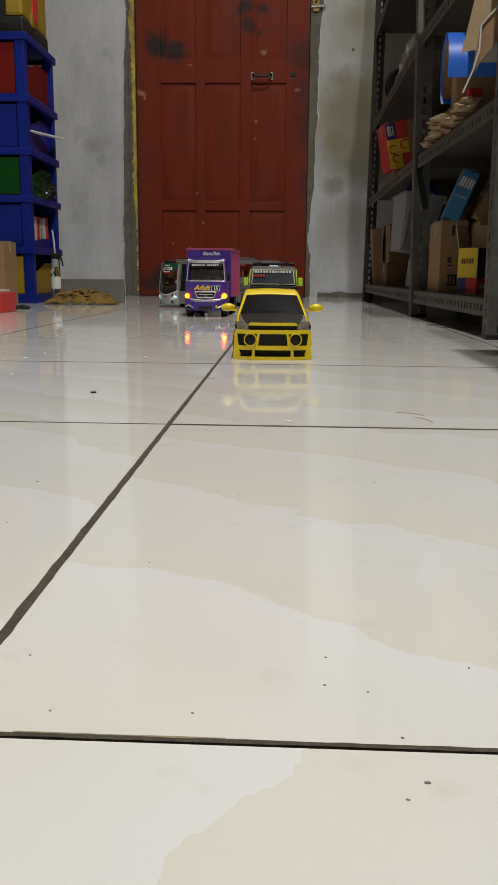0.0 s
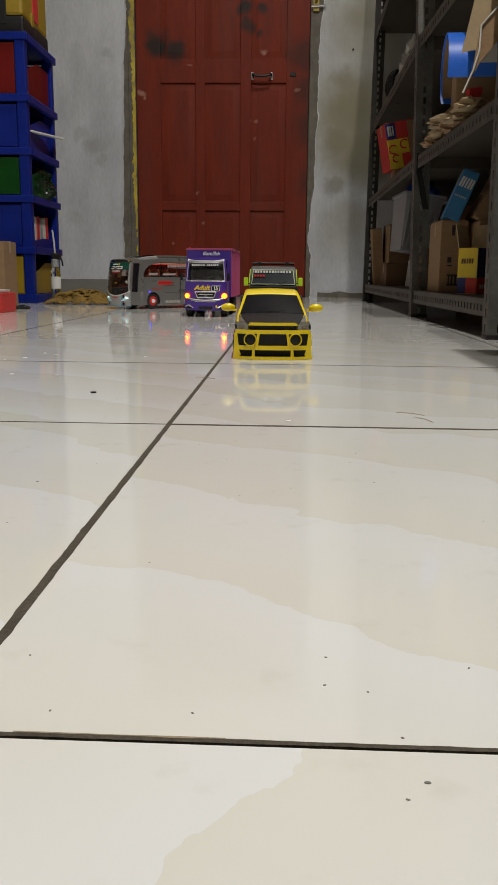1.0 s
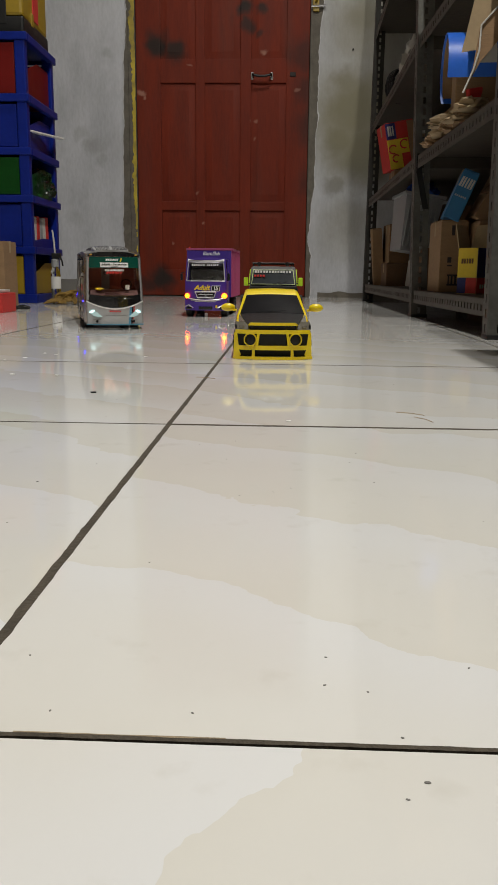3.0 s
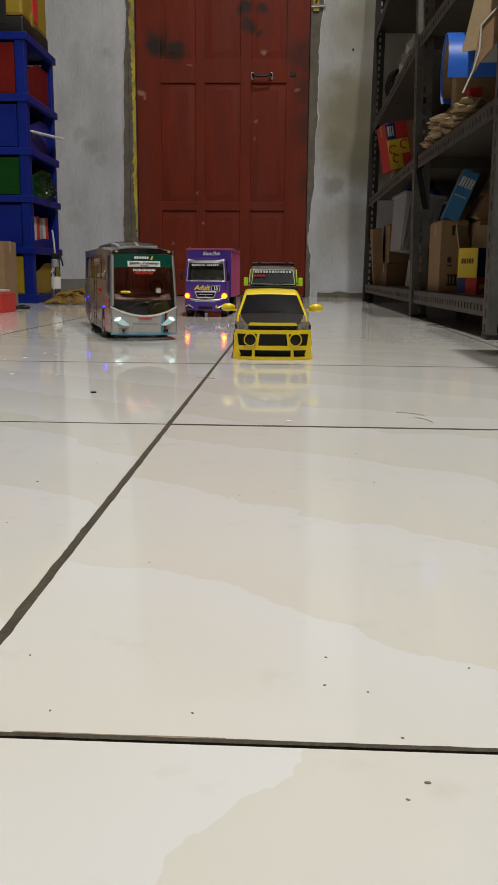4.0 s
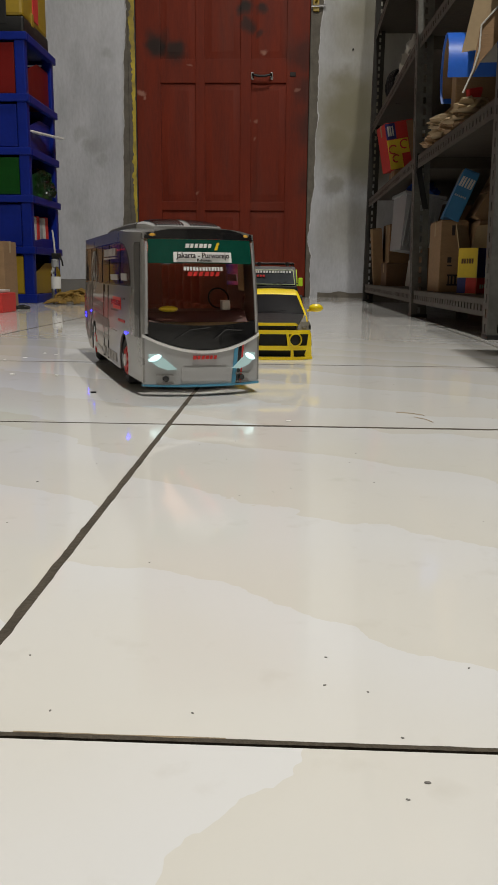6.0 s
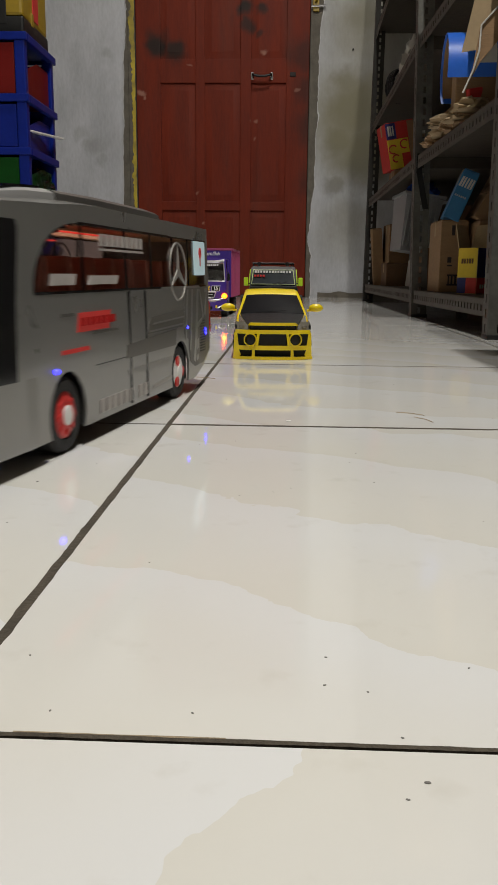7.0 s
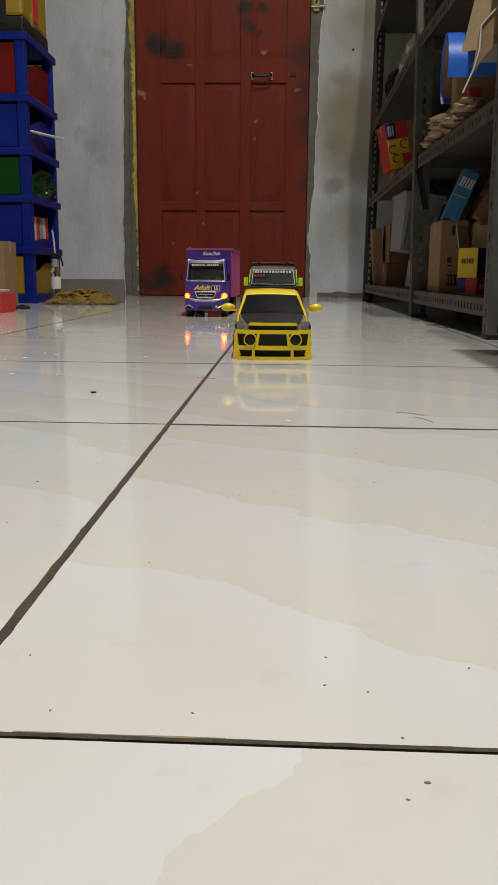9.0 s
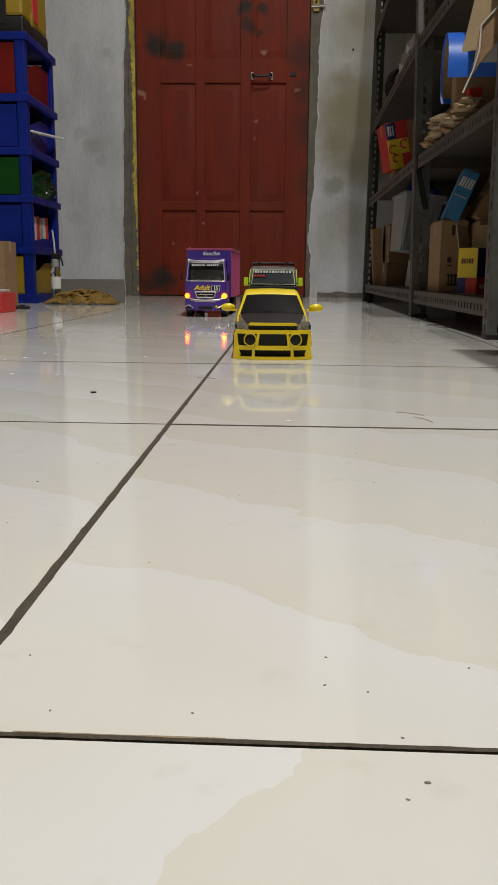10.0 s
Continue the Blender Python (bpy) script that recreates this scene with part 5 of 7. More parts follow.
# ---------- purple truck ----------
def build_truck():
    truck = thing("toy_truck", "purple toy truck with pink box body and lit amber headlights", "toy truck", pose(-0.1165, 1.452, 0, 0, 0, -1.0))
    HW = 0.0505
    def cabshape(bm):
        for v in bm.verts:
            x, y, z = v.co
            k = max(0, 1 - y / 0.03)
            v.co.y = y + (0.006 * (x / HW) ** 4 + 0.010 * max(0, (z - 0.08) / 0.06) ** 1.2) * k
            v.co.x = x * (1 - 0.05 * max(0, (z - 0.08) / 0.06))
        return bm
    def p(name, bm, mat, parent=None, label="", smooth=40):
        return part(name, cabshape(bm), mat, parent or truck, label, smooth)
    xs = [-HW + 2 * HW * i / 14 for i in range(15)]
    bm = BM()
    skin(bm, [[(x, 0, z) for x in xs] for z in (0.045, 0.055, 0.065, 0.075, 0.0865)], (0, 0.003, 0))
    for s in (-1, 1):
        skin(bm, [[(s * HW, y, z) for y in (0.0, 0.008, 0.016, 0.03, 0.085)] for z in (0.03, 0.05, 0.07, 0.0865)], (-s * 0.002, 0, 0))
        skin(bm, [[(s * HW, y, z) for y in (0.0, 0.008, 0.014)] for z in (0.0865, 0.10, 0.115, 0.13, 0.14)], (-s * 0.002, 0, 0))
        skin(bm, [[(s * HW, y, z) for y in (0.062, 0.085)] for z in (0.0865, 0.10, 0.115, 0.13, 0.14)], (-s * 0.002, 0, 0))
        skin(bm, [[(s * (HW - 0.005 * j), 0.0, z) for j in range(2)] for z in (0.0865, 0.10, 0.115, 0.132)], (0, 0.003, 0))
    skin(bm, [[(x, 0.0, z) for x in xs] for z in (0.130, 0.136, 0.1405)], (0, 0.003, 0))
    skin(bm, [[(x, y, 0.1405 + 0.002 * (1 - (x / HW) ** 4)) for x in xs] for y in (0.0, 0.01, 0.02, 0.03, 0.085)], (0, 0, -0.002))
    cab = p("cab", bm, PURPLE, None, "purple cab")
    p("cab_back", box(BM(), (-HW, 0.083, 0.03), (HW, 0.086, 0.139)), PURPLE, cab)
    w = p("windscreen", skin(BM(), [[(x, 0.001, z) for x in xs[1:-1]] for z in (0.0868, 0.10, 0.115, 0.1298)], (0, 0.001, 0)), CLEAR, cab, "clear windscreen")
    w.visible_shadow = False
    rim = BM()
    c = HW - 0.0055
    loop = [(-c - 0.002, 0.0865), (c + 0.002, 0.0865), (c, 0.1298), (-c, 0.1298), (-c - 0.002, 0.0865)]
    for (a, b), (e, f) in zip(loop, loop[1:]):
        tube(rim, [(a + (e - a) * k / 6, -0.0008, b + (f - b) * k / 6) for k in range(7)], 0.0011, 6)
    p("screen_frame", rim, SILVER_TRIM, w, "chrome screen frame")
    p("sun_visor", prism(BM(), [(-0.001, 0.1355), (-0.011, 0.1325), (-0.011, 0.1340), (0.0, 0.1395)], "x", -HW * 0.92, HW * 0.92), SILVER_TRIM, cab, "chrome sun visor")
    p("lettering", bars(BM(), -0.036, 0.1225, 0.034, 0.0045, 7, -0.0006, 0.0006), WHITE, w, "white bars of lettering")
    p("lettering", bars(BM(), 0.003, 0.1225, 0.030, 0.0045, 6, -0.0006, 0.0006), WHITE, w, "white bars of lettering")
    p("cab_seat", box(BM(), (-0.04, 0.030, 0.06), (0.04, 0.055, 0.114), bevel=0.004), SEAT_GREY, cab, "grey seats")
    p("cab_lining", box(BM(), (-0.046, 0.070, 0.06), (0.046, 0.074, 0.136)), SEAT_GREY, cab, "grey cab lining")
    p("dash", box(BM(), (-0.045, 0.012, 0.078), (0.045, 0.03, 0.088), bevel=0.002), BLACK_PLASTIC, cab)
    p("wiper", tube(BM(), [(-0.012, -0.0014, 0.0885), (0.010, -0.0018, 0.0915), (0.026, -0.0016, 0.0945)], 0.0006, 6), BUS_BLACK, w)
    p("words", moved(lettering("Adult", 0.0165, 0.35, bold=0.03), pose(-0.0095, -0.0007, 0.0705)), VINYL_YELLOW, cab, "yellow lettering")
    p("words", moved(lettering("15", 0.0120, 0.15), pose(0.0240, -0.0010, 0.0690)), WHITE, cab, "white number lettering")
    edge_loop = [(0.0135, 0.0630), (0.0335, 0.0630), (0.0350, 0.0752), (0.0150, 0.0752), (0.0135, 0.0630)]
    bm = BM()
    for (a, b), (c2, d2) in zip(edge_loop, edge_loop[1:]):
        tube(bm, [(a, -0.0006, b), (c2, -0.0006, d2)], 0.0006, 6)
    p("number_border", bm, WHITE, cab, "white border round the number")
    p("number_field", prism(BM(), [(0.0137, 0.0632), (0.0333, 0.0632), (0.0348, 0.0750), (0.0152, 0.0750)], "y", -0.0005, 0.001), BUS_BLACK, cab, "black field under the number")
    p("lettering", bars(BM(), -0.008, 0.0612, 0.020, 0.0024, 6, -0.0007, 0.0005), VINYL_YELLOW, cab, "small yellow bars of lettering")
    grille = p("grille", box(BM(), (-0.021, -0.0012, 0.0475), (0.021, 0.001, 0.0600), bevel=0.0008), BUS_BLACK, cab, "black grille with chrome bars")
    for z, hw in ((0.0600, 0.024), (0.0545, 0.017), (0.0478, 0.019)):
        p("grille_bar", box(BM(), (-hw, -0.0024, z - 0.0008), (hw, 0.0, z + 0.0008), bevel=0.0003), SILVER_TRIM, grille)
    bm = BM()
    ring = [(-0.026, 0.0612), (0.026, 0.0612), (0.0195, 0.0462), (-0.0195, 0.0462), (-0.026, 0.0612)]
    for (a, b), (c2, d2) in zip(ring, ring[1:]):
        tube(bm, [(a + (c2 - a) * k / 5, -0.0030, b + (d2 - b) * k / 5) for k in range(6)], 0.0010, 6)
    p("grille_frame", bm, SILVER_TRIM, grille, "chrome frame round the grille")
    p("badge", prism(BM(), [(-0.004, 0.0495), (0.004, 0.0495), (0, 0.0545)], "y", -0.0030, -0.0010), CHROME, grille, "small chrome three-sided badge")
    bm = BM()
    skin(bm, [[(x * 1.02, -0.004 + 0.003 * (x / HW) ** 2, z) for x in xs] for z in (0.016, 0.025, 0.036, 0.043)], (0, 0.008, 0))
    bumper = p("bumper", bm, PURPLE, None, "purple bumper with silver lines")
    for z, hw in ((0.0395, 0.042), (0.0365, 0.036)):
        p("bumper_line", skin(BM(), [[(x * hw / HW, -0.0048 + 0.003 * (x / HW) ** 2, z + 0.0017 * k) for x in xs] for k in range(2)], (0, 0.001, 0)), SILVER_TRIM, bumper)
    p("bumper_curve", tube(BM(), [(-0.045 + 0.0075 * k, -0.0052 + 0.003 * ((-0.045 + 0.0075 * k) / HW) ** 2, 0.0405 + 0.0050 * ((-0.045 + 0.0075 * k) / 0.045) ** 2) for k in range(13)], 0.0015, 6), SILVER_TRIM, bumper, "chrome curve across the bumper")
    p("visor_line", tube(BM(), [(-0.044 + 0.011 * k, -0.0105, 0.1345 + 0.0008 * (1 - ((k - 4) / 4) ** 2)) for k in range(9)], 0.0009, 6), CHROME, cab, "bright visor edge")
    p("bumper_opening", box(BM(), (-0.017, -0.0048, 0.018), (0.017, -0.002, 0.026), bevel=0.001), BUS_BLACK, bumper, "dark lower opening")
    p("crest", box(BM(), (0.0245, -0.0056, 0.022), (0.0290, -0.0035, 0.029), bevel=0.001), VINYL_YELLOW, bumper, "small yellow shield")
    for s in (-1, 1):
        lamp = p("headlight", cyl(BM(), 0.0058 + 0.0008 * (s > 0), 0.004, pose(s * 0.0455, -0.002, 0.0510, 90), 18), AMBER, cab, "glowing amber headlight")
        p("bulb", ball(BM(), 0.0020 + 0.0010 * (s > 0), pose(s * 0.0455, -0.0038, 0.0510), 12), AMBER_CORE, lamp)
        p("corner_trim", tube(BM(), [(s * 0.030, -0.0045, 0.022), (s * 0.042, -0.003, 0.029), (s * 0.050, -0.001, 0.0255)], 0.0014, 6), SILVER_TRIM, bumper, "silver curved trim")
        p("bumper_recess", box(BM(), (s * 0.034, -0.0042, 0.0185), (s * 0.0485, -0.001, 0.0250), bevel=0.001), BUS_BLACK, bumper)
        m = part("mirror", box(BM(), (s * 0.0545, -0.012, 0.088), (s * 0.0600, -0.006, 0.104), bevel=0.0012), BLACK_PLASTIC, truck, "black door mirror")
        part("mirror_arm", tube(BM(), [(s * 0.049, 0.012, 0.108), (s * 0.0570, -0.008, 0.106), (s * 0.0570, -0.009, 0.090)], 0.0009, 6), BLACK_PLASTIC, m)
    # cargo box
    bx0, bx1, by0, by1, bz0, bz1 = -0.0575, 0.0575, 0.092, 0.330, 0.046, 0.166
    cargo = part("cargo_box", box(BM(), (bx0 + 0.0015, by0 + 0.002, bz0), (bx1 - 0.0015, by1, bz1 - 0.002), bevel=0.001), PINK, truck, "pink cargo box")
    part("front_board", box(BM(), (bx0, by0 - 0.001, bz0), (bx1 - 0.003, by0 + 0.0015, bz1), bevel=0.0006), PURPLE, cargo, "purple front board")
    for s, x in ((-1, bx0), (1, bx1)):
        for k in range(7):
            y = by0 + 0.004 + k * (by1 - by0 - 0.012) / 6
            part("rib", box(BM(), (x - 0.0014, y, bz0), (x + 0.0014, y + 0.005, bz1 - 0.001), bevel=0.0004), PINK, cargo)
        part("top_rail", box(BM(), (x - 0.0016, by0, bz1 - 0.006), (x + 0.0016, by1, bz1 + 0.0005), bevel=0.0006), PINK, cargo)
    part("front_rail", box(BM(), (bx0, by0 - 0.0026, bz1 - 0.0045), (bx1, by0 - 0.0008, bz1 + 0.0005), bevel=0.0005), PINK, cargo)
    part("words", moved(lettering("Bismillah", 0.0125, 0.25), pose(0.004, by0 - 0.0016, bz1 - 0.0125)), WHITE, cargo, "white lettering")
    part("corner_lamp", cyl(BM(), 0.0022, 0.004, pose(bx0 + 0.006, by0 + 0.002, bz1 + 0.002), 12), VINYL_RED, cargo, "small red marker")
    part("chassis", box(BM(), (-0.022, 0.01, 0.022), (0.022, 0.32, 0.046)), BLACK_PLASTIC, truck)
    part("tow_plate", box(BM(), (-0.0035, 0.008, 0.0004), (0.0035, 0.010, 0.0095)), WHITE, truck, "small white hanging tag")
    for y in (0.040, 0.225, 0.275):
        for s in (-1, 1):
            wheel(truck, s * 0.043, y, 0.0215, 0.017, s, CHROME, BLACK_PLASTIC)
    for s in (-1, 1):
        part("mudflap", box(BM(), (s * 0.034, 0.066, 0.005), (s * 0.052, 0.068, 0.030)), BLACK_PLASTIC, truck)
    return truck


build_car()
build_jeep()
build_truck()


# ---------- cartons ----------
def carton(label, x, y, z, sx, sy, sz, rz=0.0, tilt=0.0, mat=CARD, flaps=(), closed=True, lean=0.0, category="cardboard box"):
    """A card box standing on z, its plan centre at x, y. Flaps: (side, opening angle)."""
    ob = thing("cardboard_box", label, category, pose(x, y, z, lean, tilt, rz))
    t, hx, hy = 0.0035, sx / 2, sy / 2
    if closed:
        body = part("body", box(BM(), (-hx, -hy, 0), (hx, hy, sz), bevel=0.0018), mat, ob)
        part("lid_flap", box(BM(), (-hx + 0.001, -hy + 0.001, sz + 0.0004), (hx - 0.001, -0.001, sz + 0.003), bevel=0.0008), mat, ob)
        part("lid_flap", box(BM(), (-hx + 0.001, 0.001, sz + 0.0004), (hx - 0.001, hy - 0.001, sz + 0.0035), bevel=0.0008), mat, ob)
        part("tape", box(BM(), (-hx - 0.0006, -0.008, sz - 0.03), (hx + 0.0006, 0.008, sz + 0.0042)), CARD_PALE, ob, "strip of packing tape")
    else:
        bm = BM()
        box(bm, (-hx, -hy, 0), (hx, hy, t))
        for lo, hi in (((-hx, -hy, t), (hx, -hy + t, sz)), ((-hx, hy - t, t), (hx, hy, sz)), ((-hx, -hy + t, t), (-hx + t, hy - t, sz)), ((hx - t, -hy + t, t), (hx, hy - t, sz))):
            box(bm, lo, hi)
        body = part("body", bm, mat, ob, smooth=0)
    for side, angle in flaps:
        w, d = (sx, sy * 0.48) if side in "fb" else (sy, sx * 0.48)
        m = {"f": pose(0, -hy, sz, 0, 0, 0), "b": pose(0, hy, sz, 0, 0, 180), "l": pose(-hx, 0, sz, 0, 0, -90), "r": pose(hx, 0, sz, 0, 0, 90)}[side] @ pose(0, 0, 0.001, -angle)
        part("flap", moved(box(BM(), (-w / 2 + 0.002, 0, 0), (w / 2 - 0.002, d, 0.003), bevel=0.0008), m), mat, ob, "open flap")
    return ob, body


def face_print(ob, hx, hy, items):
    """Printed patches on the front (-y) or the aisle side (-x) of a carton: (side, a0, a1, z0, z1, material)."""
    for side, a0, a1, z0, z1, mat in items:
        if side == "f":
            bm = box(BM(), (a0, -hy - 0.0008, z0), (a1, -hy + 0.0004, z1))
        else:
            bm = box(BM(), (-hx - 0.0008, a0, z0), (-hx + 0.0004, a1, z1))
        part("print", bm, mat, ob, "printed patch")


def wrinkled(bm, m, seed, amp, freq, sub=4, squash=(1, 1, 1), flat=True, radius=1.0):
    """A crumpled lump: a ball pushed about by ridged noise, flat below."""
    r = bmesh.ops.create_icosphere(bm, subdivisions=sub, radius=radius)
    for v in r["verts"]:
        n = v.co.normalized()
        q = n * freq + Vector((seed, seed * 1.7, 0))
        ridge = 1 - abs(noise.noise(q)) * 2
        fine = 1 - abs(noise.noise(q * 2.7)) * 2
        v.co = n * radius * (1 + amp * (ridge - 0.5) + amp * 0.45 * (fine - 0.5))
        if flat and v.co.z < -0.3 * radius:
            v.co.z = -0.3 * radius
        v.co = Vector((v.co.x * squash[0], v.co.y * squash[1], v.co.z * squash[2]))
    bmesh.ops.transform(bm, matrix=m, verts=r["verts"])
    return bm


# ---------- rack contents ----------
FLAP_A = [(0.430, 0.680), (0.395, 0.600), (0.369, 0.474), (0.394, 0.478), (0.398, 0.516), (0.424, 0.546), (0.50, 0.60), (0.52, 0.680)]
FLAP_B = [(0.392, 0.507), (0.418, 0.533), (0.440, 0.55), (0.440, 0.50), (0.423, 0.486), (0.394, 0.451), (0.369, 0.403), (0.383, 0.443)]
FLAP_EDGE = [(0.440, 0.553), (0.418, 0.536), (0.392, 0.507), (0.391, 0.468), (0.383, 0.438), (0.368, 0.403)]


def build_rack_contents():
    S1, S2, S3, S4 = RZS[0] + 0.0012, RZS[1] + 0.0012, RZS[2] + 0.0012, RZS[3] + 0.0012
    # near bay, lowest shelf
    ob, _ = carton("tall brown cardboard box with printed marks on the lowest shelf", 0.456, 1.425, S1, 0.060, 0.15, 0.157)
    face_print(ob, 0.030, 0.075, [("f", -0.012, 0.018, 0.015, 0.019, INK), ("f", -0.012, 0.018, 0.036, 0.040, INK), ("f", -0.010, -0.007, 0.019, 0.036, INK), ("f", -0.003, 0.001, 0.019, 0.036, INK),
                                  ("f", 0.005, 0.009, 0.019, 0.036, INK), ("f", 0.013, 0.016, 0.019, 0.036, INK), ("f", -0.013, -0.004, 0.066, 0.078, INK), ("f", -0.013, -0.002, 0.058, 0.061, INK), ("f", 0.006, 0.013, 0.118, 0.136, INK), ("f", -0.006, 0.001, 0.126, 0.148, INK)])
    ob, _ = carton("open pale box with yellow, navy and red printed sides", 0.467, 1.185, S1, 0.046, 0.046, 0.093, 45, closed=False, mat=CARD_PALE)
    for m in (pose(0, 0.0225, 0.093, -14, 0, 0), pose(0.0225, 0, 0.093, 0, 14, 0) @ pose(0, 0, 0, 0, 0, 90)):
        part("flap", moved(prism(BM(), [(-0.022, 0.0), (0.022, 0.0), (0.017, 0.048), (-0.019, 0.050)], "y", 0.0, 0.0025), m), CARD_PALE, ob, "tall open cream flap")
    face_print(ob, 0.023, 0.023, [("l", -0.0225, 0.0225, 0.034, 0.093, PRINT_YELLOW), ("f", -0.0225, 0.0225, 0.034, 0.093, PRINT_NAVY), ("f", -0.0225, 0.0225, 0.002, 0.033, PRINT_RED), ("l", -0.0225, 0.002, 0.002, 0.033, PRINT_RED), ("l", 0.0025, 0.0225, 0.002, 0.033, PRINT_NAVY)])
    part("print", moved(bars(BM(), -0.014, 0.062, 0.030, 0.010, 5, -0.0004, 0.0004), pose(-0.0242, 0, 0, 0, 0, -90)), CARD_DARK, ob, "brown bars of lettering")
    part("print", bars(BM(), -0.012, 0.012, 0.026, 0.008, 3, -0.0244, -0.0238), PAPER, ob, "white bars of lettering")
    carton("brown cardboard box behind the printed one", 0.56, 1.40, S1, 0.13, 0.20, 0.153, 2)
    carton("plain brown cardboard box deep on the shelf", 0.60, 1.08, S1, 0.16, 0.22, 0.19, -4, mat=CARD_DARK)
    carton("large brown box at the back of the lowest shelf", 0.72, 1.24, S1, 0.11, 0.40, 0.23, 0)
    ob, _ = carton("blue printed box tipped over on the cartons", 0.450, 1.395, 0.2285, 0.036, 0.10, 0.108, -6, 22, mat=PRINT_BLUE)
    part("print", bars(BM(), -0.016, 0.072, 0.032, 0.022, 5, -0.0512, -0.0504, 0.002), PAPER, ob, "white bars of lettering")
    part("print", bars(BM(), -0.015, 0.050, 0.028, 0.004, 6, -0.0512, -0.0504), BUS_FRONT, ob, "pale bars of lettering")
    carton("brown box leaning beside the blue one", 0.512, 1.375, 0.2235, 0.045, 0.10, 0.115, 0, 28, flaps=[("f", 150)])
    carton("worn open carton with torn flaps", 0.60, 1.30, 0.2230, 0.10, 0.12, 0.09, 14, mat=CARD_DARK, closed=False, flaps=[("f", 130), ("l", 140)])
    ob = single("black_crate", box(BM(), (-0.07, -0.09, 0), (0.07, 0.09, 0.10), bevel=0.006), BLACK_PLASTIC, "black plastic case under the middle shelf", "case", pose(0.565, 1.06, 0.2475, 0, 0, 5))
    rnd = random.Random(14)
    for i in range(7):
        w, h = rnd.uniform(0.022, 0.045), rnd.uniform(0.05, 0.11)
        pts = [(-w / 2, 0.0), (w / 2, 0.0), (w * 0.55, h * 0.5), (w * 0.42, h * 0.93), (w * 0.15, h), (-w * 0.1, h * 0.86), (-w * 0.45, h * 0.95), (-w * 0.52, h * 0.4)]
        single("torn_card", prism(BM(), pts, "y", -0.0018, 0.0018), (CARD, CARD_PALE, CARD_DARK)[i % 3], "torn strip of corrugated cardboard among the cartons", "cardboard strip", pose(0.505 + 0.017 * (i % 4), 1.24 - 0.035 * i, 0.222, rnd.uniform(-8, 8), rnd.uniform(10, 38), rnd.uniform(-25, 25)), "torn cardboard strips", smooth=0)
    cable = BM()
    for k in range(5):
        tube(cable, [(0.012 * math.sin(2.2 * t + k) + 0.020 * k, 0.05 * math.cos(1.3 * t + 0.7 * k), 0.004 + 0.030 * abs(math.sin(1.1 * t + k))) for t in [0.35 * i for i in range(22)]], 0.0035, 6)
    single("cable_tangle", cable, BLACK_PLASTIC, "tangle of black cables on the black case", "cable", pose(0.50, 1.03, 0.349))
    # near bay, middle shelf
    rnd = random.Random(4)
    for i in range(7):
        w, d = 0.20 + rnd.uniform(-0.02, 0.02), 0.30 + rnd.uniform(-0.03, 0.03)
        bm = BM()
        n = 10
        skin(bm, [[(-w / 2 + w * a / n, -d / 2 + d * b / n, 0.0035 * math.sin(a * 0.9 + i) * (a / n - 1) ** 2) for a in range(n + 1)] for b in range(n + 1)], (0, 0, 0.0032))
        single("cardboard_sheet", bm, (CARD, CARD_PALE, CARD)[i % 3], "flattened brown cardboard sheet in a stack", "cardboard sheet", pose(0.515 + rnd.uniform(-0.012, 0.012), 1.27 + rnd.uniform(-0.02, 0.02), S2 + 0.004 + i * 0.0062, 0, 0, rnd.uniform(-9, 9)), "flattened cartons")
    ob = single("red_packet", box(BM(), (-0.016, -0.028, 0), (0.016, 0.028, 0.020), bevel=0.004), PRINT_RED, "crumpled red plastic packet on the cardboard stack", "packet", pose(0.428, 1.14, S2 + 0.048, 6, -12, 20))
    for i in range(6):
        bm = wrinkled(BM(), pose(0, 0, 0), 10 + i, 0.7, 2.2, 3, (0.028, 0.035, 0.016))
        single("paper_scrap", bm, (CARD, CARD_PALE, CARD_PALE)[i % 3], "crumpled scrap of paper at the shelf edge", "paper scrap", pose(0.412 + 0.012 * (i % 2), 1.40 - 0.06 * i, S2 + 0.006 + 0.010 * (i % 3), 0, 0, 40 * i), "paper scraps on the shelf edge")
    # curved blue sheet with its card lining
    roll = thing("blue_sheet", "curved bright blue plastic sheet with a card lining", "plastic sheet", pose(0.379, 1.150, 0.497, 0, 0, -93))
    def arc_sheet(r, t, a0, a1, y0, y1):
        return skin(BM(), [[(-0.9 * r * math.sin(radians(a)), y0 + (y1 - y0) * j / 4, r * math.cos(radians(a))) for a in [a0 + (a1 - a0) * k / 16 for k in range(17)]] for j in range(5)], (0.003, 0, -t))
    part("sheet", arc_sheet(0.064, 0.003, -112, 150, 0.0, 0.26), BRIGHT_BLUE, roll)
    part("lining", arc_sheet(0.0585, 0.003, -100, 140, 0.004, 0.25), CARD, roll, "brown card lining")
    part("label", arc_sheet(0.0655, 0.001, -92, -38, 0.050, 0.088), PAPER, roll, "pale paper label")
    part("core", box(BM(), (-0.03, 0.02, -0.070), (0.03, 0.25, -0.005), bevel=0.003), CARD, roll, "card core")
    carton("large open carton on the upper shelf", 0.585, 0.965, S3, 0.30, 0.24, 0.22, 3, closed=False, mat=CARD, flaps=[("r", 150), ("f", 120)])
    torn = thing("torn_flap", "torn cardboard flap hanging out of the upper carton", "cardboard sheet")
    part("sheet", prism(BM(), FLAP_A, "y", 0.930, 0.934), CARD_PALE, torn)
    part("fold", prism(BM(), FLAP_B, "y", 0.900, 0.903), CARD, torn)
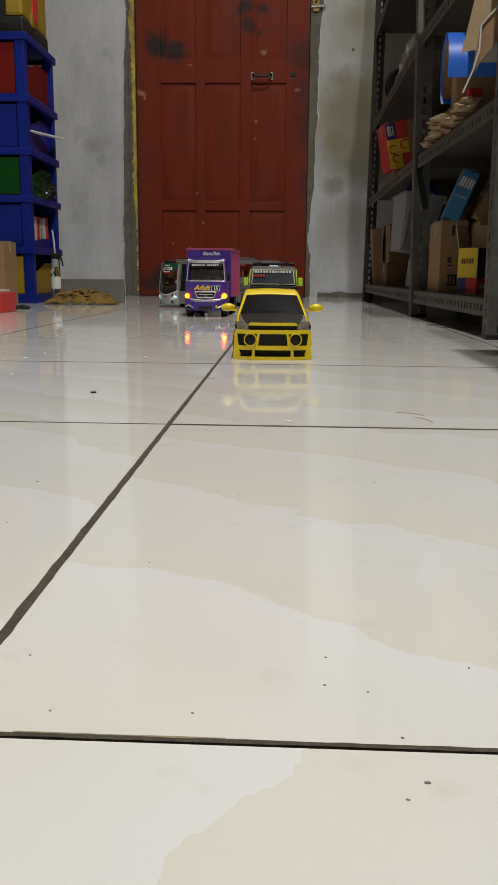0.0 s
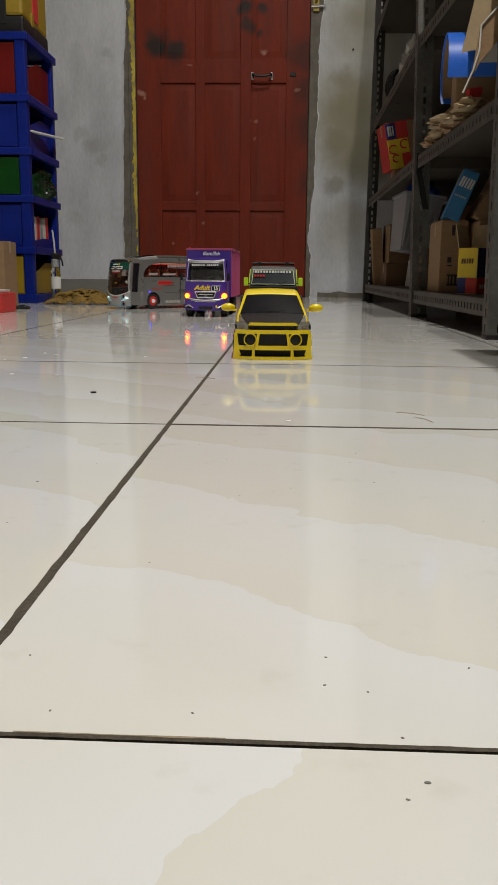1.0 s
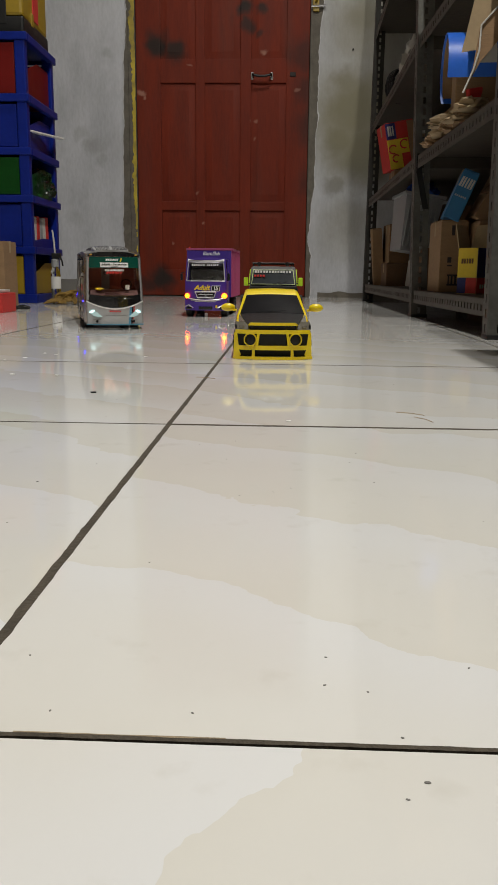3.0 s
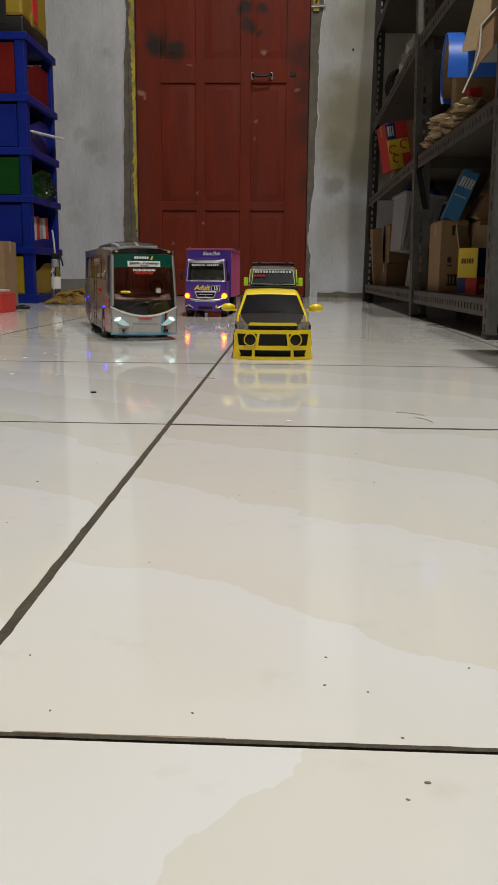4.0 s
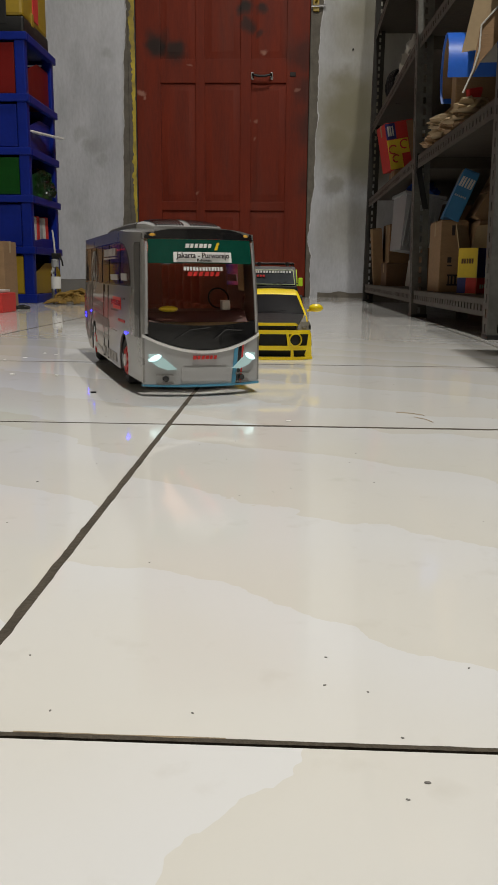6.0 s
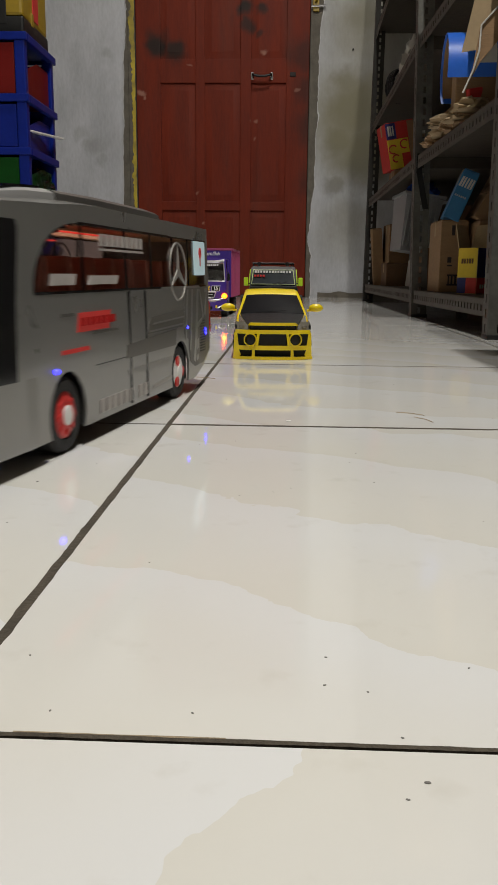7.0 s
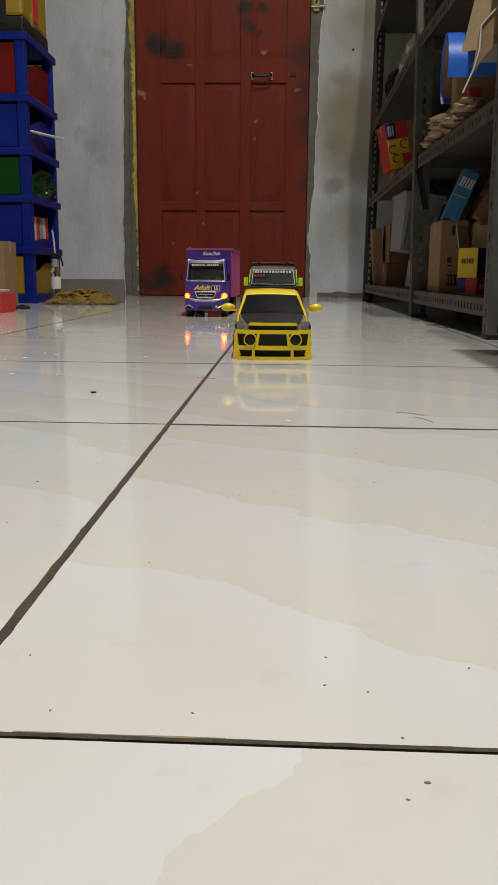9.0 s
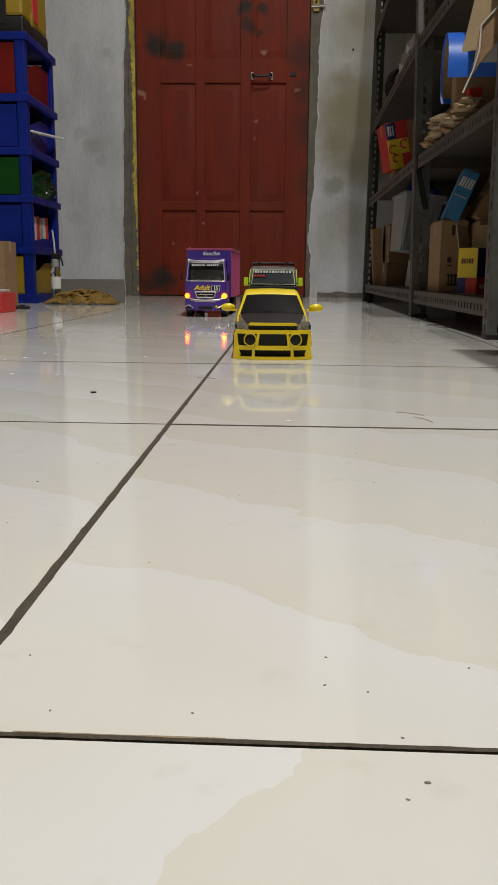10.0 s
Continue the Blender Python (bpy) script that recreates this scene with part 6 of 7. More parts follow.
    part("torn_edge", tube(BM(), [(x, 0.897, z) for x, z in FLAP_EDGE], 0.0016, 6), PAPER, torn, "pale torn edge")
    # near bay, upper shelves
    carton("large dark cardboard box on the upper shelf", 0.60, 1.33, S3, 0.30, 0.40, 0.28, 2, mat=CARD_DARK)
    carton("brown cardboard box on the upper shelf", 0.64, 1.40, S4, 0.28, 0.26, 0.24, -3)
    carton("brown cardboard box high on the rack", 0.60, 0.98, RZS[4] + 0.0012, 0.36, 0.28, 0.22, 4)
    carton("pale cardboard box high on the rack", 0.61, 1.36, RZS[4] + 0.0012, 0.38, 0.26, 0.25, -3, mat=CARD_PALE)
    carton("brown cardboard box on the top shelf", 0.60, 1.18, RZS[5] + 0.0012, 0.36, 0.62, 0.22, 0)
    # Two boxes above the view, placed to throw the floor's shadow patches.
    carton("unseen wide cardboard box jutting out over the shelf edge", 0.475, 1.06, S4, 0.30, 0.34, 0.05, 0, mat=CARD_PALE)
    carton("unseen wide cardboard box jutting out over the shelf edge", 0.500, 0.150, S4, 0.32, 0.20, 0.12, 0)
    # far bay
    carton("narrow brown cardboard box against the far post", 0.432, 2.66, S1, 0.040, 0.11, 0.205, -4, -5)
    carton("brown cardboard box with a loose flap", 0.485, 2.60, S1, 0.075, 0.14, 0.215, 3, flaps=[("f", 165)])
    carton("low brown cardboard box on the lowest shelf", 0.465, 2.40, S1, 0.090, 0.16, 0.075, 0, mat=CARD_DARK)
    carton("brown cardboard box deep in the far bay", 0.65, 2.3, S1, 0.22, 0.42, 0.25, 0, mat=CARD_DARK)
    single("white_board", box(BM(), (-0.002, -0.05, 0), (0.006, 0.05, 0.085), bevel=0.001), PAPER, "thin white board standing on the lowest shelf", "board", pose(0.480, 2.22, S1 + 0.001, 0, 6, 0))
    carton("plain box under the grey crate", 0.545, 2.12, S1, 0.10, 0.22, 0.115, 0, mat=CARD_DARK)
    crate = thing("plastic_crate", "grey ribbed plastic crate tipped on the shelf", "crate", pose(0.470, 2.16, 0.176, 0, 8, 4))
    bm = BM()
    loft(bm, [[(-a, -b, z), (a, -b, z), (a, b, z), (-a, b, z)] for a, b, z in ((0.045, 0.085, 0), (0.058, 0.10, 0.165), (0.064, 0.106, 0.166), (0.064, 0.106, 0.175), (0.054, 0.096, 0.175), (0.043, 0.083, 0.008))])
    part("body", bm, GREY_PLASTIC, crate)
    for k in range(7):
        x = -0.042 + k * 0.014
        part("rib", moved(box(BM(), (x - 0.0015, -0.101, 0.012), (x + 0.0015, -0.086, 0.160)), pose(0, 0, 0)), GREY_PLASTIC, crate)
    part("crumpled_bag", wrinkled(BM(), pose(0.01, 0, 0.175), 3, 0.6, 2.4, 3, (0.045, 0.08, 0.04)), BRIGHT_BLUE, crate, "crumpled blue plastic bag")
    ob, _ = carton("yellow and red printed box leaning on the middle shelf", 0.447, 2.27, FAR_SHELF + 0.052, 0.092, 0.12, 0.140, 6, -11, mat=PRINT_RED)
    face_print(ob, 0.046, 0.060, [("f", -0.046, -0.003, 0.0, 0.090, PRINT_YELLOW), ("f", -0.046, -0.014, 0.092, 0.140, PRINT_NAVY), ("f", -0.0025, 0.022, 0.045, 0.090, PRINT_YELLOW), ("f", 0.024, 0.046, 0.0, 0.140, CARD)])
    part("print", bars(BM(), -0.040, 0.102, 0.022, 0.030, 3, -0.0614, -0.0606, 0.0), PAPER, ob, "white bars of lettering")
    bm = BM()
    for c, r in (((-0.030, 0.060), 0.013), ((-0.024, 0.032), 0.011), ((0.008, 0.072), 0.013)):
        tube(bm, [(c[0] + r * math.cos(t), -0.0612, c[1] + r * math.sin(t)) for t in [0.6 + 0.45 * k for k in range(11)]], 0.0024, 6)
    part("print", bm, PRINT_RED, ob, "red curled mark")
    carton("flat card box under the leaning one", 0.475, 2.28, FAR_SHELF + 0.0012, 0.11, 0.14, 0.042, 0)
    carton("pale cardboard box on the middle shelf of the far bay", 0.62, 2.52, FAR_SHELF + 0.0012, 0.20, 0.26, 0.18, 0, mat=CARD_PALE)
    carton("brown cardboard box on the middle shelf", 0.66, 2.0, FAR_SHELF + 0.0012, 0.20, 0.36, 0.20, 2)
    carton("dark cardboard box low on the far upper shelf", 0.66, 2.35, S3, 0.22, 0.40, 0.20, 0, mat=CARD_DARK)
    coil = BM()
    for k in range(4):
        tube(coil, [(0.045 * math.cos(2 * math.pi * i / 24), 0.02 * k + 0.006 * math.sin(i), 0.052 + (0.045 + 0.002 * k) * math.sin(2 * math.pi * i / 24)) for i in range(25)], 0.0055, 8)
    single("cable_coil", coil, BLACK_PLASTIC, "coil of black cable standing on the upper shelf", "cable", pose(0.455, 2.30, S3, 0, 0, 12))
    single("plastic_bag", wrinkled(BM(), pose(0, 0, 0.024), 8, 0.55, 2.3, 4, (0.045, 0.06, 0.085)), PAPER, "crumpled white shopping bag on the upper shelf", "bag", pose(0.455, 2.05, S3 + 0.002))
    single("red_packet", wrinkled(BM(), pose(0, 0, 0.01), 5, 0.4, 2.0, 3, (0.03, 0.03, 0.035)), PRINT_RED, "crumpled red packet beside the bag", "packet", pose(0.438, 1.95, S3 + 0.001))
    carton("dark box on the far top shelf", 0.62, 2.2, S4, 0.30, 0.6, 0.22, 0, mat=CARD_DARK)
    # strap on the middle post
    strap = BM()
    skin(strap, [[(0.392 + a * 0.014 + 0.020 * max(0, b - 3) / 6, 1.545, 0.395 - 0.0145 * b) for a in range(2)] for b in range(10)], (0, -0.003, 0))
    single("rubber_strap", strap, BLACK_PLASTIC, "black rubber strap hung on the rack post", "strap")


# ---------- blue drawer tower ----------
def build_drawers():
    x0, x1, y0, y1 = -1.17, -0.769, 2.206, 2.535
    zs = [0.0, 0.187, 0.353, 0.503, 0.667, 0.852]
    tower = thing("drawer_tower", "tall blue plastic drawer tower with coloured drawers", "drawer unit")
    for x in (x0, x1 - 0.034):
        for y in (y0, y1 - 0.030):
            part("post", box(BM(), (x, y, 0.012), (x + 0.034, y + 0.030, zs[-1]), bevel=0.004), BLUE_PLASTIC, tower)
    for i, z in enumerate(zs):
        h = 0.024 if i else 0.030
        zb = max(0.0, z - h)
        rail = part("tray_frame", box(BM(), (x0 - 0.008, y0 - 0.006, zb if i else 0), (x1 + 0.008, y0 + 0.012, zb + h), bevel=0.003), BLUE_PLASTIC, tower)
        part("side_rail", box(BM(), (x1 - 0.012, y0 + 0.0125, zb if i else 0), (x1 + 0.008, y1 + 0.010, zb + h), bevel=0.003), BLUE_PLASTIC, rail)
        part("side_rail", box(BM(), (x0 - 0.008, y0 + 0.0125, zb if i else 0), (x0 + 0.012, y1 + 0.010, zb + h), bevel=0.003), BLUE_PLASTIC, rail)
        part("back_rail", box(BM(), (x0 + 0.0125, y1 - 0.006, zb if i else 0), (x1 - 0.0125, y1 + 0.010, zb + h), bevel=0.003), BLUE_PLASTIC, rail)
        if i in (0, 5):
            part("deck", box(BM(), (x0 + 0.004, y0 + 0.004, zb + h - 0.012), (x1 - 0.004, y1 - 0.002, zb + h - 0.006)), BLUE_PLASTIC, rail)
    mats = [(YELLOW_PLASTIC, "yellow"), (BLUE_PLASTIC, "blue"), (GREEN_PLASTIC, "green"), (BLUE_PLASTIC, "blue"), (RED_PLASTIC, "red")]
    for i, (mat, name) in enumerate(mats):
        z0, z1 = zs[i] + (0.031 if i == 0 else 0.002), zs[i + 1] - 0.026
        xa, xb, ya, yb = x0 + 0.036, x1 - 0.036, y0 + 0.004, y1 - 0.02
        d = part("drawer", box(BM(), (xa, ya, z0), (xb, ya + 0.006, z1 - 0.004), bevel=0.002), mat, tower, name + " drawer front")
        part("grip", box(BM(), (xa + 0.10, ya - 0.008, z1 - 0.022), (xb - 0.10, ya + 0.001, z1 - 0.012), bevel=0.002), mat, d)
        part("drawer_bottom", box(BM(), (xa, ya + 0.006, z0), (xb + 0.022, yb, z0 + 0.004)), mat, d)
        hf = 0.22 if i == 1 else 0.80
        for xx in (xa, xb + 0.020):
            part("drawer_side", prism(BM(), [(ya + 0.032, z0), (yb, z0), (yb, z0 + (z1 - z0) * hf), (ya + 0.17, z0 + (z1 - z0) * hf), (ya + 0.032, z0 + (z1 - z0) * hf * 0.6)], "x", xx, xx + 0.004), mat, d)
        part("drawer_back", box(BM(), (xa, yb, z0), (xb + 0.024, yb + 0.004, z0 + (z1 - z0) * 0.8)), mat, d)
    part("back_panel", box(BM(), (x0 + 0.03, y1 - 0.012, 0.03), (x1 - 0.004, y1 - 0.0075, zs[-1] - 0.03)), BLUE_PLASTIC, tower)
    # things in the open sides
    for k, (mat, h) in enumerate(((PAPER, 0.095), (PRINT_RED, 0.100), (GREY_PLASTIC, 0.09), (PAPER, 0.098), (PRINT_RED, 0.102))):
        ob = single("medicine_box", box(BM(), (-0.03, -0.014, 0), (0.012, 0.014, h), bevel=0.0015), mat, "small red or white packet stored in the drawer tower", "packet", pose(x1 - 0.030, y0 + 0.10 + 0.034 * k, zs[1] + 0.0065, 0, 0, 4 - 2 * k), "packets in the tower")
    single("steel_ruler", box(BM(), (-0.012, -0.13, 0), (0.012, 0.13, 0.006), bevel=0.0015), WHITE, "bright flat metal bar sticking out of the tower", "metal bar", pose(x1 + 0.006, y0 + 0.180, 0.566, 3, 4, -9))
    single("plastic_bag", wrinkled(BM(), pose(0, 0, 0.02), 6, 0.5, 2.4, 4, (0.045, 0.10, 0.062)), CLEAR, "clear crumpled plastic bag bulging from the tower", "bag", pose(x1 - 0.032, y0 + 0.19, zs[2] + 0.012))
    # tool case on top
    case = thing("tool_case", "yellow and black tool case on the drawer tower", "tool case", pose(-0.952, 2.375, zs[-1] + 0.001))
    part("base", box(BM(), (-0.175, -0.14, 0), (0.175, 0.14, 0.055), bevel=0.008), BLACK_PLASTIC, case, "black lower shell")
    part("lid", box(BM(), (-0.172, -0.137, 0.0555), (0.172, 0.137, 0.23), bevel=0.010), YELLOW_PLASTIC, case, "yellow upper shell")
    part("band", box(BM(), (0.1700, -0.030, 0.070), (0.1745, 0.030, 0.225), bevel=0.001), PRINT_RED, case, "dark red side band")
    part("front_panel", box(BM(), (-0.176, -0.1415, 0.03), (0.12, -0.1365, 0.235), bevel=0.002), BLACK_PLASTIC, case, "black front panel")
    part("latch", box(BM(), (0.170, -0.055, 0.045), (0.178, -0.035, 0.085), bevel=0.002), YELLOW_PLASTIC, case, "yellow latch")


# ---------- floor-level clutter beside the tower ----------
def build_clutter():
    ob, _ = carton("brown cardboard box with a dark smudge, on the floor", -0.871, 2.00, 0.0, 0.185, 0.12, 0.192, 0)
    part("smudge", wrinkled(BM(), pose(0.045, -0.0602, 0.098), 12, 0.5, 1.6, 3, (0.026, 0.0012, 0.040), flat=False), INK, ob, "dark round smudge")
    part("tape_strip", box(BM(), (0.070, -0.0608, 0.165), (0.075, -0.0598, 0.1915)), PAPER, ob)
    red = thing("red_box", "small red and white printed box on the floor", "box", pose(-0.703, 1.55, 0, 0, 0, 0))
    part("body", box(BM(), (-0.075, -0.02, 0), (0.055, 0.09, 0.050), bevel=0.002), PRINT_RED, red)
    part("lid", box(BM(), (-0.075, -0.021, 0.0505), (0.040, 0.09, 0.058), bevel=0.001), PAPER, red, "white lid edge")
    part("print", bars(BM(), -0.03, 0.022, 0.05, 0.020, 3, -0.0212, -0.0202), PAPER, red, "white bars of lettering")
    part("print", bars(BM(), -0.03, 0.008, 0.06, 0.006, 6, -0.0212, -0.0202), PAPER, red, "white bars of lettering")
    bm = BM()
    for a, b in (((0.033, 0.018), (0.033, 0.042)), ((0.033, 0.042), (0.049, 0.042)), ((0.049, 0.042), (0.044, 0.018)), ((0.044, 0.018), (0.033, 0.018)), ((0.036, 0.030), (0.047, 0.033))):
        tube(bm, [(a[0], -0.0205, a[1]), (b[0], -0.0205, b[1])], 0.0009, 6)
    part("print", bm, PAPER, red, "white line drawing of a label")
    single("rubber_piece", wrinkled(BM(), pose(0, 0, 0.0025), 4, 0.3, 1.5, 3, (0.022, 0.009, 0.009)), BLACK_PLASTIC, "small black rubber piece lying on the floor", "rubber piece", pose(-0.672, 1.765, 0.0, 0, 0, 8))
    slab = thing("foam_board", "low grey board standing on edge behind the cloth", "board", pose(-0.612, 2.345, 0, 0, 0, 0))
    part("board", box(BM(), (-0.120, -0.008, 0), (0.120, 0.008, 0.079), bevel=0.002), SLAB, slab)
    part("board_edge", box(BM(), (-0.119, -0.007, 0.0793), (0.119, 0.007, 0.081), bevel=0.0005), CEMENT, slab)
    # heap of cloth: overlapping folds
    heap = BM()
    rnd = random.Random(11)
    n, m = 110, 60
    def hz(u, v):
        x, y = u * 2 - 1, v * 2 - 1
        env = max(0, 1 - abs(x) ** 2.6) * max(0, 1 - abs(y) ** 2.2)
        q = Vector((x * 2.6 + 0.5 * y, y * 1.6, 1.3))
        q += Vector((0.5 * noise.noise(q * 0.8), 0.9 * noise.noise(q * 0.9 + Vector((7, 0, 0))), 0))
        fold = 1 - abs(noise.noise(q * 1.5)) * 3.2
        fold2 = 1 - abs(noise.noise(q * 3.1 + Vector((4, 1, 0)))) * 3.0
        bulk = 0.8 + 0.5 * noise.noise(Vector((x * 1.3 + 3, y, 0)))
        return env ** 0.4 * (0.017 * bulk + 0.009 * fold + 0.006 * fold2)
    grid = []
    for j in range(m + 1):
        row = []
        for i in range(n + 1):
            u, v = i / n, j / m
            w = 0.116 + 0.010 * noise.noise((v * 4, 2, 0))
            row.append(((u * 2 - 1) * w, (v * 2 - 1) * (0.070 + 0.016 * noise.noise((u * 6, 5, 0))), 0.004 + max(0, hz(u, v))))
        grid.append(row)
    skin(heap, grid, (0, 0, -0.0035))
    for k in range(64):
        cx, cy, ang = rnd.uniform(-0.085, 0.085), rnd.uniform(-0.048, 0.035), rnd.uniform(-0.9, 0.9) + (math.pi if k % 2 else 0)
        ln, bend, r0, lift = rnd.uniform(0.035, 0.080), rnd.uniform(-2.6, 2.6), rnd.uniform(0.0024, 0.0050), rnd.uniform(0.0, 0.016)
        rings, px, py = [], cx - 0.5 * ln * math.cos(ang), cy - 0.3 * ln * math.sin(ang)
        for i in range(15):
            t = i / 14
            a = ang + bend * (t - 0.5)
            px += ln / 14 * math.cos(a)
            py += ln / 14 * math.sin(a) * 0.6
            env = max(0.05, 1 - (px / 0.118) ** 2) * max(0.05, 1 - (py / 0.075) ** 2)
            r = r0 * (0.25 + 0.75 * math.sin(math.pi * t) ** 0.6) * (1 + 0.4 * noise.noise((k, t * 5, 0)))
            zc = max(r * 0.7, 0.037 * env ** 0.6 + lift * math.sin(math.pi * t) - 0.004)
            nx, ny = -math.sin(a), math.cos(a)
            rings.append([(px + nx * r * 1.35 * math.cos(q), py + ny * r * 1.35 * math.cos(q), zc + r * math.sin(q) * (1 + 0.5 * noise.noise((k + 3, t * 9, q)))) for q in [2 * math.pi * m_ / 10 for m_ in range(10)]])
        loft(heap, rings)
    cloth = single("cloth", heap, CLOTH, "crumpled ochre cleaning cloth heaped on the floor", "cloth", pose(-0.606, 2.205, 0.0, 0, 0, 2), smooth=70)
    blend = cloth.modifiers.new("blend", "REMESH")
    blend.mode, blend.voxel_size, blend.use_smooth_shade = "VOXEL", 0.0017, True
    bpy.context.view_layer.update()
    fused = bpy.data.meshes.new_from_object(cloth.evaluated_get(bpy.context.evaluated_depsgraph_get()))
    cloth.modifiers.clear()
    cloth.data = fused
    # sprayer bottle
    bottle = thing("spray_bottle", "clear spray bottle with a white label and grey trigger", "bottle", pose(-0.722, 2.300, 0))
    part("flask", lathe(BM(), [(0.013, 0.0), (0.0165, 0.004), (0.0165, 0.098), (0.014, 0.112), (0.010, 0.120), (0.010, 0.128)], None, 24), CLEAR, bottle)
    part("label", lathe(BM(), [(0.0168, 0.048), (0.0170, 0.049), (0.0170, 0.088), (0.0168, 0.089)], None, 24), WHITE, bottle, "white label")
    part("collar", lathe(BM(), [(0.013, 0.122), (0.0135, 0.124), (0.0135, 0.146), (0.009, 0.150)], None, 20), GREY_PLASTIC, bottle)
    part("trigger_head", box(BM(), (-0.010, -0.012, 0.150), (0.020, 0.012, 0.168), bevel=0.003), BLACK_PLASTIC, bottle)
    part("trigger", tube(BM(), [(0.016, 0, 0.156), (0.024, 0, 0.142), (0.026, 0, 0.125)], 0.003), BLACK_PLASTIC, bottle)
    part("wand", tube(BM(), [(0.0, 0, 0.166), (-0.002, 0, 0.205), (-0.006, 0, 0.245)], 0.0032), PAPER, bottle, "thin pale nozzle tube")
    # litter on the tiles
    litter = BM()
    rnd = random.Random(21)
    for _ in range(170):
        x, y = rnd.uniform(-0.75, 0.36), rnd.uniform(-0.12, 2.2)
        r = rnd.choice((0.0004, 0.0005, 0.0007)) * (0.6 + 0.5 * min(1, max(0, y)))
        bmesh.ops.create_icosphere(litter, subdivisions=1, radius=r, matrix=pose(x, y, r * 0.3, 0, 0, rnd.uniform(0, 180)) @ Matrix.Diagonal((rnd.uniform(1, 2.2), 1, 0.45, 1)))
    near = [(0.114, -0.413), (-0.044, -0.168), (0.033, -0.283), (0.105, -0.375), (0.111, -0.396), (0.061, -0.187), (0.086, -0.171), (0.077, -0.179), (0.012, -0.36), (0.17, -0.221), (0.129, -0.156),
            (0.029, -0.069), (0.049, -0.109), (-0.023, -0.126), (0.095, -0.356), (0.094, -0.372), (0.134, -0.36), (0.026, -0.389), (0.061, -0.388), (0.109, -0.419), (-0.036, -0.238)]
    for i, (x, y) in enumerate(near):
        r = 0.0005 if i < 2 else 0.00032
        bmesh.ops.create_icosphere(litter, subdivisions=2, radius=r, matrix=pose(x, y, r * 0.2, 0, 0, 37 * i) @ Matrix.Diagonal((1.6, 1, 0.35, 1)))
    single("floor_crumbs", litter, SLAB, "fine grey crumbs and grit scattered on the tiles", "crumbs", kind="stuff")
    for x, y, a in ((0.180, 0.060, -32), (0.186, 0.034, -62), (0.001, 0.263, -25)):
        single("straw", tube(BM(), [(-0.013, 0, 0.0004), (0, 0.001, 0.0006), (0.011, -0.001, 0.0004)], 0.00025, 6), CARD_PALE, "thin dry straw lying on the tile", "straw", pose(x, y, 0, 0, 0, a), "straws on the floor")
    # Flat white flecks stand in for small specular glints on the tiles.
    flakes = BM()
    for i, (x, y) in enumerate(GLINTS):
        bmesh.ops.create_icosphere(flakes, subdivisions=2, radius=0.0022, matrix=pose(x, y, 0.0003, 0, 0, 50 * i) @ Matrix.Diagonal((1.7 if i % 2 else 1.0, 0.8, 0.14, 1)))
    single("glint_flecks", flakes, WHITE, "few tiny white flecks drawn as glints on the tiles", "flakes", kind="stuff")
    single("black_chip", box(BM(), (-0.0024, -0.0022, 0), (0.0024, 0.0022, 0.0012), bevel=0.0003), BLACK_PLASTIC, "tiny black plastic chip on the tile", "plastic chip", pose(*CHIP, 0, 0, 0, 20))


CHIP = (-0.089, 0.148)
GLINTS = [(-0.236, 0.499), (-0.217, 0.486), (-0.261, 0.416), (-0.204, 0.273), (-0.156, 0.269), (-0.097, 0.473), (0.085, 0.021), (-0.243, 0.439), (-0.085, 1.506), (-0.358, 1.475)]
build_rack_contents()
build_drawers()
build_clutter()


build_tiles(FLOOR)


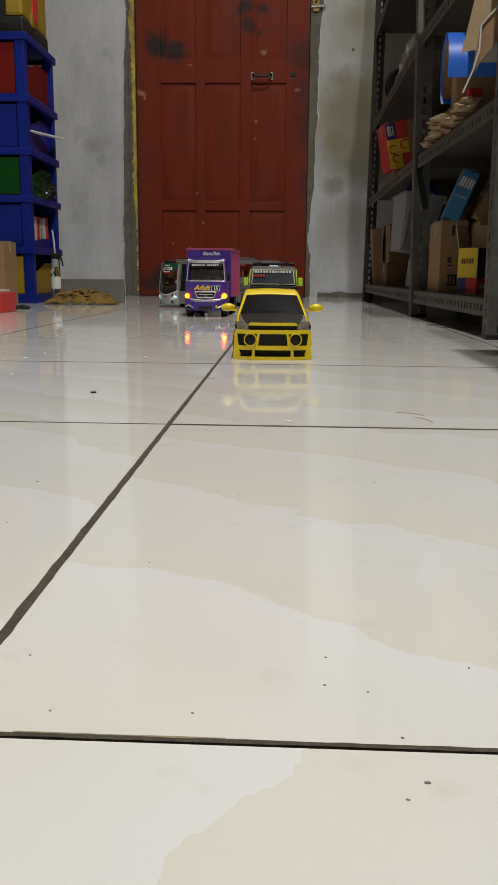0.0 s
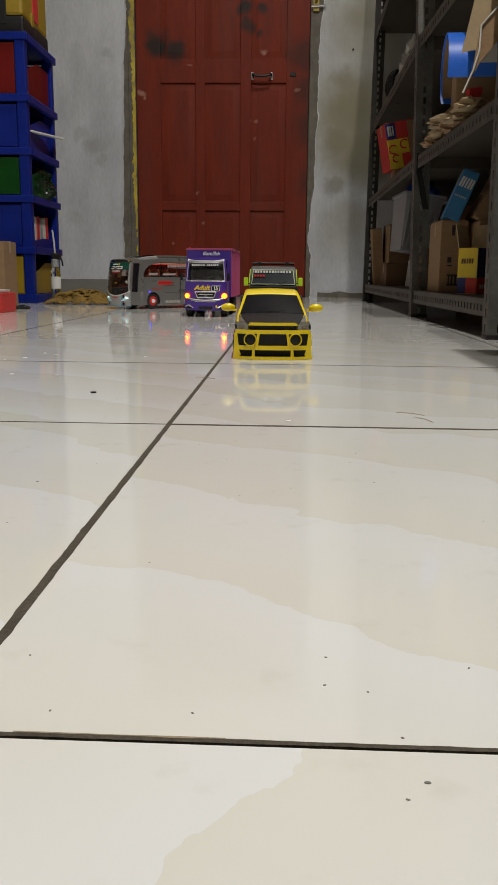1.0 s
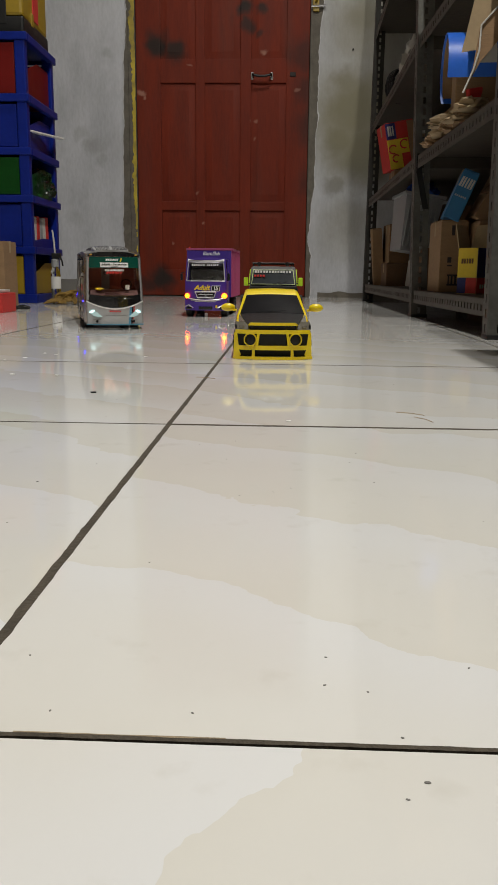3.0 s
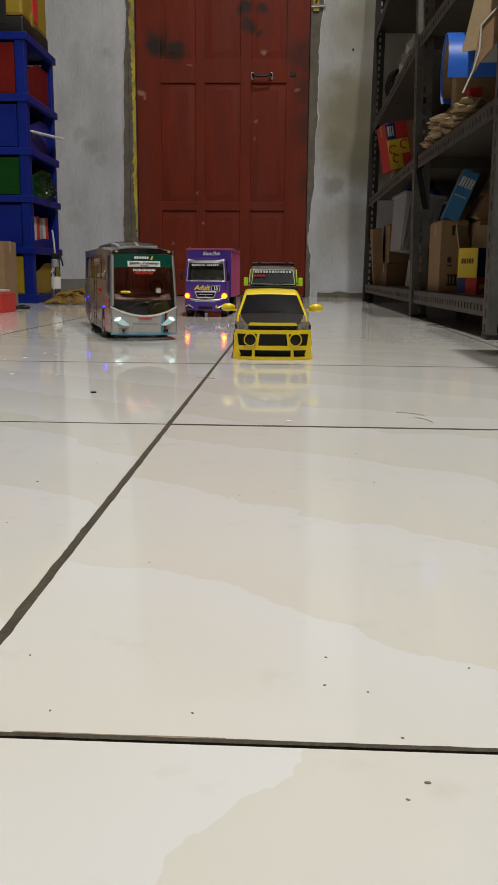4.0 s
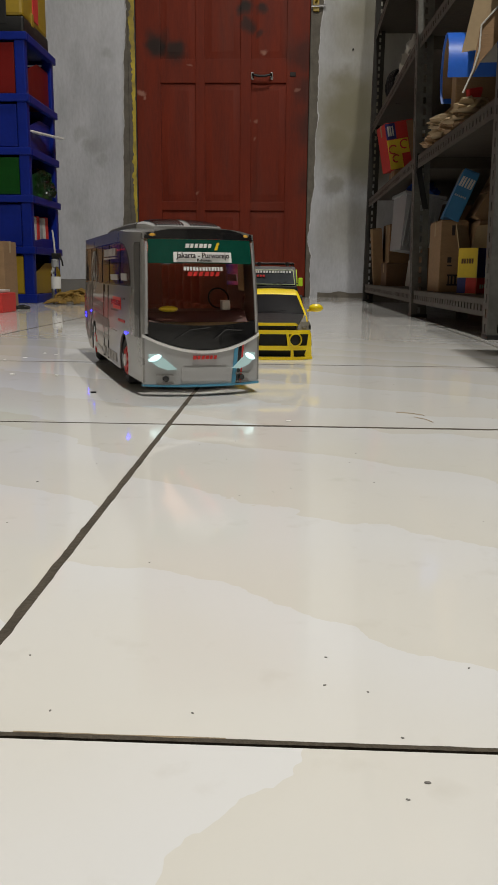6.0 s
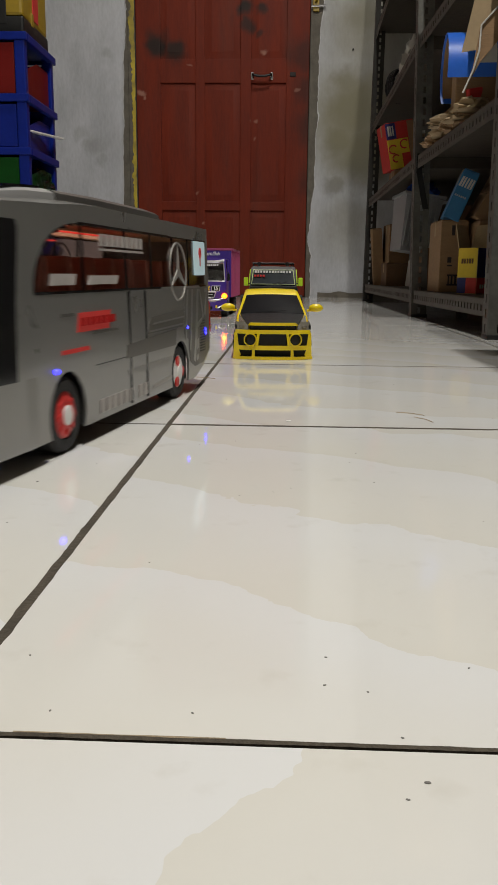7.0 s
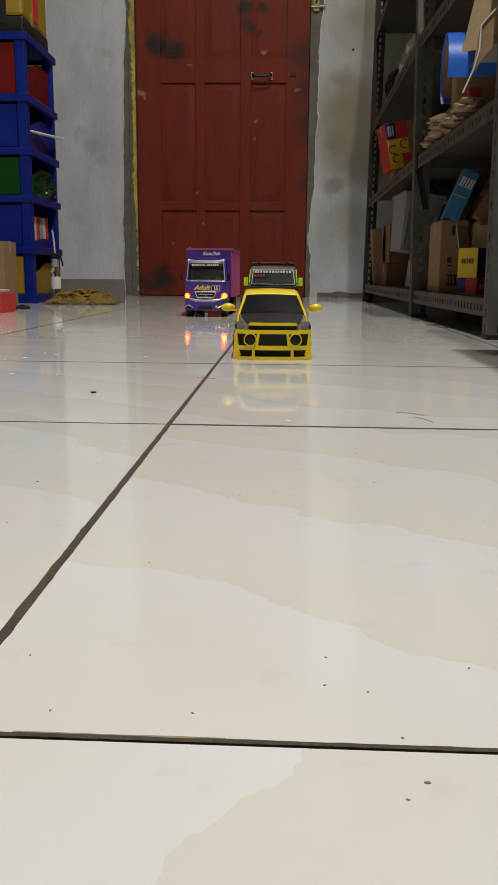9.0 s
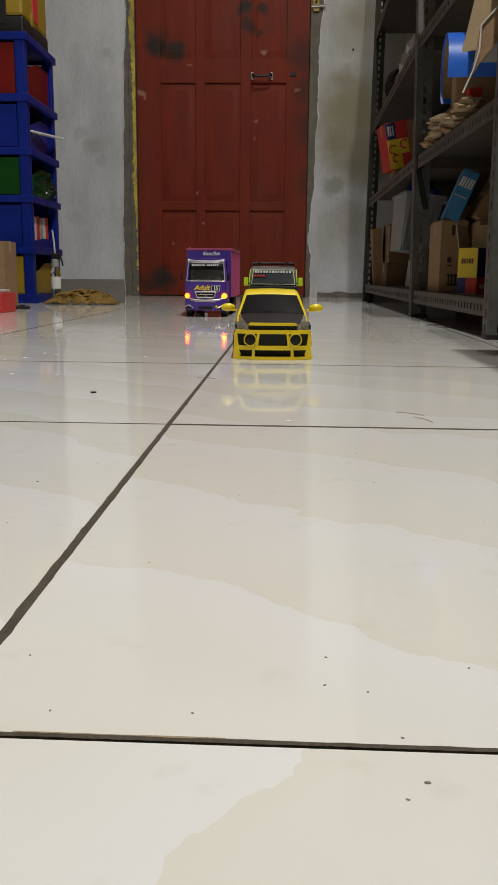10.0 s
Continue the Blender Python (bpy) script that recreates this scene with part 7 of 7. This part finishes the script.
# ---------- what moves ----------
# Seconds, the bus's front centre on the floor, and its heading in degrees.
BUS_PATH = [(0.0, -0.288, 2.020, -48.0), (0.3, -0.293, 2.005, -46.5), (0.5, -0.312, 1.982, -45.0), (0.7, -0.352, 1.945, -44.2), (0.9, -0.395, 1.893, -42.5),
            (1.1, -0.425, 1.805, -37.5), (1.3, -0.443, 1.708, -31.1), (1.5, -0.452, 1.622, -25.5), (1.7, -0.452, 1.540, -20.5), (2.0, -0.435, 1.418, -11.6),
            (2.3, -0.388, 1.265, -2.2), (2.5, -0.346, 1.165, 4.0), (2.7, -0.302, 1.074, 9.6), (3.1, -0.222, 0.952, 18.5), (3.5, -0.158, 0.868, 25.0),
            (3.8, -0.138, 0.803, 24.0), (4.1, -0.151, 0.698, 15.2), (4.3, -0.172, 0.630, 9.0), (4.5, -0.184, 0.564, 5.7), (4.8, -0.157, 0.470, 8.1),
            (5.0, -0.125, 0.416, 11.6), (5.2, -0.088, 0.366, 15.6), (5.5, -0.027, 0.306, 22.8), (5.7, 0.002, 0.258, 24.1), (6.0, 0.008, 0.150, 20.0),
            (6.4, -0.025, 0.018, 9.0), (6.8, -0.077, -0.119, -3.4), (7.0, -0.113, -0.176, -9.2), (7.25, -0.164, -0.226, -16.8), (7.5, -0.214, -0.267, -23.0),
            (8.0, -0.259, -0.376, -23.2), (8.2, -0.2945, -0.405, -26.3), (8.4, -0.328, -0.436, -29.5), (8.8, -0.410, -0.530, -34.0), (9.3, -0.500, -0.640, -38.0), (10.0, -0.590, -0.760, -40.0)]


def bus_at(t):
    for (t0, x0, y0, a0), (t1, x1, y1, a1) in zip(BUS_PATH, BUS_PATH[1:]):
        if t <= t1 + 1e-6:
            k = (t - t0) / (t1 - t0)
            return x0 + (x1 - x0) * k, y0 + (y1 - y0) * k, a0 + (a1 - a0) * k
    return BUS_PATH[-1][1:]


def motions():
    walk(BUS, [(t, pose(x, y, 0, 0, 0, a)) for t, x, y, a in BUS_PATH])
    for hub in BUS_WHEELS:
        rolled, last, rows = 0.0, None, []
        lx, ly, lz = hub.location
        for i in range(101):
            x, y, a = bus_at(i / 10)
            c, s = math.cos(radians(a)), math.sin(radians(a))
            here = Vector((x + c * lx - s * ly, y + s * lx + c * ly))
            if last is not None:
                rolled += min(80.0, math.degrees((here - last).length / WRAD))
            last = here
            rows.append((i / 10, pose(lx, ly, lz, rolled)))
        walk(hub, rows)


motions()
